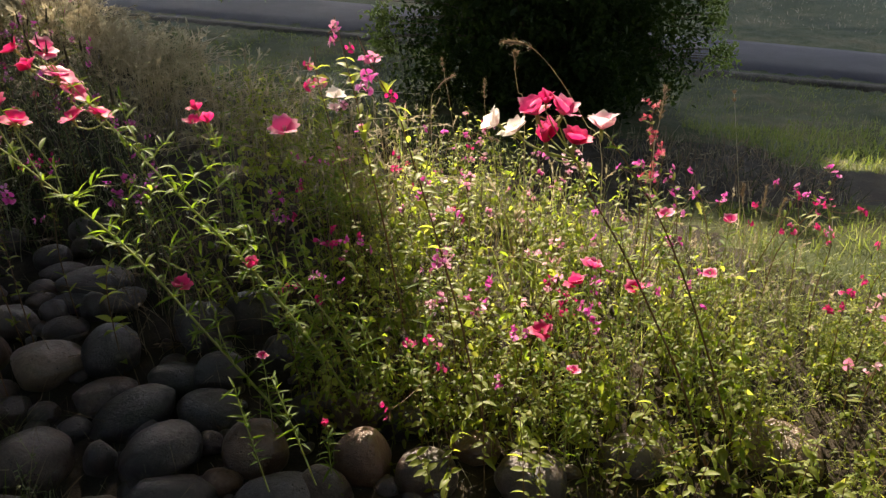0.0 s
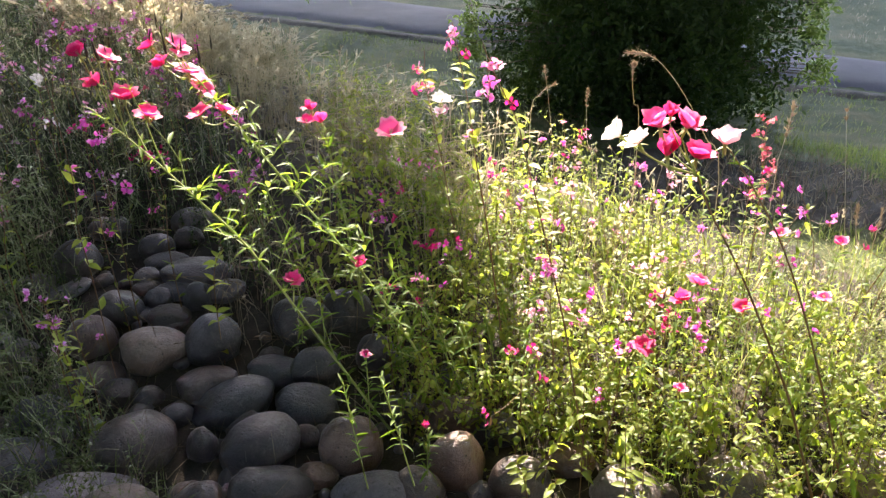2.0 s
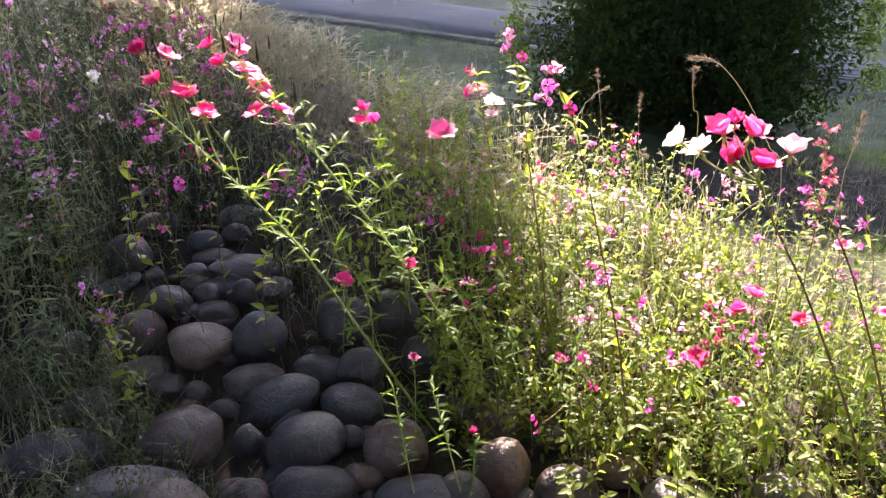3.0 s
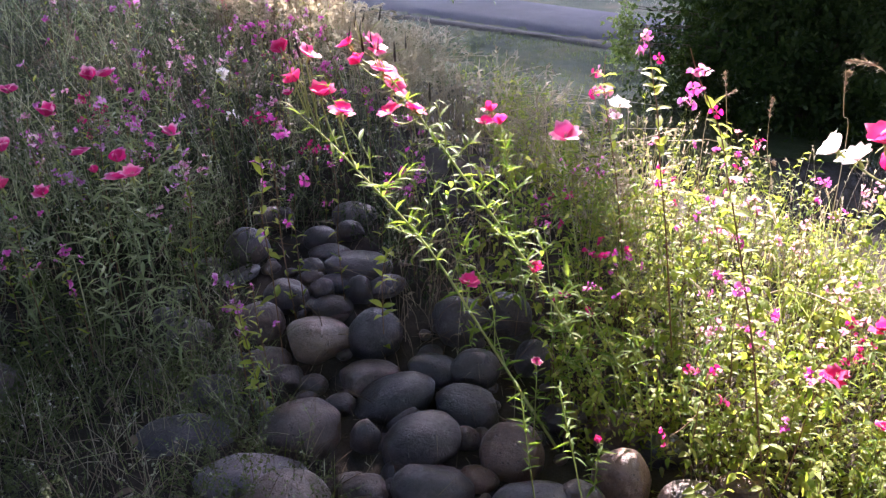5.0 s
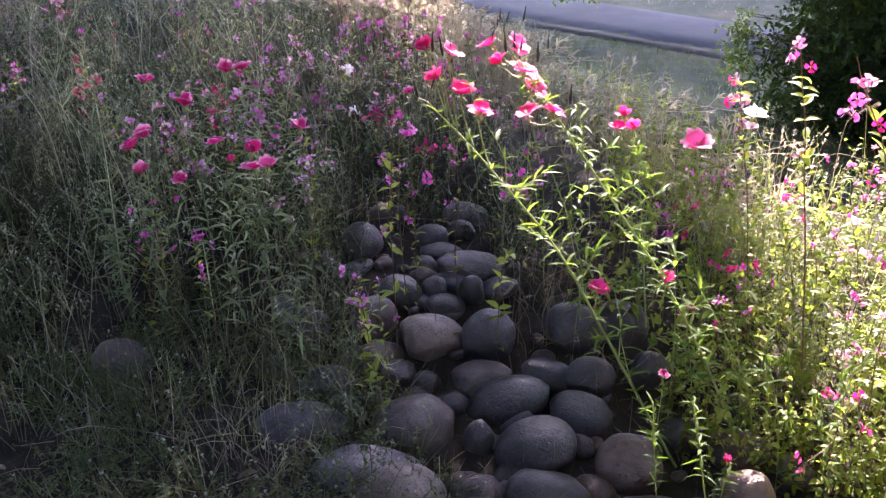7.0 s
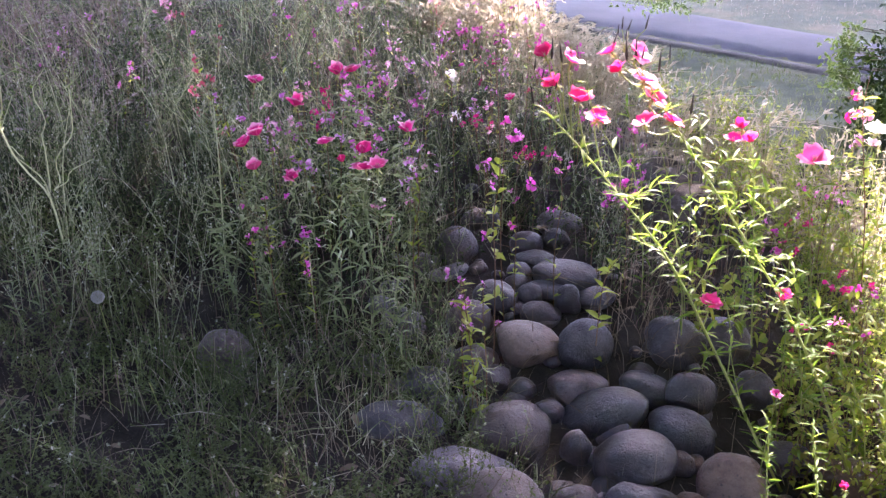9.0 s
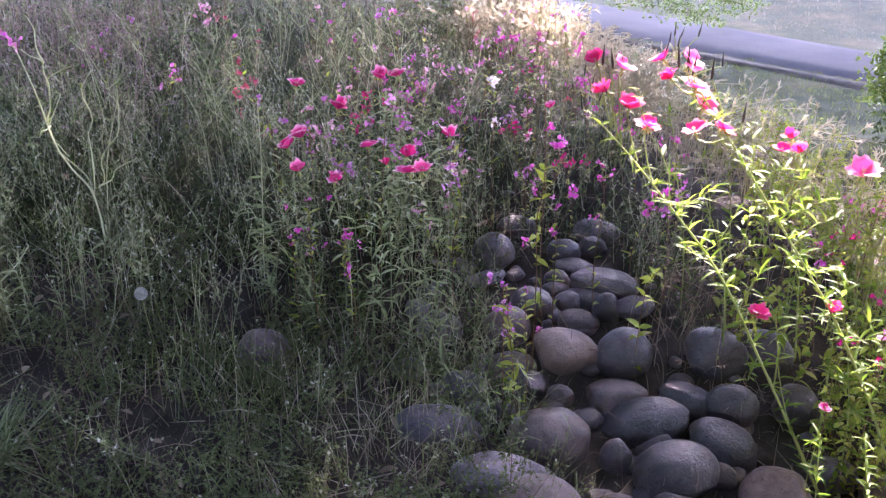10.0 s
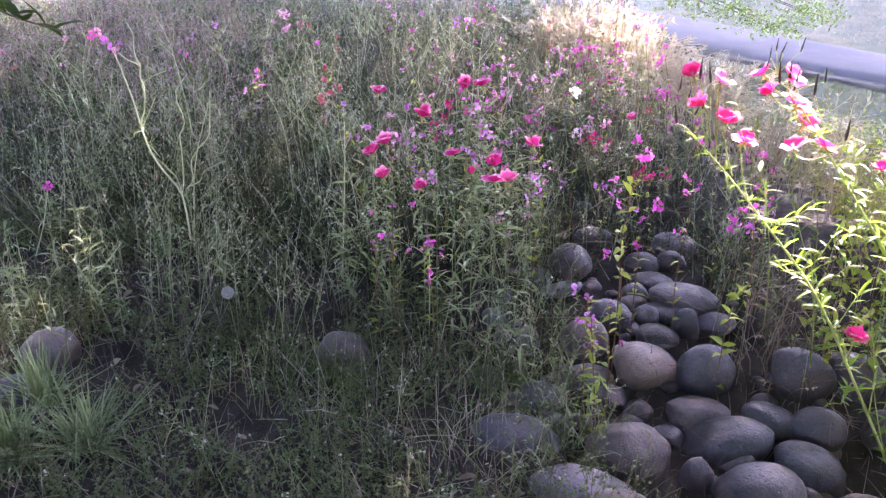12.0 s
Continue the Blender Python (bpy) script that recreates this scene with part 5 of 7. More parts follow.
solo = stem_plant("godetia", [(-2.082, 2.240, -0.022), (-2.100, 2.250, 0.420), (-2.112, 2.240, 0.832)], "slender godetia with a single deep rose flower", "wildflower", "godetia plants in the meadow", 0.0019, 0.0011, 33, (0.036, 0.07), set_=LEAVES_GREY, stem_mat=M_GREY_STEM, up=0.25)
flower(solo, (-2.112, 2.240, 0.852), "rose", "cup", 1.19, (0.00, -0.12, 0.95))
solo = stem_plant("godetia", [(-2.009, 2.240, -0.037), (-2.027, 2.250, 0.422), (-2.039, 2.240, 0.850)], "slender godetia with a single deep rose flower", "wildflower", "godetia plants in the meadow", 0.0019, 0.0011, 33, (0.036, 0.07), set_=LEAVES_GREY, stem_mat=M_GREY_STEM, up=0.25)
flower(solo, (-2.039, 2.240, 0.870), "rose", "open", 1.19, (-0.30, -0.12, 0.95))
solo = stem_plant("godetia", [(-2.211, 2.150, -0.010), (-2.229, 2.160, 0.372), (-2.241, 2.150, 0.724)], "slender godetia with a single deep rose flower", "wildflower", "godetia plants in the meadow", 0.0019, 0.0011, 33, (0.036, 0.07), set_=LEAVES_GREY, stem_mat=M_GREY_STEM, up=0.25)
flower(solo, (-2.241, 2.150, 0.744), "rose", "cup", 1.24, (0.12, -0.12, 0.95))
solo = stem_plant("godetia", [(-2.307, 1.950, -0.010), (-2.319, 1.960, 0.319), (-2.327, 1.950, 0.617)], "slender godetia with a single deep rose flower", "wildflower", "godetia plants in the meadow", 0.0019, 0.0011, 33, (0.036, 0.07), set_=LEAVES_GREY, stem_mat=M_GREY_STEM, up=0.25)
flower(solo, (-2.327, 1.950, 0.637), "rose", "cup", 1.24, (-0.30, -0.12, 0.95))
solo = stem_plant("godetia", [(-2.264, 1.980, -0.010), (-2.276, 1.990, 0.338), (-2.284, 1.980, 0.655)], "slender godetia with a single deep rose flower", "wildflower", "godetia plants in the meadow", 0.0019, 0.0011, 33, (0.036, 0.07), set_=LEAVES_GREY, stem_mat=M_GREY_STEM, up=0.25)
flower(solo, (-2.284, 1.980, 0.675), "rose", "cup", 1.19, (-0.29, -0.12, 0.95))
solo = stem_plant("godetia", [(-2.181, 1.850, -0.010), (-2.193, 1.860, 0.301), (-2.201, 1.850, 0.582)], "slender godetia with a single pink flower", "wildflower", "godetia plants in the meadow", 0.0019, 0.0011, 33, (0.036, 0.07), set_=LEAVES_GREY, stem_mat=M_GREY_STEM, up=0.25)
flower(solo, (-2.201, 1.850, 0.602), "pink", "cup", 1.09, (-0.14, -0.12, 0.95))
solo = stem_plant("godetia", [(-2.005, 1.820, -0.010), (-2.017, 1.830, 0.304), (-2.025, 1.820, 0.589)], "slender godetia with a single deep rose flower", "wildflower", "godetia plants in the meadow", 0.0019, 0.0011, 33, (0.036, 0.07), set_=LEAVES_GREY, stem_mat=M_GREY_STEM, up=0.25)
flower(solo, (-2.025, 1.820, 0.609), "rose", "cup", 1.03, (0.30, -0.12, 0.95))
solo = stem_plant("godetia", [(-1.801, 1.900, -0.033), (-1.801, 1.910, 0.341), (-1.801, 1.900, 0.685)], "slender godetia with a single deep rose flower", "wildflower", "godetia plants in the meadow", 0.0019, 0.0011, 33, (0.036, 0.07), set_=LEAVES_GREY, stem_mat=M_GREY_STEM, up=0.25)
flower(solo, (-1.801, 1.900, 0.705), "rose", "shut", 1.09, (0.26, -0.12, 0.95))
solo = stem_plant("godetia", [(-1.755, 1.840, -0.034), (-1.755, 1.850, 0.327), (-1.755, 1.840, 0.658)], "slender godetia with a single deep rose flower", "wildflower", "godetia plants in the meadow", 0.0019, 0.0011, 33, (0.036, 0.07), set_=LEAVES_GREY, stem_mat=M_GREY_STEM, up=0.25)
flower(solo, (-1.755, 1.840, 0.678), "rose", "open", 1.09, (-0.08, -0.12, 0.95))
solo = stem_plant("godetia", [(-1.710, 1.840, -0.045), (-1.710, 1.850, 0.327), (-1.710, 1.840, 0.669)], "slender godetia with a single pink flower", "wildflower", "godetia plants in the meadow", 0.0019, 0.0011, 33, (0.036, 0.07), set_=LEAVES_GREY, stem_mat=M_GREY_STEM, up=0.25)
flower(solo, (-1.710, 1.840, 0.689), "pink", "cup", 1.09, (0.08, -0.12, 0.95))
solo = stem_plant("godetia", [(-1.804, 2.200, -0.080), (-1.804, 2.210, 0.312), (-1.804, 2.200, 0.673)], "slender godetia with a single deep rose flower", "wildflower", "godetia plants in the meadow", 0.0019, 0.0011, 33, (0.036, 0.07), set_=LEAVES_GREY, stem_mat=M_GREY_STEM, up=0.25)
flower(solo, (-1.804, 2.200, 0.693), "rose", "open", 1.09, (0.15, -0.12, 0.95))
solo = stem_plant("godetia", [(-1.993, 2.000, -0.012), (-2.005, 2.010, 0.337), (-2.013, 2.000, 0.657)], "slender godetia with a single deep rose flower", "wildflower", "godetia plants in the meadow", 0.0019, 0.0011, 33, (0.036, 0.07), set_=LEAVES_GREY, stem_mat=M_GREY_STEM, up=0.25)
flower(solo, (-2.013, 2.000, 0.677), "rose", "open", 0.98, (0.00, -0.12, 0.95))
solo = stem_plant("godetia", [(-1.851, 1.860, -0.018), (-1.851, 1.870, 0.336), (-1.851, 1.860, 0.661)], "slender godetia with a single coral red flower", "wildflower", "godetia plants in the meadow", 0.0019, 0.0011, 33, (0.036, 0.07), set_=LEAVES_GREY, stem_mat=M_GREY_STEM, up=0.25)
flower(solo, (-1.851, 1.860, 0.681), "coral", "shut", 0.65, (-0.16, -0.12, 0.95))
solo = stem_plant("godetia", [(-1.701, 2.900, -0.100), (-1.701, 2.910, 0.281), (-1.701, 2.900, 0.632)], "slender godetia with a single deep rose flower", "wildflower", "godetia plants in the meadow", 0.0019, 0.0011, 33, (0.036, 0.07), set_=LEAVES_GREY, stem_mat=M_GREY_STEM, up=0.25)
flower(solo, (-1.701, 2.900, 0.652), "rose", "cup", 0.86, (-0.30, -0.12, 0.95))
clarkia(-1.946, 1.770, 0.437, "magenta", 7, (-0.05, 0.0), 0.95)
clarkia(-2.066, 1.750, 0.561, "magenta", 5, (-0.04, 0.0), 0.95)
clarkia(-2.150, 1.750, 0.398, "magenta", 2, (-0.05, 0.0), 0.9)
clarkia(-2.754, 2.300, 0.654, "dusky", 7, (-0.03, 0.0), 0.95)
clarkia(-1.349, 1.720, 0.513, "violet", 5, (-0.04, 0.0), 1.00)
clarkia(-1.278, 1.720, 0.523, "violet", 2, (-0.04, 0.0), 0.90)
clarkia(-1.333, 1.720, 0.444, "violet", 2, (-0.05, 0.0), 1.00)
clarkia(-1.857, 2.700, 0.718, "white", 3, (-0.03, 0.0), 1.30)
clarkia(-1.417, 2.200, 0.776, "magenta", 6, (-0.03, 0.0), 1.20)
clarkia(-1.263, 2.300, 0.632, "magenta", 5, (-0.03, 0.0), 1.10)
clarkia(-1.722, 2.100, 0.702, "violet", 6, (-0.03, 0.0), 1.10)
clarkia(-1.378, 2.200, 0.519, "magenta", 3, (-0.04, 0.0), 1.10)
clarkia(-4.838, 4.200, 0.462, "light", 8, (-0.05, 0.0), 1.60)
clarkia(0.706, 2.400, 0.801, "dusky", 16, (-0.05, 0.0), 0.8, wide=0.012)
stalk = stem_plant("pale_weed", [(-3.211, 1.800, 0.139), (-3.229, 1.800, 0.342), (-3.335, 1.800, 0.435), (-3.398, 1.800, 0.510), (-3.431, 1.800, 0.603), (-3.453, 1.800, 0.696), (-3.480, 1.800, 0.775), (-3.521, 1.800, 0.874), (-3.550, 1.800, 0.917)], "pale green branching weed with a lilac tip", "weed", "weeds of the shaded meadow", 0.0046, 0.0024, 26, (0.018, 0.04), 0.35, 0.95, LEAVES_GREY, 2, M_STALK)
side_shoot(stalk, (-3.431, 1.800, 0.603), (-3.379, 1.800, 0.730), 6, (0.014, 0.032), 0.0046, M_STALK)
side_shoot(stalk, (-3.379, 1.800, 0.730), (-3.375, 1.800, 0.868), 4, (0.014, 0.032), 0.0041, M_STALK)
side_shoot(stalk, (-3.375, 1.800, 0.868), (-3.394, 1.800, 0.961), 4, (0.014, 0.032), 0.0035, M_STALK)
side_shoot(stalk, (-3.394, 1.800, 0.961), (-3.428, 1.800, 1.037), 3, (0.014, 0.032), 0.0027, M_STALK)
side_shoot(stalk, (-3.376, 1.800, 0.863), (-3.496, 1.800, 0.898), 2, (0.014, 0.032), 0.0035, M_STALK)
side_shoot(stalk, (-3.378, 1.800, 0.765), (-3.215, 1.800, 0.863), 6, (0.014, 0.032), 0.0019, M_STALK)
side_shoot(stalk, (-3.431, 1.800, 0.603), (-3.309, 1.800, 0.746), 8, (0.014, 0.032), 0.0027, M_STALK)
side_shoot(stalk, (-3.428, 1.800, 0.586), (-3.569, 1.800, 0.532), 6, (0.014, 0.032), 0.0024, M_STALK)
side_shoot(stalk, (-3.419, 1.800, 0.529), (-3.331, 1.800, 0.485), 3, (0.014, 0.032), 0.0024, M_STALK)
side_shoot(stalk, (-3.229, 1.800, 0.342), (-3.191, 1.800, 0.605), 8, (0.014, 0.032), 0.0035, M_STALK)
side_shoot(stalk, (-3.191, 1.800, 0.605), (-3.093, 1.800, 0.867), 7, (0.014, 0.032), 0.0027, M_STALK)
side_shoot(stalk, (-3.195, 1.800, 0.374), (-3.083, 1.800, 0.572), 8, (0.014, 0.032), 0.0035, M_STALK)
side_shoot(stalk, (-3.083, 1.800, 0.572), (-2.980, 1.800, 0.812), 12, (0.014, 0.032), 0.0030, M_STALK)
side_shoot(stalk, (-3.033, 1.800, 0.687), (-3.088, 1.800, 0.672), 3, (0.014, 0.032), 0.0019, M_STALK)
side_shoot(stalk, (-3.174, 1.800, 0.391), (-2.933, 1.800, 0.545), 10, (0.014, 0.032), 0.0027, M_STALK)
side_shoot(stalk, (-3.229, 1.800, 0.342), (-3.411, 1.800, 0.501), 5, (0.014, 0.032), 0.0027, M_STALK)
bloom(stalk, (-3.663, 1.800, 0.954), "magenta", 1.25)
bloom(stalk, (-3.623, 1.800, 0.976), "light", 1.25)
bloom(stalk, (-3.581, 1.800, 0.939), "violet", 1.25)
bloom(stalk, (-3.533, 1.800, 0.926), "violet", 1.25)
bloom(stalk, (-3.487, 1.800, 0.935), "violet", 1.25)
bloom(stalk, (-3.520, 1.800, 0.904), "light", 1.25)
bloom(stalk, (-3.608, 1.800, 0.950), "magenta", 1.25)
weed = stem_plant("pale_weed", [(-3.330, 1.900, -0.010), (-3.250, 1.900, 0.423), (-3.109, 1.900, 0.735)], "thin pale weed with small leaves", "weed", "weeds of the shaded meadow", 0.0026, 0.0012, 42, (0.015, 0.035), 0.2, 1.0, LEAVES_GREY, 3, M_STALK)
weed = stem_plant("pale_weed", [(-3.928, 1.500, -0.010), (-3.800, 1.500, 0.180), (-3.699, 1.500, 0.375)], "thin pale weed with small leaves", "weed", "weeds of the shaded meadow", 0.0026, 0.0012, 42, (0.015, 0.035), 0.2, 1.0, LEAVES_GREY, 3, M_STALK)
bloom(weed, (-3.699, 1.500, 0.375), "magenta", 1.3)
weed = stem_plant("pale_weed", [(-3.510, 1.450, -0.010), (-3.330, 1.450, 0.120), (-3.175, 1.450, 0.264)], "thin pale weed with small leaves", "weed", "weeds of the shaded meadow", 0.0026, 0.0012, 42, (0.015, 0.035), 0.2, 1.0, LEAVES_GREY, 3, M_STALK)
weed = stem_plant("pale_weed", [(-2.548, 2.000, -0.010), (-2.501, 2.000, 0.535), (-2.492, 2.000, 0.778)], "thin pale weed with small leaves", "weed", "weeds of the shaded meadow", 0.0026, 0.0012, 42, (0.015, 0.035), 0.2, 1.0, LEAVES_GREY, 3, M_STALK)
weed = stem_plant("pale_weed", [(-3.167, 2.400, -0.010), (-3.197, 2.400, 0.462), (-3.301, 2.400, 0.662)], "thin pale weed with small leaves", "weed", "weeds of the shaded meadow", 0.0026, 0.0012, 42, (0.015, 0.035), 0.2, 1.0, LEAVES_GREY, 3, M_STALK)
weed = stem_plant("pale_weed", [(-2.043, 1.900, -0.010), (-2.043, 1.900, 0.311), (-2.050, 1.900, 0.353)], "thin pale weed with small leaves", "weed", "weeds of the shaded meadow", 0.0026, 0.0012, 42, (0.015, 0.035), 0.2, 1.0, LEAVES_GREY, 3, M_STALK)
x, y = inside_box(46, -4.6, -2.3, 1.95, 4.2)
for k in range(len(x)):
    if y[k] > 1.9 + 0.2 * rng.uniform():
        branching_weed(float(x[k]), float(y[k]), float(rng.uniform(0.42, 0.72)))
dandelion(-2.561, 1.420, 0.238)
tuft(-2.807, 0.849)
tuft(-2.648, 0.655)
tuft(-2.519, 0.802)
# leafy stems in the creek bed
stem_plant("leafy_stem", [(-1.351, 1.950, -0.110), (-1.357, 1.950, 0.352), (-1.368, 1.950, 0.544), (-1.351, 1.950, 0.712), (-1.374, 1.950, 1.042)], "thin dark stem with a few ovate leaves", "plant", "stems in the creek bed", 0.002, 0.001, 16, (0.03, 0.055), 0.2, 0.85, OVATE, 2, M_STEM_RED)
stem_plant("leafy_stem", [(-1.282, 1.700, -0.108), (-1.325, 1.700, 0.226), (-1.352, 1.700, 0.426)], "thin dark stem with a few ovate leaves", "plant", "stems in the creek bed", 0.002, 0.001, 16, (0.03, 0.055), 0.2, 0.85, OVATE, 2, M_STEM_RED)
stem_plant("leafy_stem", [(-1.047, 2.100, -0.110), (-1.046, 2.100, 0.297), (-1.000, 2.100, 0.429)], "thin dark stem with a few ovate leaves", "plant", "stems in the creek bed", 0.002, 0.001, 16, (0.03, 0.055), 0.2, 0.85, OVATE, 2, M_STEM_RED)
overhang = [(-3.56, 9.49, 0.37), (-3.27, 9.66, 0.34), (-3.05, 9.76, 0.25), (-2.78, 9.91, 0.22), (-2.58, 9.97, 0.1), (-2.44, 10.06, 0.08), (-2.28, 10.26, 0.27), (-2.07, 10.36, 0.21), (-2.19, 10.36, 0.35)]
twig_path = [(-1.791, 0.405, 1.399), (-1.746, 0.407, 1.351), (-1.71, 0.422, 1.334), (-1.662, 0.445, 1.32)]
oat([(0.447, 1.950, -0.042), (0.427, 1.950, 0.749), (0.363, 1.920, 0.897), (0.287, 1.900, 1.016), (0.217, 1.900, 1.090), (0.161, 1.900, 1.102)])
oat([(0.250, 2.100, -0.017), (0.230, 2.100, 0.818), (0.207, 2.100, 0.930), (0.193, 2.100, 1.015), (0.201, 2.100, 1.023)])
oat([(0.080, 3.000, 0.000), (0.060, 3.000, 0.396), (0.043, 3.000, 0.540), (0.021, 3.000, 0.678), (-0.001, 3.000, 0.799)])
oat([(0.225, 2.900, 0.000), (0.205, 2.900, 0.438), (0.174, 2.900, 0.553), (0.161, 2.900, 0.665), (0.159, 2.900, 0.742)])
oat([(0.551, 1.850, -0.062), (0.531, 1.850, 0.792), (0.528, 1.850, 0.852), (0.535, 1.850, 0.925), (0.539, 1.850, 0.995)])
oat([(1.279, 3.000, 0.000), (1.259, 3.000, 0.140), (1.212, 3.000, 0.365), (1.148, 3.000, 0.667)])
oat([(1.053, 2.400, 0.000), (1.033, 2.400, 0.350), (1.010, 2.400, 0.453), (1.000, 2.400, 0.524)])
oat([(1.099, 2.400, 0.000), (1.079, 2.400, 0.352), (1.078, 2.400, 0.436), (1.078, 2.400, 0.513)])
oat([(-0.088, 3.000, 0.000), (-0.108, 3.000, 0.439), (-0.066, 3.000, 0.548), (0.047, 3.000, 0.540), (0.209, 3.000, 0.486)])
oat([(-0.026, 3.000, 0.000), (-0.046, 3.000, 0.595), (-0.018, 3.000, 0.699), (0.035, 3.000, 0.741)])
oat([(1.251, 2.600, 0.000), (1.231, 2.600, 0.282), (1.235, 2.600, 0.350), (1.246, 2.600, 0.383)])


# leafy upright plants that have not opened yet, below and between the cups
x, y = inside_box(56, -2.5, -1.2, 1.74, 2.75)
for k in range(len(x)):
    h, z = float(rng.uniform(0.38, 0.66)), float(lie(x[k], y[k])) - 0.01
    dx, dy = rng.normal(0, 0.05, 2)
    if bed_gap(x[k], y[k]) < 0.42:
        continue
    stem_plant("meadow_plant", [(x[k], y[k], z), (x[k] + 0.3 * dx, y[k] + 0.3 * dy, z + 0.5 * h), (x[k] + dx, y[k] + dy, z + h)],
               "upright meadow plant with narrow grey-green leaves", "plant", "leafy plants of the shaded meadow", 0.0019, 0.0011, 24, (0.036, 0.075), 0.2, 1.0, LEAVES_GREY, 2, M_GREY_STEM, 0.3)
# leafy godetia that has not opened yet, between the leaning plants and the sunny weeds
x, y = inside_box(44, -1.15, 0.0, 1.85, 3.1)
for k in range(len(x)):
    h, z = float(rng.uniform(0.34, 0.66)), float(lie(x[k], y[k])) - 0.01
    dx, dy = rng.normal(-0.06, 0.06), rng.normal(0, 0.05)
    if bed_gap(x[k], y[k]) < 0.3:
        continue
    stem_plant("young_godetia", [(x[k], y[k], z), (x[k] + 0.3 * dx, y[k] + 0.3 * dy, z + 0.5 * h), (x[k] + dx, y[k] + dy, z + h)],
               "young green plant with a leaf rosette at its tip", "plant", "young plants among stones", 0.0024, 0.0013, 24, (0.032, 0.066), 0.2)
# broad-leaved weeds that stand in front of the sunny stones
x, y = inside_box(20, -0.05, 1.05, 1.2, 1.75)
x, y = np.concatenate([x, rng.uniform(-0.1, 0.3, 6)]), np.concatenate([y, rng.uniform(1.35, 1.65, 6)])
for k in range(len(x)):
    h, z = float(rng.uniform(0.14, 0.42)), float(lie(x[k], y[k])) - 0.01
    dx, dy = rng.normal(0, 0.06, 2)
    stem_plant("broad_weed", [(x[k], y[k], z), (x[k] + 0.3 * dx, y[k] + 0.3 * dy, z + 0.5 * h), (x[k] + dx, y[k] + dy, z + h)],
               "yellow-green broad-leaved weed among the stones", "weed", "broad-leaved weeds at the bed's edge", 0.0018, 0.001, 16, (0.018, 0.042), 0.3, 1.0, OVATE, 2, M_STEM_RED, 0.15)
x, y = inside_box(32, -3.9, -2.75, 0.95, 1.75)
for k in range(len(x)):
    h, z = float(rng.uniform(0.28, 0.5)), float(lie(x[k], y[k])) - 0.01
    dx, dy = rng.normal(0, 0.06, 2)
    stem_plant("pale_weed", [(x[k], y[k], z), (x[k] + 0.3 * dx, y[k] + 0.3 * dy, z + 0.5 * h), (x[k] + dx, y[k] + dy, z + h)],
               "thin pale weed with small leaves", "weed", "weeds of the shaded meadow", 0.0016, 0.0009, 26, (0.03, 0.06), 0.15, 1.0, LEAVES_GREY, 3, M_PALE_STEM, 0.35)

# ---------------------------------------------------------------- meadow
def clump(x, y):
    """Uneven spread of growth: from about -1.3 in bare gaps to 1.3 in thick patches."""
    return np.sin(6.1 * x + 2.7 * y) * np.sin(5.7 * y - 2.1 * x + 1) + 0.35 * np.sin(15 * x - 9 * y) * np.sin(11 * y + 7 * x)


def tall(x, y, extra=0.0):
    """On the planted bank, off the stones."""
    return (across(x, y) < bank(x) + extra + 0.12 * np.sin(4.3 * x + 1)) & (bed_gap(x, y) > 0.42 - 0.20 * smooth01((y - 2.0) / 0.6))


def side_line(x, y):
    """Positive on the sunny side of the creek bed, negative on the shaded one."""
    return x + 0.75 + 0.55 * (y - 2)


def sunny(x, y):
    edge = np.where((x > -0.25) & (rng.uniform(0, 1, len(x)) < 0.5), 0.2, 0.38)
    return (across(x, y) < bank(x) + 0.12 * np.sin(4.3 * x + 1)) & (bed_gap(x, y) > edge) & (side_line(x, y) > 0) & (across(x, y) > 1.3)


def low_side(x):
    return np.where(x > 0.9, 0.55, 1.0)


SMALL = ((0, 0.35), (0.45, 1.0))
OVAL = ((0, 0.25), (0.2, 0.8), (0.45, 1.0), (0.75, 0.7))
# broad-leaved weeds on the sunny side
x, y = inside(900, -0.9, 1.5, 1.3, 3.4, lambda x, y: sunny(x, y) & (clump(1.2 * x, 1.2 * y) > -0.25) & (rng.uniform(0, 1, len(x)) < np.where(across(x, y) < 2.3, 1.0, 0.45)))
b = Buf()
herb(b, x, y, rng.uniform(0.16, 0.46, len(x)) * low_side(x), 13, (0.028, 0.072), (0.017, 0.042), 0.1, 0.45, 0.25, shape=OVAL, r=0.0016)
x, y = inside_box(95, -0.42, 0.6, 1.80, 2.06)
herb(b, x, y, rng.uniform(0.16, 0.42, len(x)), 18, (0.022, 0.052), (0.013, 0.03), 0.1, 0.45, 0.25, shape=OVAL, r=0.0016)
stuff("broad_leaved_weeds", b, (M_WEED, M_STEM_RED), "yellow-green broad-leaved weeds on thin reddish stems", "weeds")
x, y = inside(3600, -1.4, 3.0, 1.2, 4.4, lambda x, y: sunny(x, y) & (clump(y, x) > 0.0) & (side_line(x, y) > 0.75))
b = Buf()
herb(b, x, y, rng.uniform(0.18, 0.52, len(x)) * low_side(x), 22, (0.022, 0.055), (0.007, 0.016), 0.4, 0.4)
x, y = inside(3600, -0.5, 2.8, 1.2, 3.6, sunny)
herb(b, x, y, rng.uniform(0.05, 0.2, len(x)), 11, (0.016, 0.036), (0.007, 0.015), 0.3, 0.4, 0.3, shape=SMALL, r=0.0012)
stuff("leafy_weeds", b, (M_WEED, M_STEM), "green leafy weeds in full sun", "weeds")

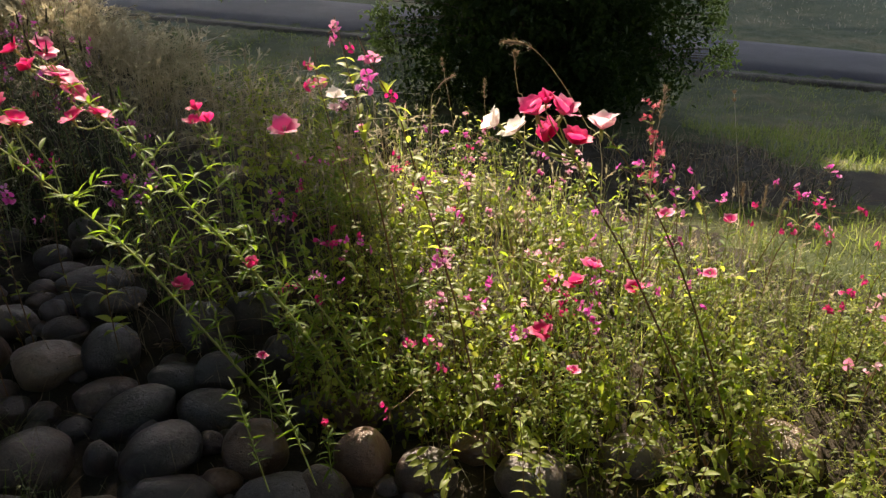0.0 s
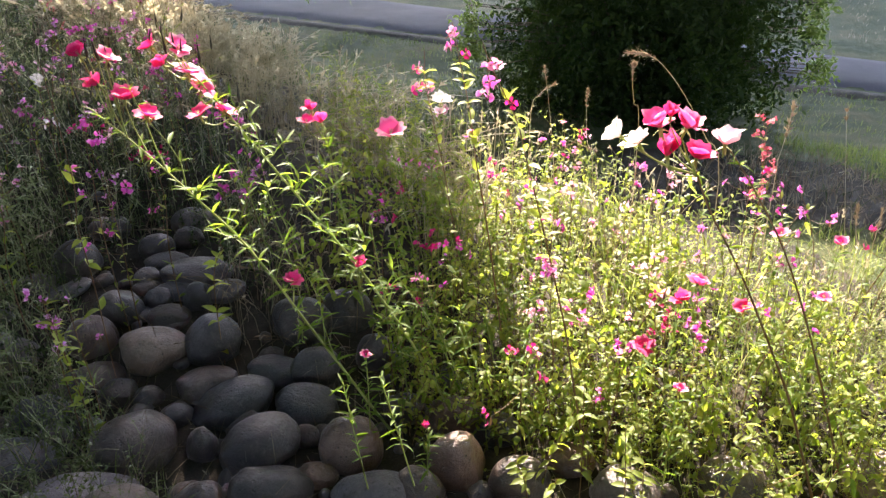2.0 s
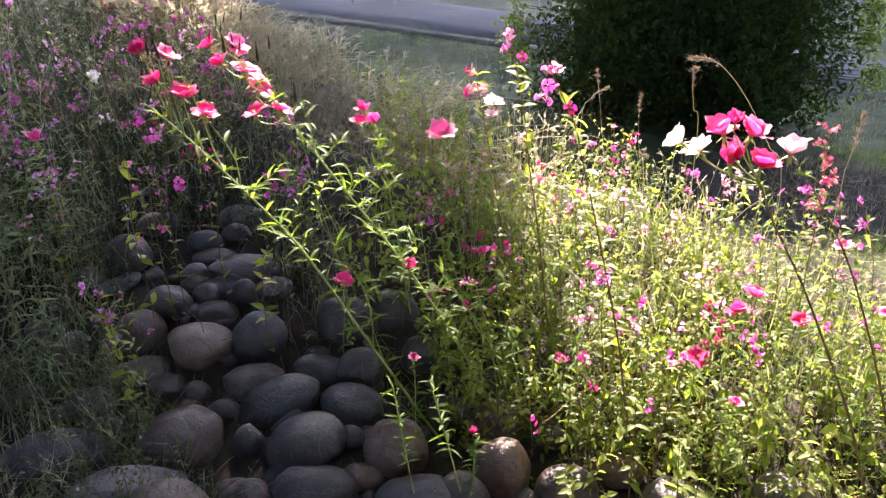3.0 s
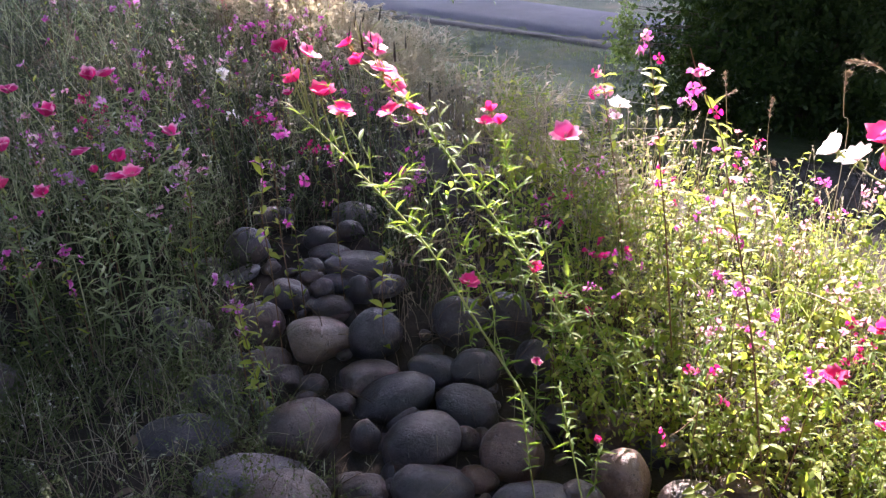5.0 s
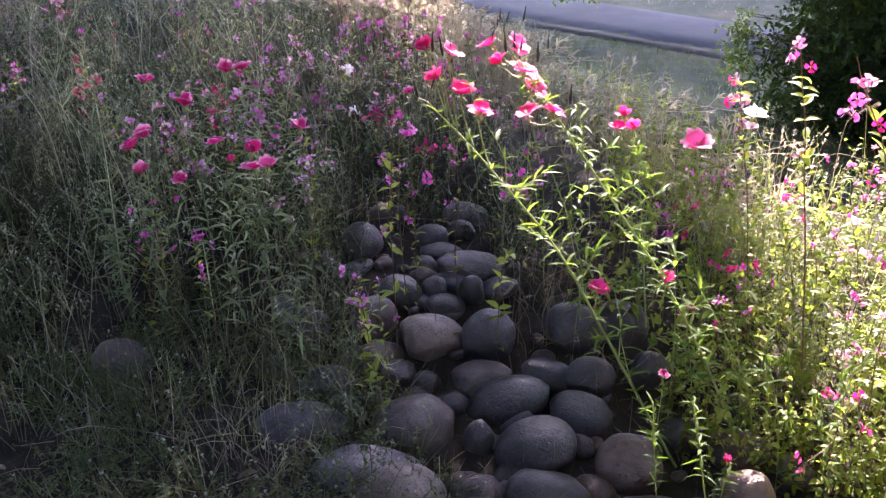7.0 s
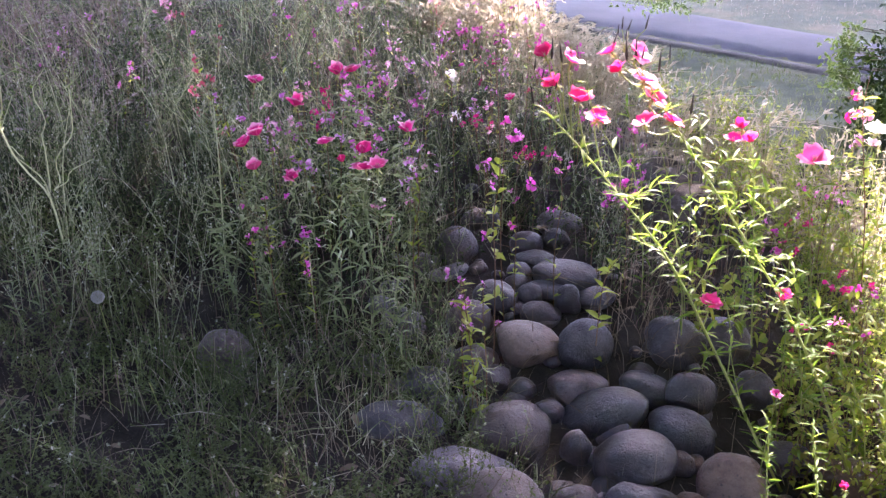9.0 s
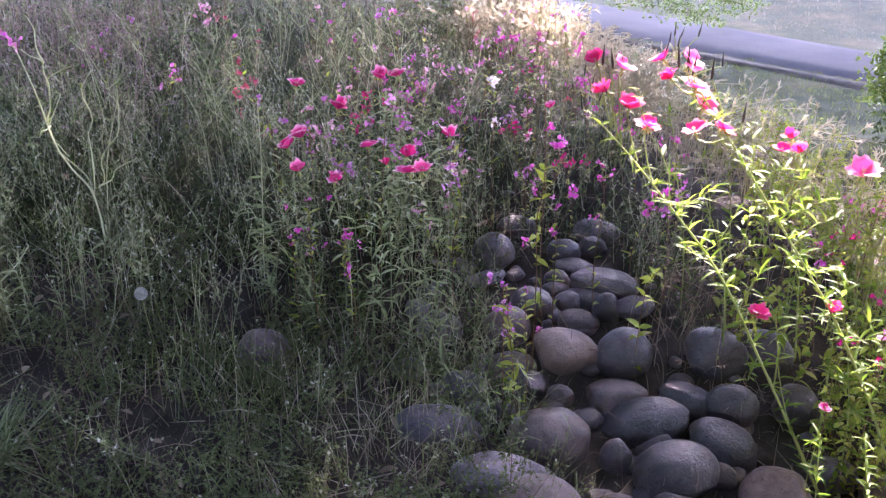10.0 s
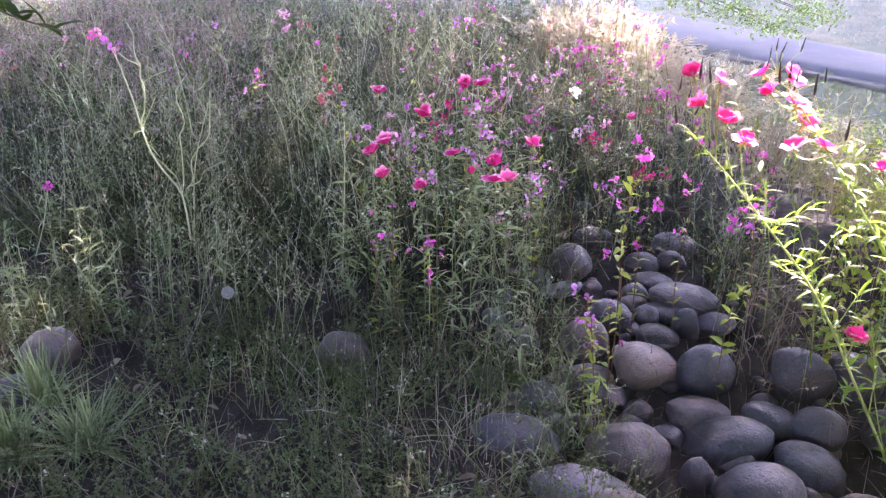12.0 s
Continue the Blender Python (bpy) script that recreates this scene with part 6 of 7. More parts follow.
x, y = inside(8000, -1.4, 3.8, 1.1, 4.6, lambda x, y: tall(x, y, 0.3) & (side_line(x, y) > 0.85) & (clump(x, y) > 0.0))
b = Buf()
blades(b, x, y, rng.uniform(0.08, 0.40, len(x)) * low_side(x), (0.002, 0.005), 0.7)
stuff("meadow_grass", b, (M_GRASS,), "fresh green grass blades between the weeds", "grass")
x, y = inside(750, -1.2, 2.8, 1.6, 4.3, lambda x, y: tall(x, y) & (side_line(x, y) > 0.4) & (clump(x, y) > 0.35))
b = Buf()
seed_stalks(b, x, y, rng.uniform(0.25, 0.58, len(x)) * low_side(x))
stuff("seeding_grass", b, (M_DRY,), "straw-coloured seeding grass among green weeds", "dry grass")

# soft hairy seed heads that catch the sun
x, y = inside(480, -0.7, 1.3, 1.9, 3.9, lambda x, y: tall(x, y) & (clump(x, y) > 0.1) & (across(x, y) > bank(x) - 0.9))
b = Buf()
seed_stalks(b, x, y, rng.uniform(0.3, 0.52, len(x)), (0.03, 0.05), lean=0.35, fuzz=20)
stuff("hairy_grass", b, (M_DRY,), "soft pale hairy seed heads in sun", "grass")

# dry grass along the top of the bank
x, y = inside(4600, -5.2, 1.0, 2.3, 8.6, lambda x, y: tall(x, y) & (clump(x, y) > -0.1) & (across(x, y) > bank(x) - np.where(x > -1.3, 0.8, 1.15)) & (x < 0.05 + 0.35 * np.sin(3 * y)) & (rng.uniform(0, 1, len(x)) < np.where(x < -3.4, 0.35, np.where(x > -1.7, 0.45, 1.0))))
b = Buf()
seed_stalks(b, x, y, rng.uniform(0.2, 0.5, len(x)), lean=0.7, fuzz=10, grain=3.0)
x, y = inside(1500, -3.9, -1.9, 5.0, 7.6, lambda x, y: ((x + 2.9) / 0.95) ** 2 + ((y - 6.25) / 1.1) ** 2 < 1)
seed_stalks(b, x, y, rng.uniform(0.2, 0.45, len(x)), lean=0.6, fuzz=10, grain=3.0)
x, y = inside(700, -2.0, -0.2, 2.9, 5.3, lambda x, y: tall(x, y) & (across(x, y) > bank(x) - 0.9))
seed_stalks(b, x, y, rng.uniform(0.26, 0.52, len(x)), lean=0.95, fuzz=9, grain=2.5)
stuff("dry_grass", b, (M_DRY,), "dry pale seeding grass with bent heads", "dry grass")
x, y = inside(3600, -5.2, 1.6, 2.2, 8.6, lambda x, y: tall(x, y, 0.1) & (clump(y, x) > -0.2) & (across(x, y) > bank(x) - np.where(x > -1.3, 0.75, 1.3)))
b = Buf()
blades(b, x, y, rng.uniform(0.1, 0.34, len(x)), (0.003, 0.006), 0.6)
stuff("bank_grass", b, (M_GRASS,), "green grass under the dry seed heads", "grass")
x, y = inside(3400, 0.9, 3.6, 1.6, 4.2, lambda x, y: (across(x, y) > bank(x) - 0.5) & (across(x, y) < bank(x) + 0.55 + 0.15 * np.sin(4 * x)))
b = Buf()
herb(b, x, y, rng.uniform(0.08, 0.24, len(x)), 16, (0.016, 0.036), (0.004, 0.009), 0.6, 0.25, shape=SMALL)
stuff("sage_weeds", b, (M_FEATHER, M_STEM), "low grey-green weeds at the lawn's edge", "weeds")
x, y = inside(2200, 1.2, 5.0, 2.6, 6.0, lambda x, y: (across(x, y) > bank(x) + 0.9) & (across(x, y) < bank(x) + 2.3) & (np.sin(6 * x + y) * np.sin(5 * y - 2 * x) > -0.2))
b = Buf()
blades(b, x, y, rng.uniform(0.03, 0.1, len(x)), (0.003, 0.006), 0.8)
stuff("straw_lawn", b, (M_DRY,), "patches of straw-coloured lawn", "dry grass")


# feathery shaded growth on the far side of the bed
def front(x):
    """Where the tall growth on the shaded side begins."""
    return 1.72 + 0.22 * np.clip(-(x + 1.2), 0, 1.6) - 0.25 * np.clip(-(x + 3.0), 0, 2)


def shady(x, y):
    return tall(x, y, -0.3) & (side_line(x, y) < 0.1) & (y > front(x))


def thin_out(x, y):
    return rng.uniform(0, 1, len(x)) < np.where(np.hypot(x, y) > 4.5, 0.5, 1.0)


def rough_height(x, y, lo, hi):
    """Heights that swell and sink with the clumps."""
    return rng.uniform(lo, hi, len(x)) * (0.78 + 0.30 * clump(0.55 * x + 0.4, 0.55 * y))


# small-leaved undergrowth; its near-black leaf colour stands in for shaded hollows
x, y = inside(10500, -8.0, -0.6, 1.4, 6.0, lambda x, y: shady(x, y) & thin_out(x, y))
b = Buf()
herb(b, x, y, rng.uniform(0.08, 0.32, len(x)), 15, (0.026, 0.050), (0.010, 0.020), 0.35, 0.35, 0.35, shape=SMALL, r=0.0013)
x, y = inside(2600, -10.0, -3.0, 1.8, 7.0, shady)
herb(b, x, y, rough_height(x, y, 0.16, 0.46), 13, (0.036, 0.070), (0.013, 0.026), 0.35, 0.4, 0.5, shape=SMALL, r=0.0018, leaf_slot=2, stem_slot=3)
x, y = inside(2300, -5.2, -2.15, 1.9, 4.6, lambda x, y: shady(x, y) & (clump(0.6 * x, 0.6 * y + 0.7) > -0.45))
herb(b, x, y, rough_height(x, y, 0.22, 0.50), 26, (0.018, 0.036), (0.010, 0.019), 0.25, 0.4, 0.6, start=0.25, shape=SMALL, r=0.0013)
stuff("undergrowth", b, (M_DARK, M_DARK, M_FEATHER, M_PALE_STEM), "small-leaved undergrowth beneath the flowers, mostly coloured dark as in shade", "weeds")
# feathery stems in clumps over it
x, y = inside(3300, -4.4, -0.6, 1.4, 5.2, lambda x, y: shady(x, y) & (clump(0.7 * x, 0.7 * y) > np.where(x < -2.2, 0.5, 0.05)))
x2, y2 = inside(2500, -11.0, -1.0, 1.0, 9.5, lambda x, y: shady(x, y) & ((x < -4.2) | (y > 4.8)) & (clump(0.5 * x, 0.5 * y) > -0.35))
b = Buf()
herb(b, x2, y2, rough_height(x2, y2, 0.26, 0.60), 16, (0.045, 0.09), (0.011, 0.024), 0.5, 0.4, 0.35, shape=SMALL, r=0.0028)
herb(b, x, y, rough_height(x, y, 0.26, 0.60), 22, (0.024, 0.056), (0.006, 0.013), 0.5, 0.4, 0.35, shape=SMALL, r=0.0018)
stuff("feathery_growth", b, (M_FEATHER, M_PALE_STEM), "dense feathery green meadow growth in shade", "weeds")
x, y = inside(800, -8.0, -0.6, 1.2, 8.8, lambda x, y: shady(x, y) & thin_out(x, y))
b = Buf()
tips = herb(b, x, y, rough_height(x, y, 0.35, 0.75), 10, (0.02, 0.045), (0.005, 0.009), 0.7, 0.2, 0.4, shape=SMALL, r=0.0015)
for _ in range(4):
    k = len(tips)
    ribbons(b, tips + rng.normal(0, 0.010, (k, 3)), rng.normal(0, 1, (k, 3)), 0.012, 0.009, 0.0, SMALL, slot=2)
x, y = inside(1300, -7.0, -0.9, 1.3, 7.0, lambda x, y: shady(x, y) & thin_out(x, y) & (clump(0.8 * y, 0.8 * x) > -0.1))
sprigs(b, x, y, rough_height(x, y, 0.28, 0.72))
x, y = inside(90, -5.0, -1.0, 0.8, 2.4, lambda x, y: (bed_gap(x, y) > 0.45) & (y < front(x)) & (side_line(x, y) < 0))
sprigs(b, x, y, rng.uniform(0.1, 0.32, len(x)))
x, y = inside(260, -4.4, -2.2, 1.5, 2.9, lambda x, y: bed_gap(x, y) > 0.5)
sprigs(b, x, y, rng.uniform(0.24, 0.56, len(x)), branches=7)
stuff("tall_weeds", b, (M_FEATHER, M_PALE_STEM, M_BUD), "thin tall weeds with tiny pale buds", "weeds")
x, y = inside(6500, -11.0, -1.2, 1.4, 9.0, lambda x, y: shady(x, y) & (rng.uniform(0, 1, len(x)) < np.where((x < -3.2) & (y > 3), 0.22, 0.07)))
b = Buf()
seed_stalks(b, x, y, rng.uniform(0.32, 0.62, len(x)), lean=0.5, fuzz=9, grain=2.2)
x, y = inside(1100, -7.6, -3.7, 2.3, 4.6, lambda x, y: shady(x, y) & (clump(0.6 * y, 0.6 * x) > -0.5) & (y < -0.15 - 0.85 * x))
seed_stalks(b, x, y, rng.uniform(0.34, 0.64, len(x)), lean=0.7, fuzz=12, grain=1.9, slot=1)
stuff("dry_stalks", b, (M_STRAW, M_MAUVE), "brown dry stalks standing in the shaded meadow", "dry grass")


# low growth in front of the shaded side
def low_side_left(x, y):
    return (bed_gap(x, y) > 0.36) & (y < front(x) + 0.1) & (side_line(x, y) < 0)


x, y = inside(6500, -5.5, -0.6, 0.3, 2.6, lambda x, y: low_side_left(x, y) & (clump(x, y) > 0.3))
b = Buf()
blades(b, x, y, rng.uniform(0.06, 0.28, len(x)), (0.0018, 0.004), 0.6)
x, y = inside(900, -5.5, -0.6, 0.6, 2.6, low_side_left)
blades(b, x, y, rng.uniform(0.06, 0.2, len(x)), (0.002, 0.004), 0.8, 1)
x, y = inside_box(170, -2.36, -1.98, 1.32, 1.56)
blades(b, x, y, rng.uniform(0.08, 0.26, len(x)), (0.002, 0.004), 0.7)
stuff("low_grass", b, (M_FEATHER, M_GRASS), "low shaded grass in front of the meadow", "grass")
x, y = inside(12500, -5.0, -0.6, 0.3, 2.6, lambda x, y: low_side_left(x, y) & (clump(y, x) > -0.2))
x, y = np.concatenate([x, rng.uniform(-2.46, -1.95, 90)]), np.concatenate([y, rng.uniform(1.26, 1.5, 90)])
b = Buf()
tips = herb(b, x, y, rng.uniform(0.04, 0.19, len(x)), 13, (0.013, 0.030), (0.009, 0.019), 0.25, 0.3, 0.4, shape=SMALL, r=0.0011, stem_slot=0)
some = rng.uniform(0, 1, len(tips)) < 0.07
for _ in range(7):
    ribbons(b, tips[some] + (0, 0, 0.006), rng.normal(0, 1, (some.sum(), 3)), 0.006, 0.005, 0.0, SMALL, slot=1)
stuff("low_weeds", b, (M_CLOVER, M_BUD), "low dark weeds with small round pale flower heads", "weeds")
x, y = inside(9500, -5.0, 0.6, 0.3, 3.0, lambda x, y: (bed_gap(x, y) > 0.30) & (side_line(x, y) < 0.3))
b = Buf()
blades(b, x, y, rng.uniform(0.06, 0.28, len(x)), (0.0016, 0.0036), 1.2)
x, y = inside(900, -3.0, 1.0, 1.0, 3.0, lambda x, y: bed_gap(x, y) < 0.6)
blades(b, x, y, rng.uniform(0.1, 0.28, len(x)), (0.0014, 0.0026), 0.9)
x, y = inside(220, -4.5, 0.3, 0.8, 2.6, low_side_left)
ribbons(b, np.column_stack([x, y, lie(x, y) + 0.012]), np.column_stack([rng.normal(0, 1, (len(x), 2)), rng.normal(0.15, 0.2, len(x))]), rng.uniform(0.03, 0.06, len(x)), rng.uniform(0.012, 0.024, len(x)), 0.2, OVAL, 0, rng.normal(0, 0.4, len(x)), 0.3)
x, y = inside(90, -1.15, -0.72, 2.1, 2.75, lambda x, y: rng.uniform(0, 1, len(x)) < 0.8)
seed_stalks(b, x, y, rng.uniform(0.14, 0.36, len(x)), lean=0.5, fuzz=12, grain=1.2)
x, y = inside(420, -2.2, -1.25, 1.25, 2.5, lambda x, y: (bed_gap(x, y) > 0.26) & (bed_gap(x, y) < 0.5) & (side_line(x, y) < -0.2))
blades(b, x, y, rng.uniform(0.14, 0.34, len(x)), (0.0016, 0.0034), 0.8, 1)
x, y = inside_box(320, -2.25, -1.5, 1.2, 1.9)
blades(b, x, y, rng.uniform(0.08, 0.26, len(x)), (0.0014, 0.003), 0.9, 3)
x, y = inside_box(420, -2.25, -1.45, 1.2, 2.0)
blades(b, x, y, rng.uniform(0.1, 0.3, len(x)), (0.0014, 0.003), 1.1, 2)
x, y = inside(520, -2.0, 0.3, 1.3, 2.6, lambda x, y: bed_gap(x, y) < 0.5)
blades(b, x, y, rng.uniform(0.05, 0.16, len(x)), (0.001, 0.002), 1.35, 2)
stuff("dry_straw", b, (M_STRAW, M_SAGE, M_DRY, M_FEATHER), "dead straw and leaves lying over stones and soil", "dry grass")
# stems that grow between the stones along the shaded edge
x, y = inside(1500, -2.5, -0.3, 1.1, 3.0, lambda x, y: (bed_gap(x, y) > 0.36) & (bed_gap(x, y) < 0.62) & ((y > 1.55) | (x < -1.3)) & (side_line(x, y) < -0.15))
b = Buf()
k = len(x) // 3
blades(b, x[:k], y[:k], rng.uniform(0.1, 0.34, k), (0.002, 0.0045), 0.6)
herb(b, x[k:2 * k], y[k:2 * k], rng.uniform(0.12, 0.4, k), 16, (0.02, 0.045), (0.005, 0.011), 0.5, 0.4, 0.35, shape=SMALL, r=0.0015)
sprigs(b, x[2 * k:], y[2 * k:], rng.uniform(0.14, 0.4, len(x) - 2 * k), tip_slot=0)
stuff("bed_weeds", b, (M_SAGE, M_PALE_STEM, M_BUD), "thin weeds growing between the stones", "weeds")

# lawn blades
x, y = inside(38000, -6.0, 6.0, 2.2, 9.5, lambda x, y: (across(x, y) > bank(x) + 0.05) & (across(x, y) < 7.75) & ~dark_patch(x, y) & (np.sin(5 * x + 2 * y) * np.sin(4 * y - x) > -0.55))
b = Buf()
blades(b, x, y, rng.uniform(0.025, 0.085, len(x)), (0.003, 0.006), 0.7, shape=((0, 1.0), (0.5, 0.8)))
stuff("lawn_grass", b, (M_TURF,), "short worn lawn grass in front of the path", "grass")
x, y = inside(9000, 1.3, 4.2, 2.9, 5.6, lambda x, y: (across(x, y) > bank(x) - 0.1) & ~dark_patch(x, y))
b = Buf()
blades(b, x, y, rng.uniform(0.03, 0.11, len(x)), (0.003, 0.006), 0.6, shape=((0, 1.0), (0.5, 0.8)))
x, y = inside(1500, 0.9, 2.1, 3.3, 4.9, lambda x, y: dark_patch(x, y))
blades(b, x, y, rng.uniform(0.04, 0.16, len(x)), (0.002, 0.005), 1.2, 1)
# a few blades with the patch's shade put into their colour
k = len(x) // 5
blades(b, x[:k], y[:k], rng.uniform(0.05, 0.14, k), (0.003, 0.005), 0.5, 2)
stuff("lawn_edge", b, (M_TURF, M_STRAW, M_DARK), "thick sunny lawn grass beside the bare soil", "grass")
x, y = inside(9000, -9, 9, 7, 17, lambda x, y: (across(x, y) > 10.4))
b = Buf()
blades(b, x, y, rng.uniform(0.03, 0.1, len(x)), (0.004, 0.008), 0.6)
stuff("far_dry_grass", b, (M_DRY,), "dry grass beyond the path", "dry grass")

# clarkia scattered through the meadow
x, y = inside(90, -2.7, -1.05, 2.2, 4.3, shady)
for k in range(min(50, len(x))):
    clarkia(float(x[k]), float(y[k]), float(rng.uniform(0.3, 0.62)), ("magenta", "violet", "magenta", "light", "violet", "magenta", "rose")[k % 7], int(rng.integers(3, 8)), (rng.normal(0, 0.12), rng.normal(0, 0.12)), 1.05, leafy=14, wide=0.04)
tones = ["magenta", "violet", "violet", "light", "magenta", "dusky"]
x, y = inside(640, -5.6, -1.0, 1.9, 6.8, lambda x, y: shady(x, y) & ((x > -3.1 + 0.0 * y) | (rng.uniform(0, 1, len(x)) < 0.3)))
for k in range(min(70, len(x))):
    clarkia(float(x[k]), float(y[k]), float(rng.uniform(0.42, 0.8)), tones[rng.integers(6)], int(rng.integers(2, 5)), (rng.normal(0, 0.12), rng.normal(0, 0.12)), 1.0, leafy=14, wide=0.04)
x, y = inside(200, -0.6, 1.9, 1.75, 3.3, lambda x, y: sunny(x, y))
tones = ["light", "rose", "light", "magenta", "rose", "magenta"]
for k in range(min(60, len(x))):
    clarkia(float(x[k]), float(y[k]), float(rng.uniform(0.28, 0.6)), tones[rng.integers(6)], int(rng.integers(2, 6)), (rng.normal(0, 0.12), rng.normal(0, 0.12)), 1.0, leafy=18)


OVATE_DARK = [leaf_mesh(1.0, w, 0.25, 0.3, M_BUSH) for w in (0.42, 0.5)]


# ---------------------------------------------------------------- shrub and trees
def leaf_cloud(buf, centres, count, spread, length, width, slot=0):
    n = len(centres) * count
    at = np.repeat(centres, count, 0) + rng.normal(0, 1, (n, 3)) * np.repeat(np.broadcast_to(spread, (len(centres), 3)), count, 0)
    ribbons(buf, at, rng.normal(0, 1, (n, 3)) + (0, 0, 0.2), rng.uniform(*length, n), rng.uniform(*width, n), rng.uniform(0, 0.4, n), ((0, 0.3), (0.5, 1.0)), slot, rng.uniform(0, 3.1, n))


def shrub(x, y, rx, ry, rz, zc):
    g = float(lie(x, y))
    th = thing("shrub", (x, y, g), "large rounded dark green shrub on the lawn", "shrub")
    bb = Buf()
    for k in range(9):
        az = k * 0.7
        e = np.array((math.cos(az) * rx * 0.6, math.sin(az) * ry * 0.6, zc + rng.uniform(0, 0.5)))
        tubes(bb, curve_pts([(0.06 * math.cos(az), 0.06 * math.sin(az), -0.05), e * (0.4, 0.4, 0.45), e], 8), 0.03, 0.008, 6)
    part("trunk", bb.mesh("trunk", (M_BARK,)), th)
    n = 4600
    d = unit(rng.normal(0, 1, (n, 3)))
    lump = 1 + 0.10 * np.sin(4.1 * d[:, 0] + 2.0) * np.sin(3.7 * d[:, 2] + 5 * d[:, 1]) + 0.06 * np.sin(9 * d[:, 0] + 7 * d[:, 2])
    r = rng.uniform(0.15, 1.0, n) ** 0.45
    c = d * (lump * r)[:, None] * (rx, ry, rz) + (0, 0, zc)
    c = c[c[:, 2] > -0.02 + 0.12 * rng.uniform(0, 1, len(c))]
    fb = Buf()
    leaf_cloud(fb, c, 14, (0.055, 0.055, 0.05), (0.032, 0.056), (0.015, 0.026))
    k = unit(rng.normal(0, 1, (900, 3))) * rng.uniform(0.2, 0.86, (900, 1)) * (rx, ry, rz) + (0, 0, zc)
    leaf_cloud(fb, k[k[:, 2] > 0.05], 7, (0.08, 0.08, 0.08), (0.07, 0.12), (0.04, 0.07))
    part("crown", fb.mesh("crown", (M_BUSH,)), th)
    return th


def spray(plant, x, y, z, size, count):
    """A tuft of leaves in a lighter, sunlit colour that stands out of a crown."""
    at = Vector((x, y, z)) - plant.location
    n = 40
    c = np.array(at) + rng.normal(0, 1, (n, 3)) * size
    fb = Buf()
    leaf_cloud(fb, c, count, (0.02, 0.02, 0.02), (0.03, 0.05), (0.013, 0.022))
    core = np.array((0, 0, at.z * 0.8))
    tubes(fb, np.stack([np.stack([core, core * 0.4 + e * 0.6 + (0, 0, 0.05), e]) for e in c[:8]]), 0.006, 0.002, 4, 1)
    return part("spray", fb.mesh("spray", (M_LIME_LIT, M_BARK)), plant, label="leaves in a sunlit lime colour at the shrub's edge")


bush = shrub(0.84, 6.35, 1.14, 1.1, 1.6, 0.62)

spray(bush, -0.46, 6.15, 0.42, (0.06, 0.06, 0.06), 8)
spray(bush, -0.45, 6.0, 0.24, (0.05, 0.05, 0.07), 8)
spray(bush, 2.20, 6.15, 0.10, (0.07, 0.07, 0.06), 9)
spray(bush, 2.12, 6.2, 0.40, (0.05, 0.06, 0.07), 8)
spray(bush, 2.12, 6.2, 0.62, (0.06, 0.06, 0.05), 8)


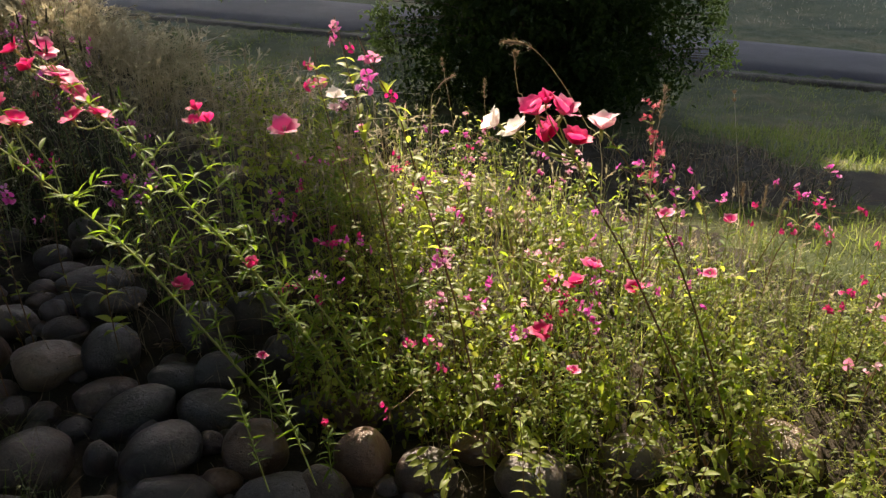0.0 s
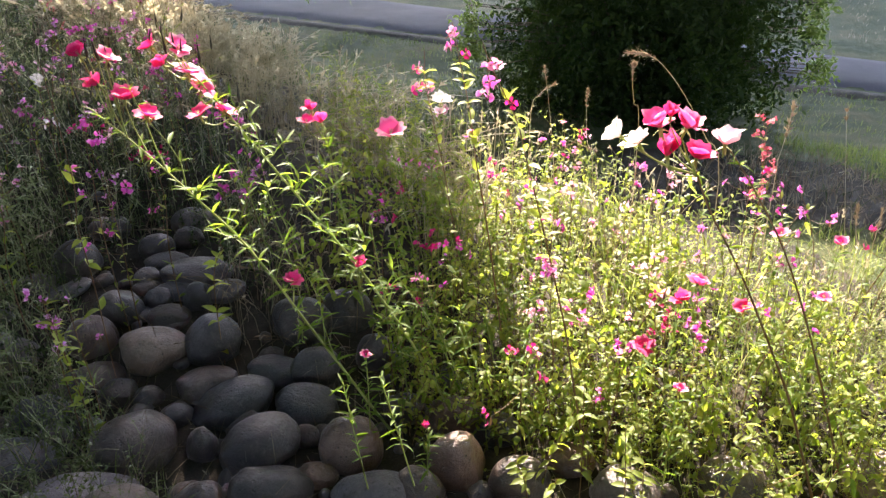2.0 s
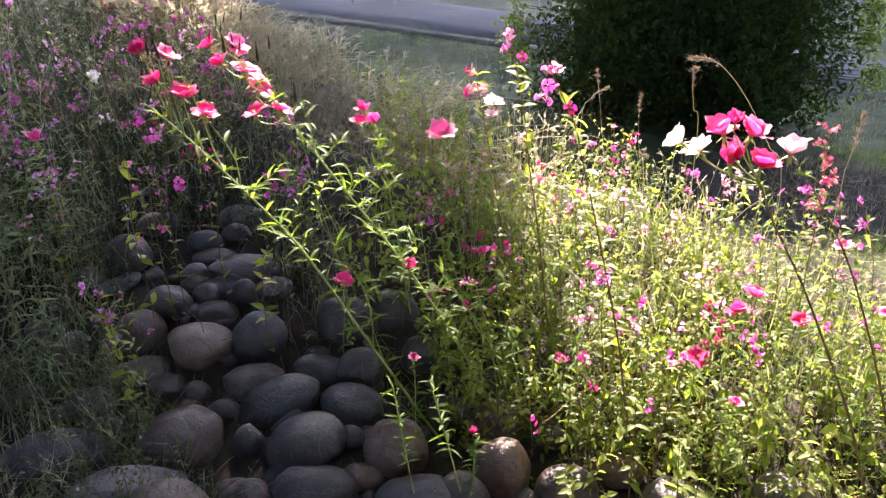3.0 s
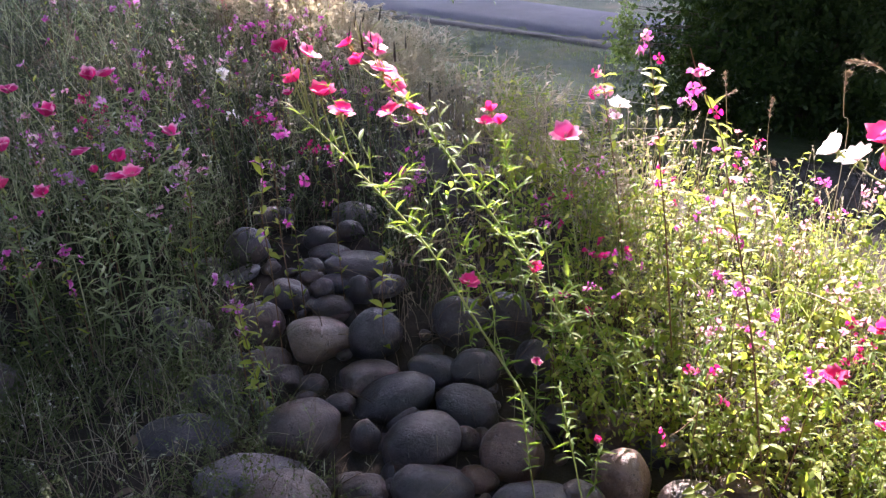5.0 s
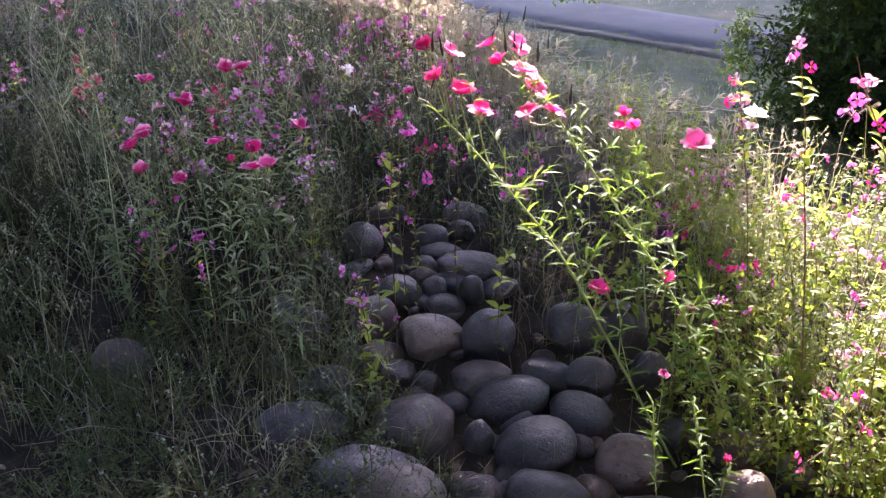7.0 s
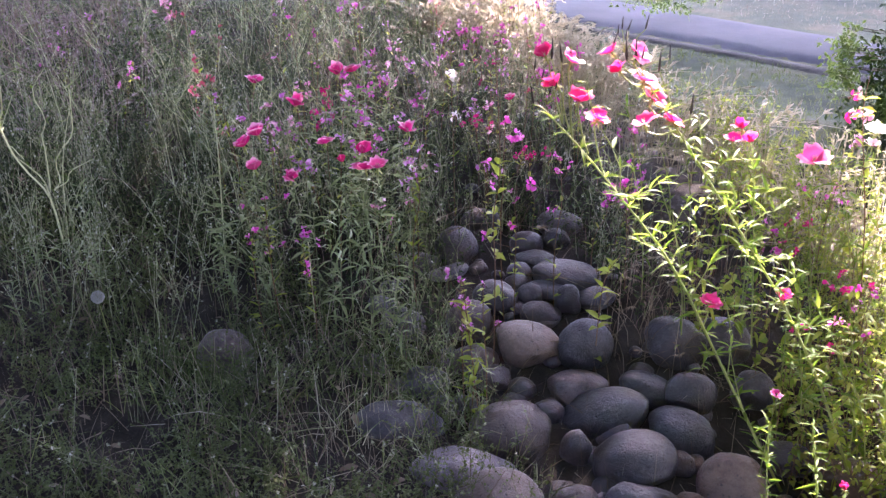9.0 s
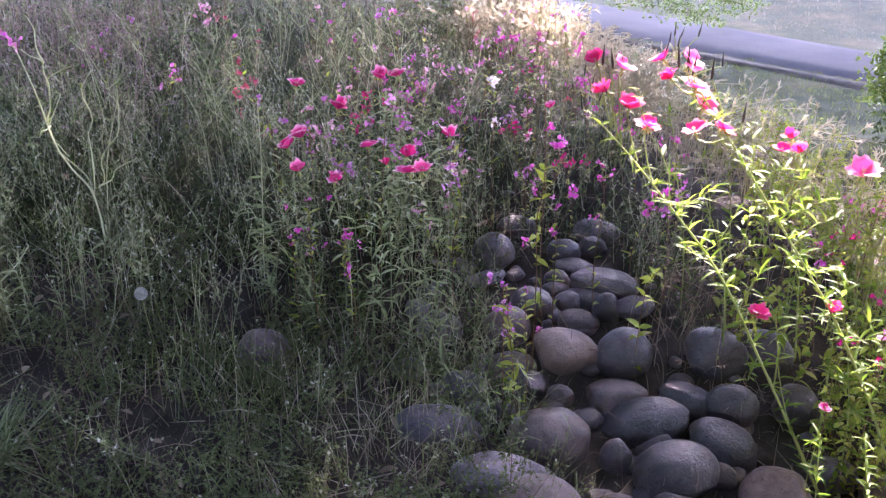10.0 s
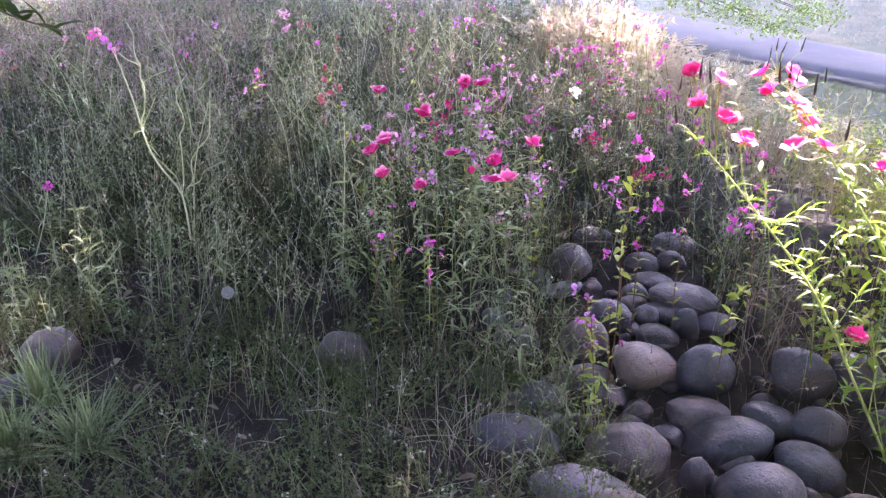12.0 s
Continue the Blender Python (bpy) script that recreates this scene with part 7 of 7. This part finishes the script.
def light_gap(x, y):
    """Openness of the tree crowns, by the place on level ground that a sunbeam through them reaches."""
    wob = 0.10 * np.sin(5 * y + 1.2) + 0.08 * np.sin(9 * y + 4 * x)
    side = x - np.interp(y, (0.2, 1.08, 1.3, 1.6, 2.5, 3.2, 4.0), (-1.35, -0.95, -0.58, -0.32, -0.16, -0.5, -1.1)) + wob * smooth01(y - 1)
    a = smooth01(side / 0.14 + 0.5) * smooth01((3.9 + 0.2 * np.sin(4 * x) - y) / 0.3 + 0.5 + np.where(x > 1.4, 4, 0)) * smooth01((5.0 + 0.1 * np.sin(6 * x) - y) / 0.25)
    a = a * (1 - dark_patch(x, y, 0.12)) * smooth01((y + 0.35) / 0.3)
    p2 = 0.42 * np.exp(-(((x + 0.6) / 0.75) ** 2 + ((y - 3.8) / 0.6) ** 2))
    p3 = 0.5 * smooth01((9.2 - y) / 0.8) * np.exp(-(((x + 2.6 + 0.25 * (y - 6.4)) / 0.9) ** 2 + ((y - 6.9) / 2.2) ** 2))
    p4 = 0.55 * np.exp(-(((x + 0.6) / 0.5) ** 2 + ((y - 5.15) / 0.3) ** 2) ** 2)
    p5 = np.exp(-(((x + 0.48) / 0.32) ** 2 + ((y - 5.6) / 0.42) ** 2) ** 2) + np.exp(-(((x - 2.17) / 0.26) ** 2 + ((y - 5.75) / 0.42) ** 2) ** 2)
    crest = (x + 1.6) * 0.774 + (y - 4.15) * 0.635
    p9 = 0.34 * np.exp(-(crest / 0.33) ** 2) * smooth01((y - 2.6) / 0.5) * smooth01((6.5 - y) / 1.0)
    spots = smooth01((np.sin(5.1 * x + 1.8 * y) * np.sin(4.7 * y - 2.3 * x) + 0.45 * np.sin(13.3 * x - 9.1 * y) - 0.25) / 0.4)
    p8 = 0.5 * np.exp(-(((x + 3.2) / 0.42) ** 2 + ((y - 0.9) / 0.5) ** 2) ** 2)
    thin = (0.28 + 0.34 * smooth01((y - 2.8) / 1.6)) * smooth01((-x - 0.9 - 0.35 * (y - 1.5)) / 0.6) * smooth01((bed_gap(x, y) - 0.6) / 0.35) * smooth01((9.0 - y) / 1.0) * smooth01((y - 1.6) / 0.4) * (1 - 0.6 * smooth01((-x - 4.4) / 0.8) * smooth01((y - 3.3) / 0.8))
    p6 = 0.05 * smooth01((8.0 - y) / 0.8) * smooth01((bed_gap(x, y) - 0.5) / 0.3) + thin + 0.26 * spots * smooth01((-1.5 - x) / 0.35) * smooth01((bed_gap(x, y) - 0.5) / 0.3) * smooth01((y - 1.75) / 0.5) * smooth01((8.0 - y) / 1.0)
    return np.clip(a + p2 + p3 + p4 + p5 + p6 + p8 + p9, 0, 1)


def tree(x, y, label, limbs):
    g = float(lie(x, y))
    th = thing("tree", (x, y, g), label, "tree", "trees round the meadow")
    bb = Buf()
    tubes(bb, curve_pts([(0, 0, -0.1), (0.1, 0, 2.0), (-0.05, 0.1, 4.5), (0.1, 0, 8.0)], 14), 0.28, 0.10, 10)
    part("trunk", bb.mesh("trunk", (M_BARK,)), th)
    for e in limbs:
        lb = Buf()
        e = np.array(e) - (x, y, g)
        s = np.array((0.05, 0.05, max(2.0, 0.5 * e[2])))
        tubes(lb, curve_pts([s, s * 0.45 + e * 0.55 + (0, 0, 0.8), e], 10), 0.09, 0.02, 7)
        part("limb", lb.mesh("limb", (M_BARK,)), th)
    return th


def crown_points(n, x0, x1, y0, y1, d0, d1):
    """Leaf places of a crown that stands between the sun and a stretch of ground."""
    gx_, gy_ = rng.uniform(x0, x1, n), rng.uniform(y0, y1, n)
    keep = rng.uniform(0, 1, n) > light_gap(gx_, gy_)
    gx_, gy_ = gx_[keep], gy_[keep]
    d = rng.uniform(d0, d1, len(gx_))
    s = np.array(TO_SUN)
    return np.stack([gx_, gy_, 0 * gx_], -1) + s * d[:, None]


big = tree(-12.5, 15.0, "tall leafy tree shading the meadow", ((-6, 11, 6.5), (-3, 11.5, 8), (-2, 9, 7.5), (-5, 15, 8.5)))
# the crown is out of view; light_gap cuts its openings to place the sun
b = Buf()
pts = np.concatenate([crown_points(50000, -9.0, 1.6, -2.0, 9.5, 10.5, 14.5), crown_points(6500, 1.6, 3.6, 2.6, 5.4, 10.5, 14.5), crown_points(14000, -20.0, -9.0, -2.0, 12.0, 10.5, 14.5)])
pts = pts[pts[:, 2] > 2.6]
leaf_cloud(b, pts - np.array(big.location), 2, (0.05, 0.05, 0.05), (0.12, 0.21), (0.07, 0.12))
# extra unseen foliage that shades the ground behind the viewpoint
pts = crown_points(9000, -11.0, 10.0, -9.0, 0.0, 11.0, 14.5)
leaf_cloud(b, pts - np.array(big.location), 3, (0.1, 0.1, 0.1), (0.25, 0.38), (0.14, 0.22))
part("crown", b.mesh("crown", (M_TREE,)), big)
# out of view; added to keep the sun off the path and far lawn
second = tree(6.8, 17.5, "unseen shade tree added beyond the path", ((3, 16, 8), (0, 19, 9), (5, 20, 9)))
b = Buf()
pts = crown_points(26000, -9.0, 9.0, 4.9, 17.0, 12.0, 15.0)
leaf_cloud(b, pts - np.array(second.location), 2, (0.09, 0.09, 0.09), (0.32, 0.46), (0.19, 0.29))
part("crown", b.mesh("crown", (M_TREE,)), second)

# an unseen tree, added at the back to block sky light
third = tree(-2.5, -5.5, "unseen leafy tree with low branches, added behind the viewpoint to block sky light", ((0, -4, 6), (-5, -4, 6), (3, -5, 6.5), (-3, -3.5, 6.5)))
n = 7500
c = unit(rng.normal(0, 1, (n, 3))) * (rng.uniform(0.2, 1, n) ** 0.4)[:, None] * (11.0, 3.4, 4.3) + (-0.5, -5.8, 3.9)
b = Buf()
leaf_cloud(b, c - np.array(third.location), 3, (0.07, 0.07, 0.06), (0.24, 0.36), (0.14, 0.22))
part("crown", b.mesh("crown", (M_TREE,)), third)

# its upper crown, added over the viewpoint to screen off the overhead sky
n = 5600
c = np.column_stack([rng.uniform(-9, 9, n), rng.uniform(-10, 6.2, n), rng.uniform(6.4, 8.6, n)])
b = Buf()
leaf_cloud(b, c - np.array(third.location), 3, (0.12, 0.12, 0.1), (0.3, 0.44), (0.17, 0.27))
part("sky_screen_crown", b.mesh("sky_screen_crown", (M_TREE,)), third)

# unseen trees added on either hand, to hold back light from the side sky
for tx, ty, rx, ry in ((-13.0, 0.5, 3.4, 8.5), (13.0, -3.5, 3.2, 5.0), (11.5, 6.8, 4.2, 6.0)):
    screen_tree = tree(tx, ty, "unseen leafy tree with low branches, added beside the meadow to block sky light", ((tx + 1, ty - 3, 6), (tx - 1, ty + 3, 6), (tx + 1.5, ty + 1, 5)))
    n = 4200
    c = unit(rng.normal(0, 1, (n, 3))) * (rng.uniform(0.2, 1, n) ** 0.4)[:, None] * (rx, ry, 4.0) + (tx, ty, 5.4)
    b = Buf()
    leaf_cloud(b, c - np.array(screen_tree.location), 3, (0.07, 0.07, 0.06), (0.3, 0.44), (0.18, 0.28))
    part("crown", b.mesh("crown", (M_TREE,)), screen_tree)

# a low bough that hangs over the path, and a near twig
b = Buf()
c = np.array(overhang)
pts = np.repeat(c, 30, 0) + rng.normal(0, 1, (len(c) * 30, 3)) * (0.14, 0.14, 0.07)
leaf_cloud(b, pts - np.array(big.location), 7, (0.035, 0.035, 0.03), (0.03, 0.055), (0.014, 0.024))
# bough leaves take the sunlit colour, not the tree's own
part("bough_leaves", b.mesh("bough_leaves", (M_LIME_LIT,)), big)
b = Buf()
for e in overhang:
    e = np.array(e) - np.array(big.location)
    tubes(b, curve_pts([(2.5, -0.8, 3.6), e * 0.6 + (0, 0, 1.3), e], 10), 0.02, 0.004, 5)
part("bough", b.mesh("bough", (M_BARK,)), big)

tw = thing("twig", twig_path[0], "dark leafy twig hanging close by", "twig")
rel = curve_pts(np.array(twig_path) - twig_path[0], 14)
b = Buf()
tubes(b, rel, 0.0022, 0.001, 5)
part("stem", b.mesh("stem", (M_BARK,)), tw)
for k in range(9):
    m = Matrix.Translation(rel[4 + k]) @ Matrix.Rotation(2.4 * k, 4, "Z") @ Matrix.Rotation(-rng.normal(0.1, 0.5), 4, "Y") @ Matrix.Scale(rng.uniform(0.042, 0.056), 4)
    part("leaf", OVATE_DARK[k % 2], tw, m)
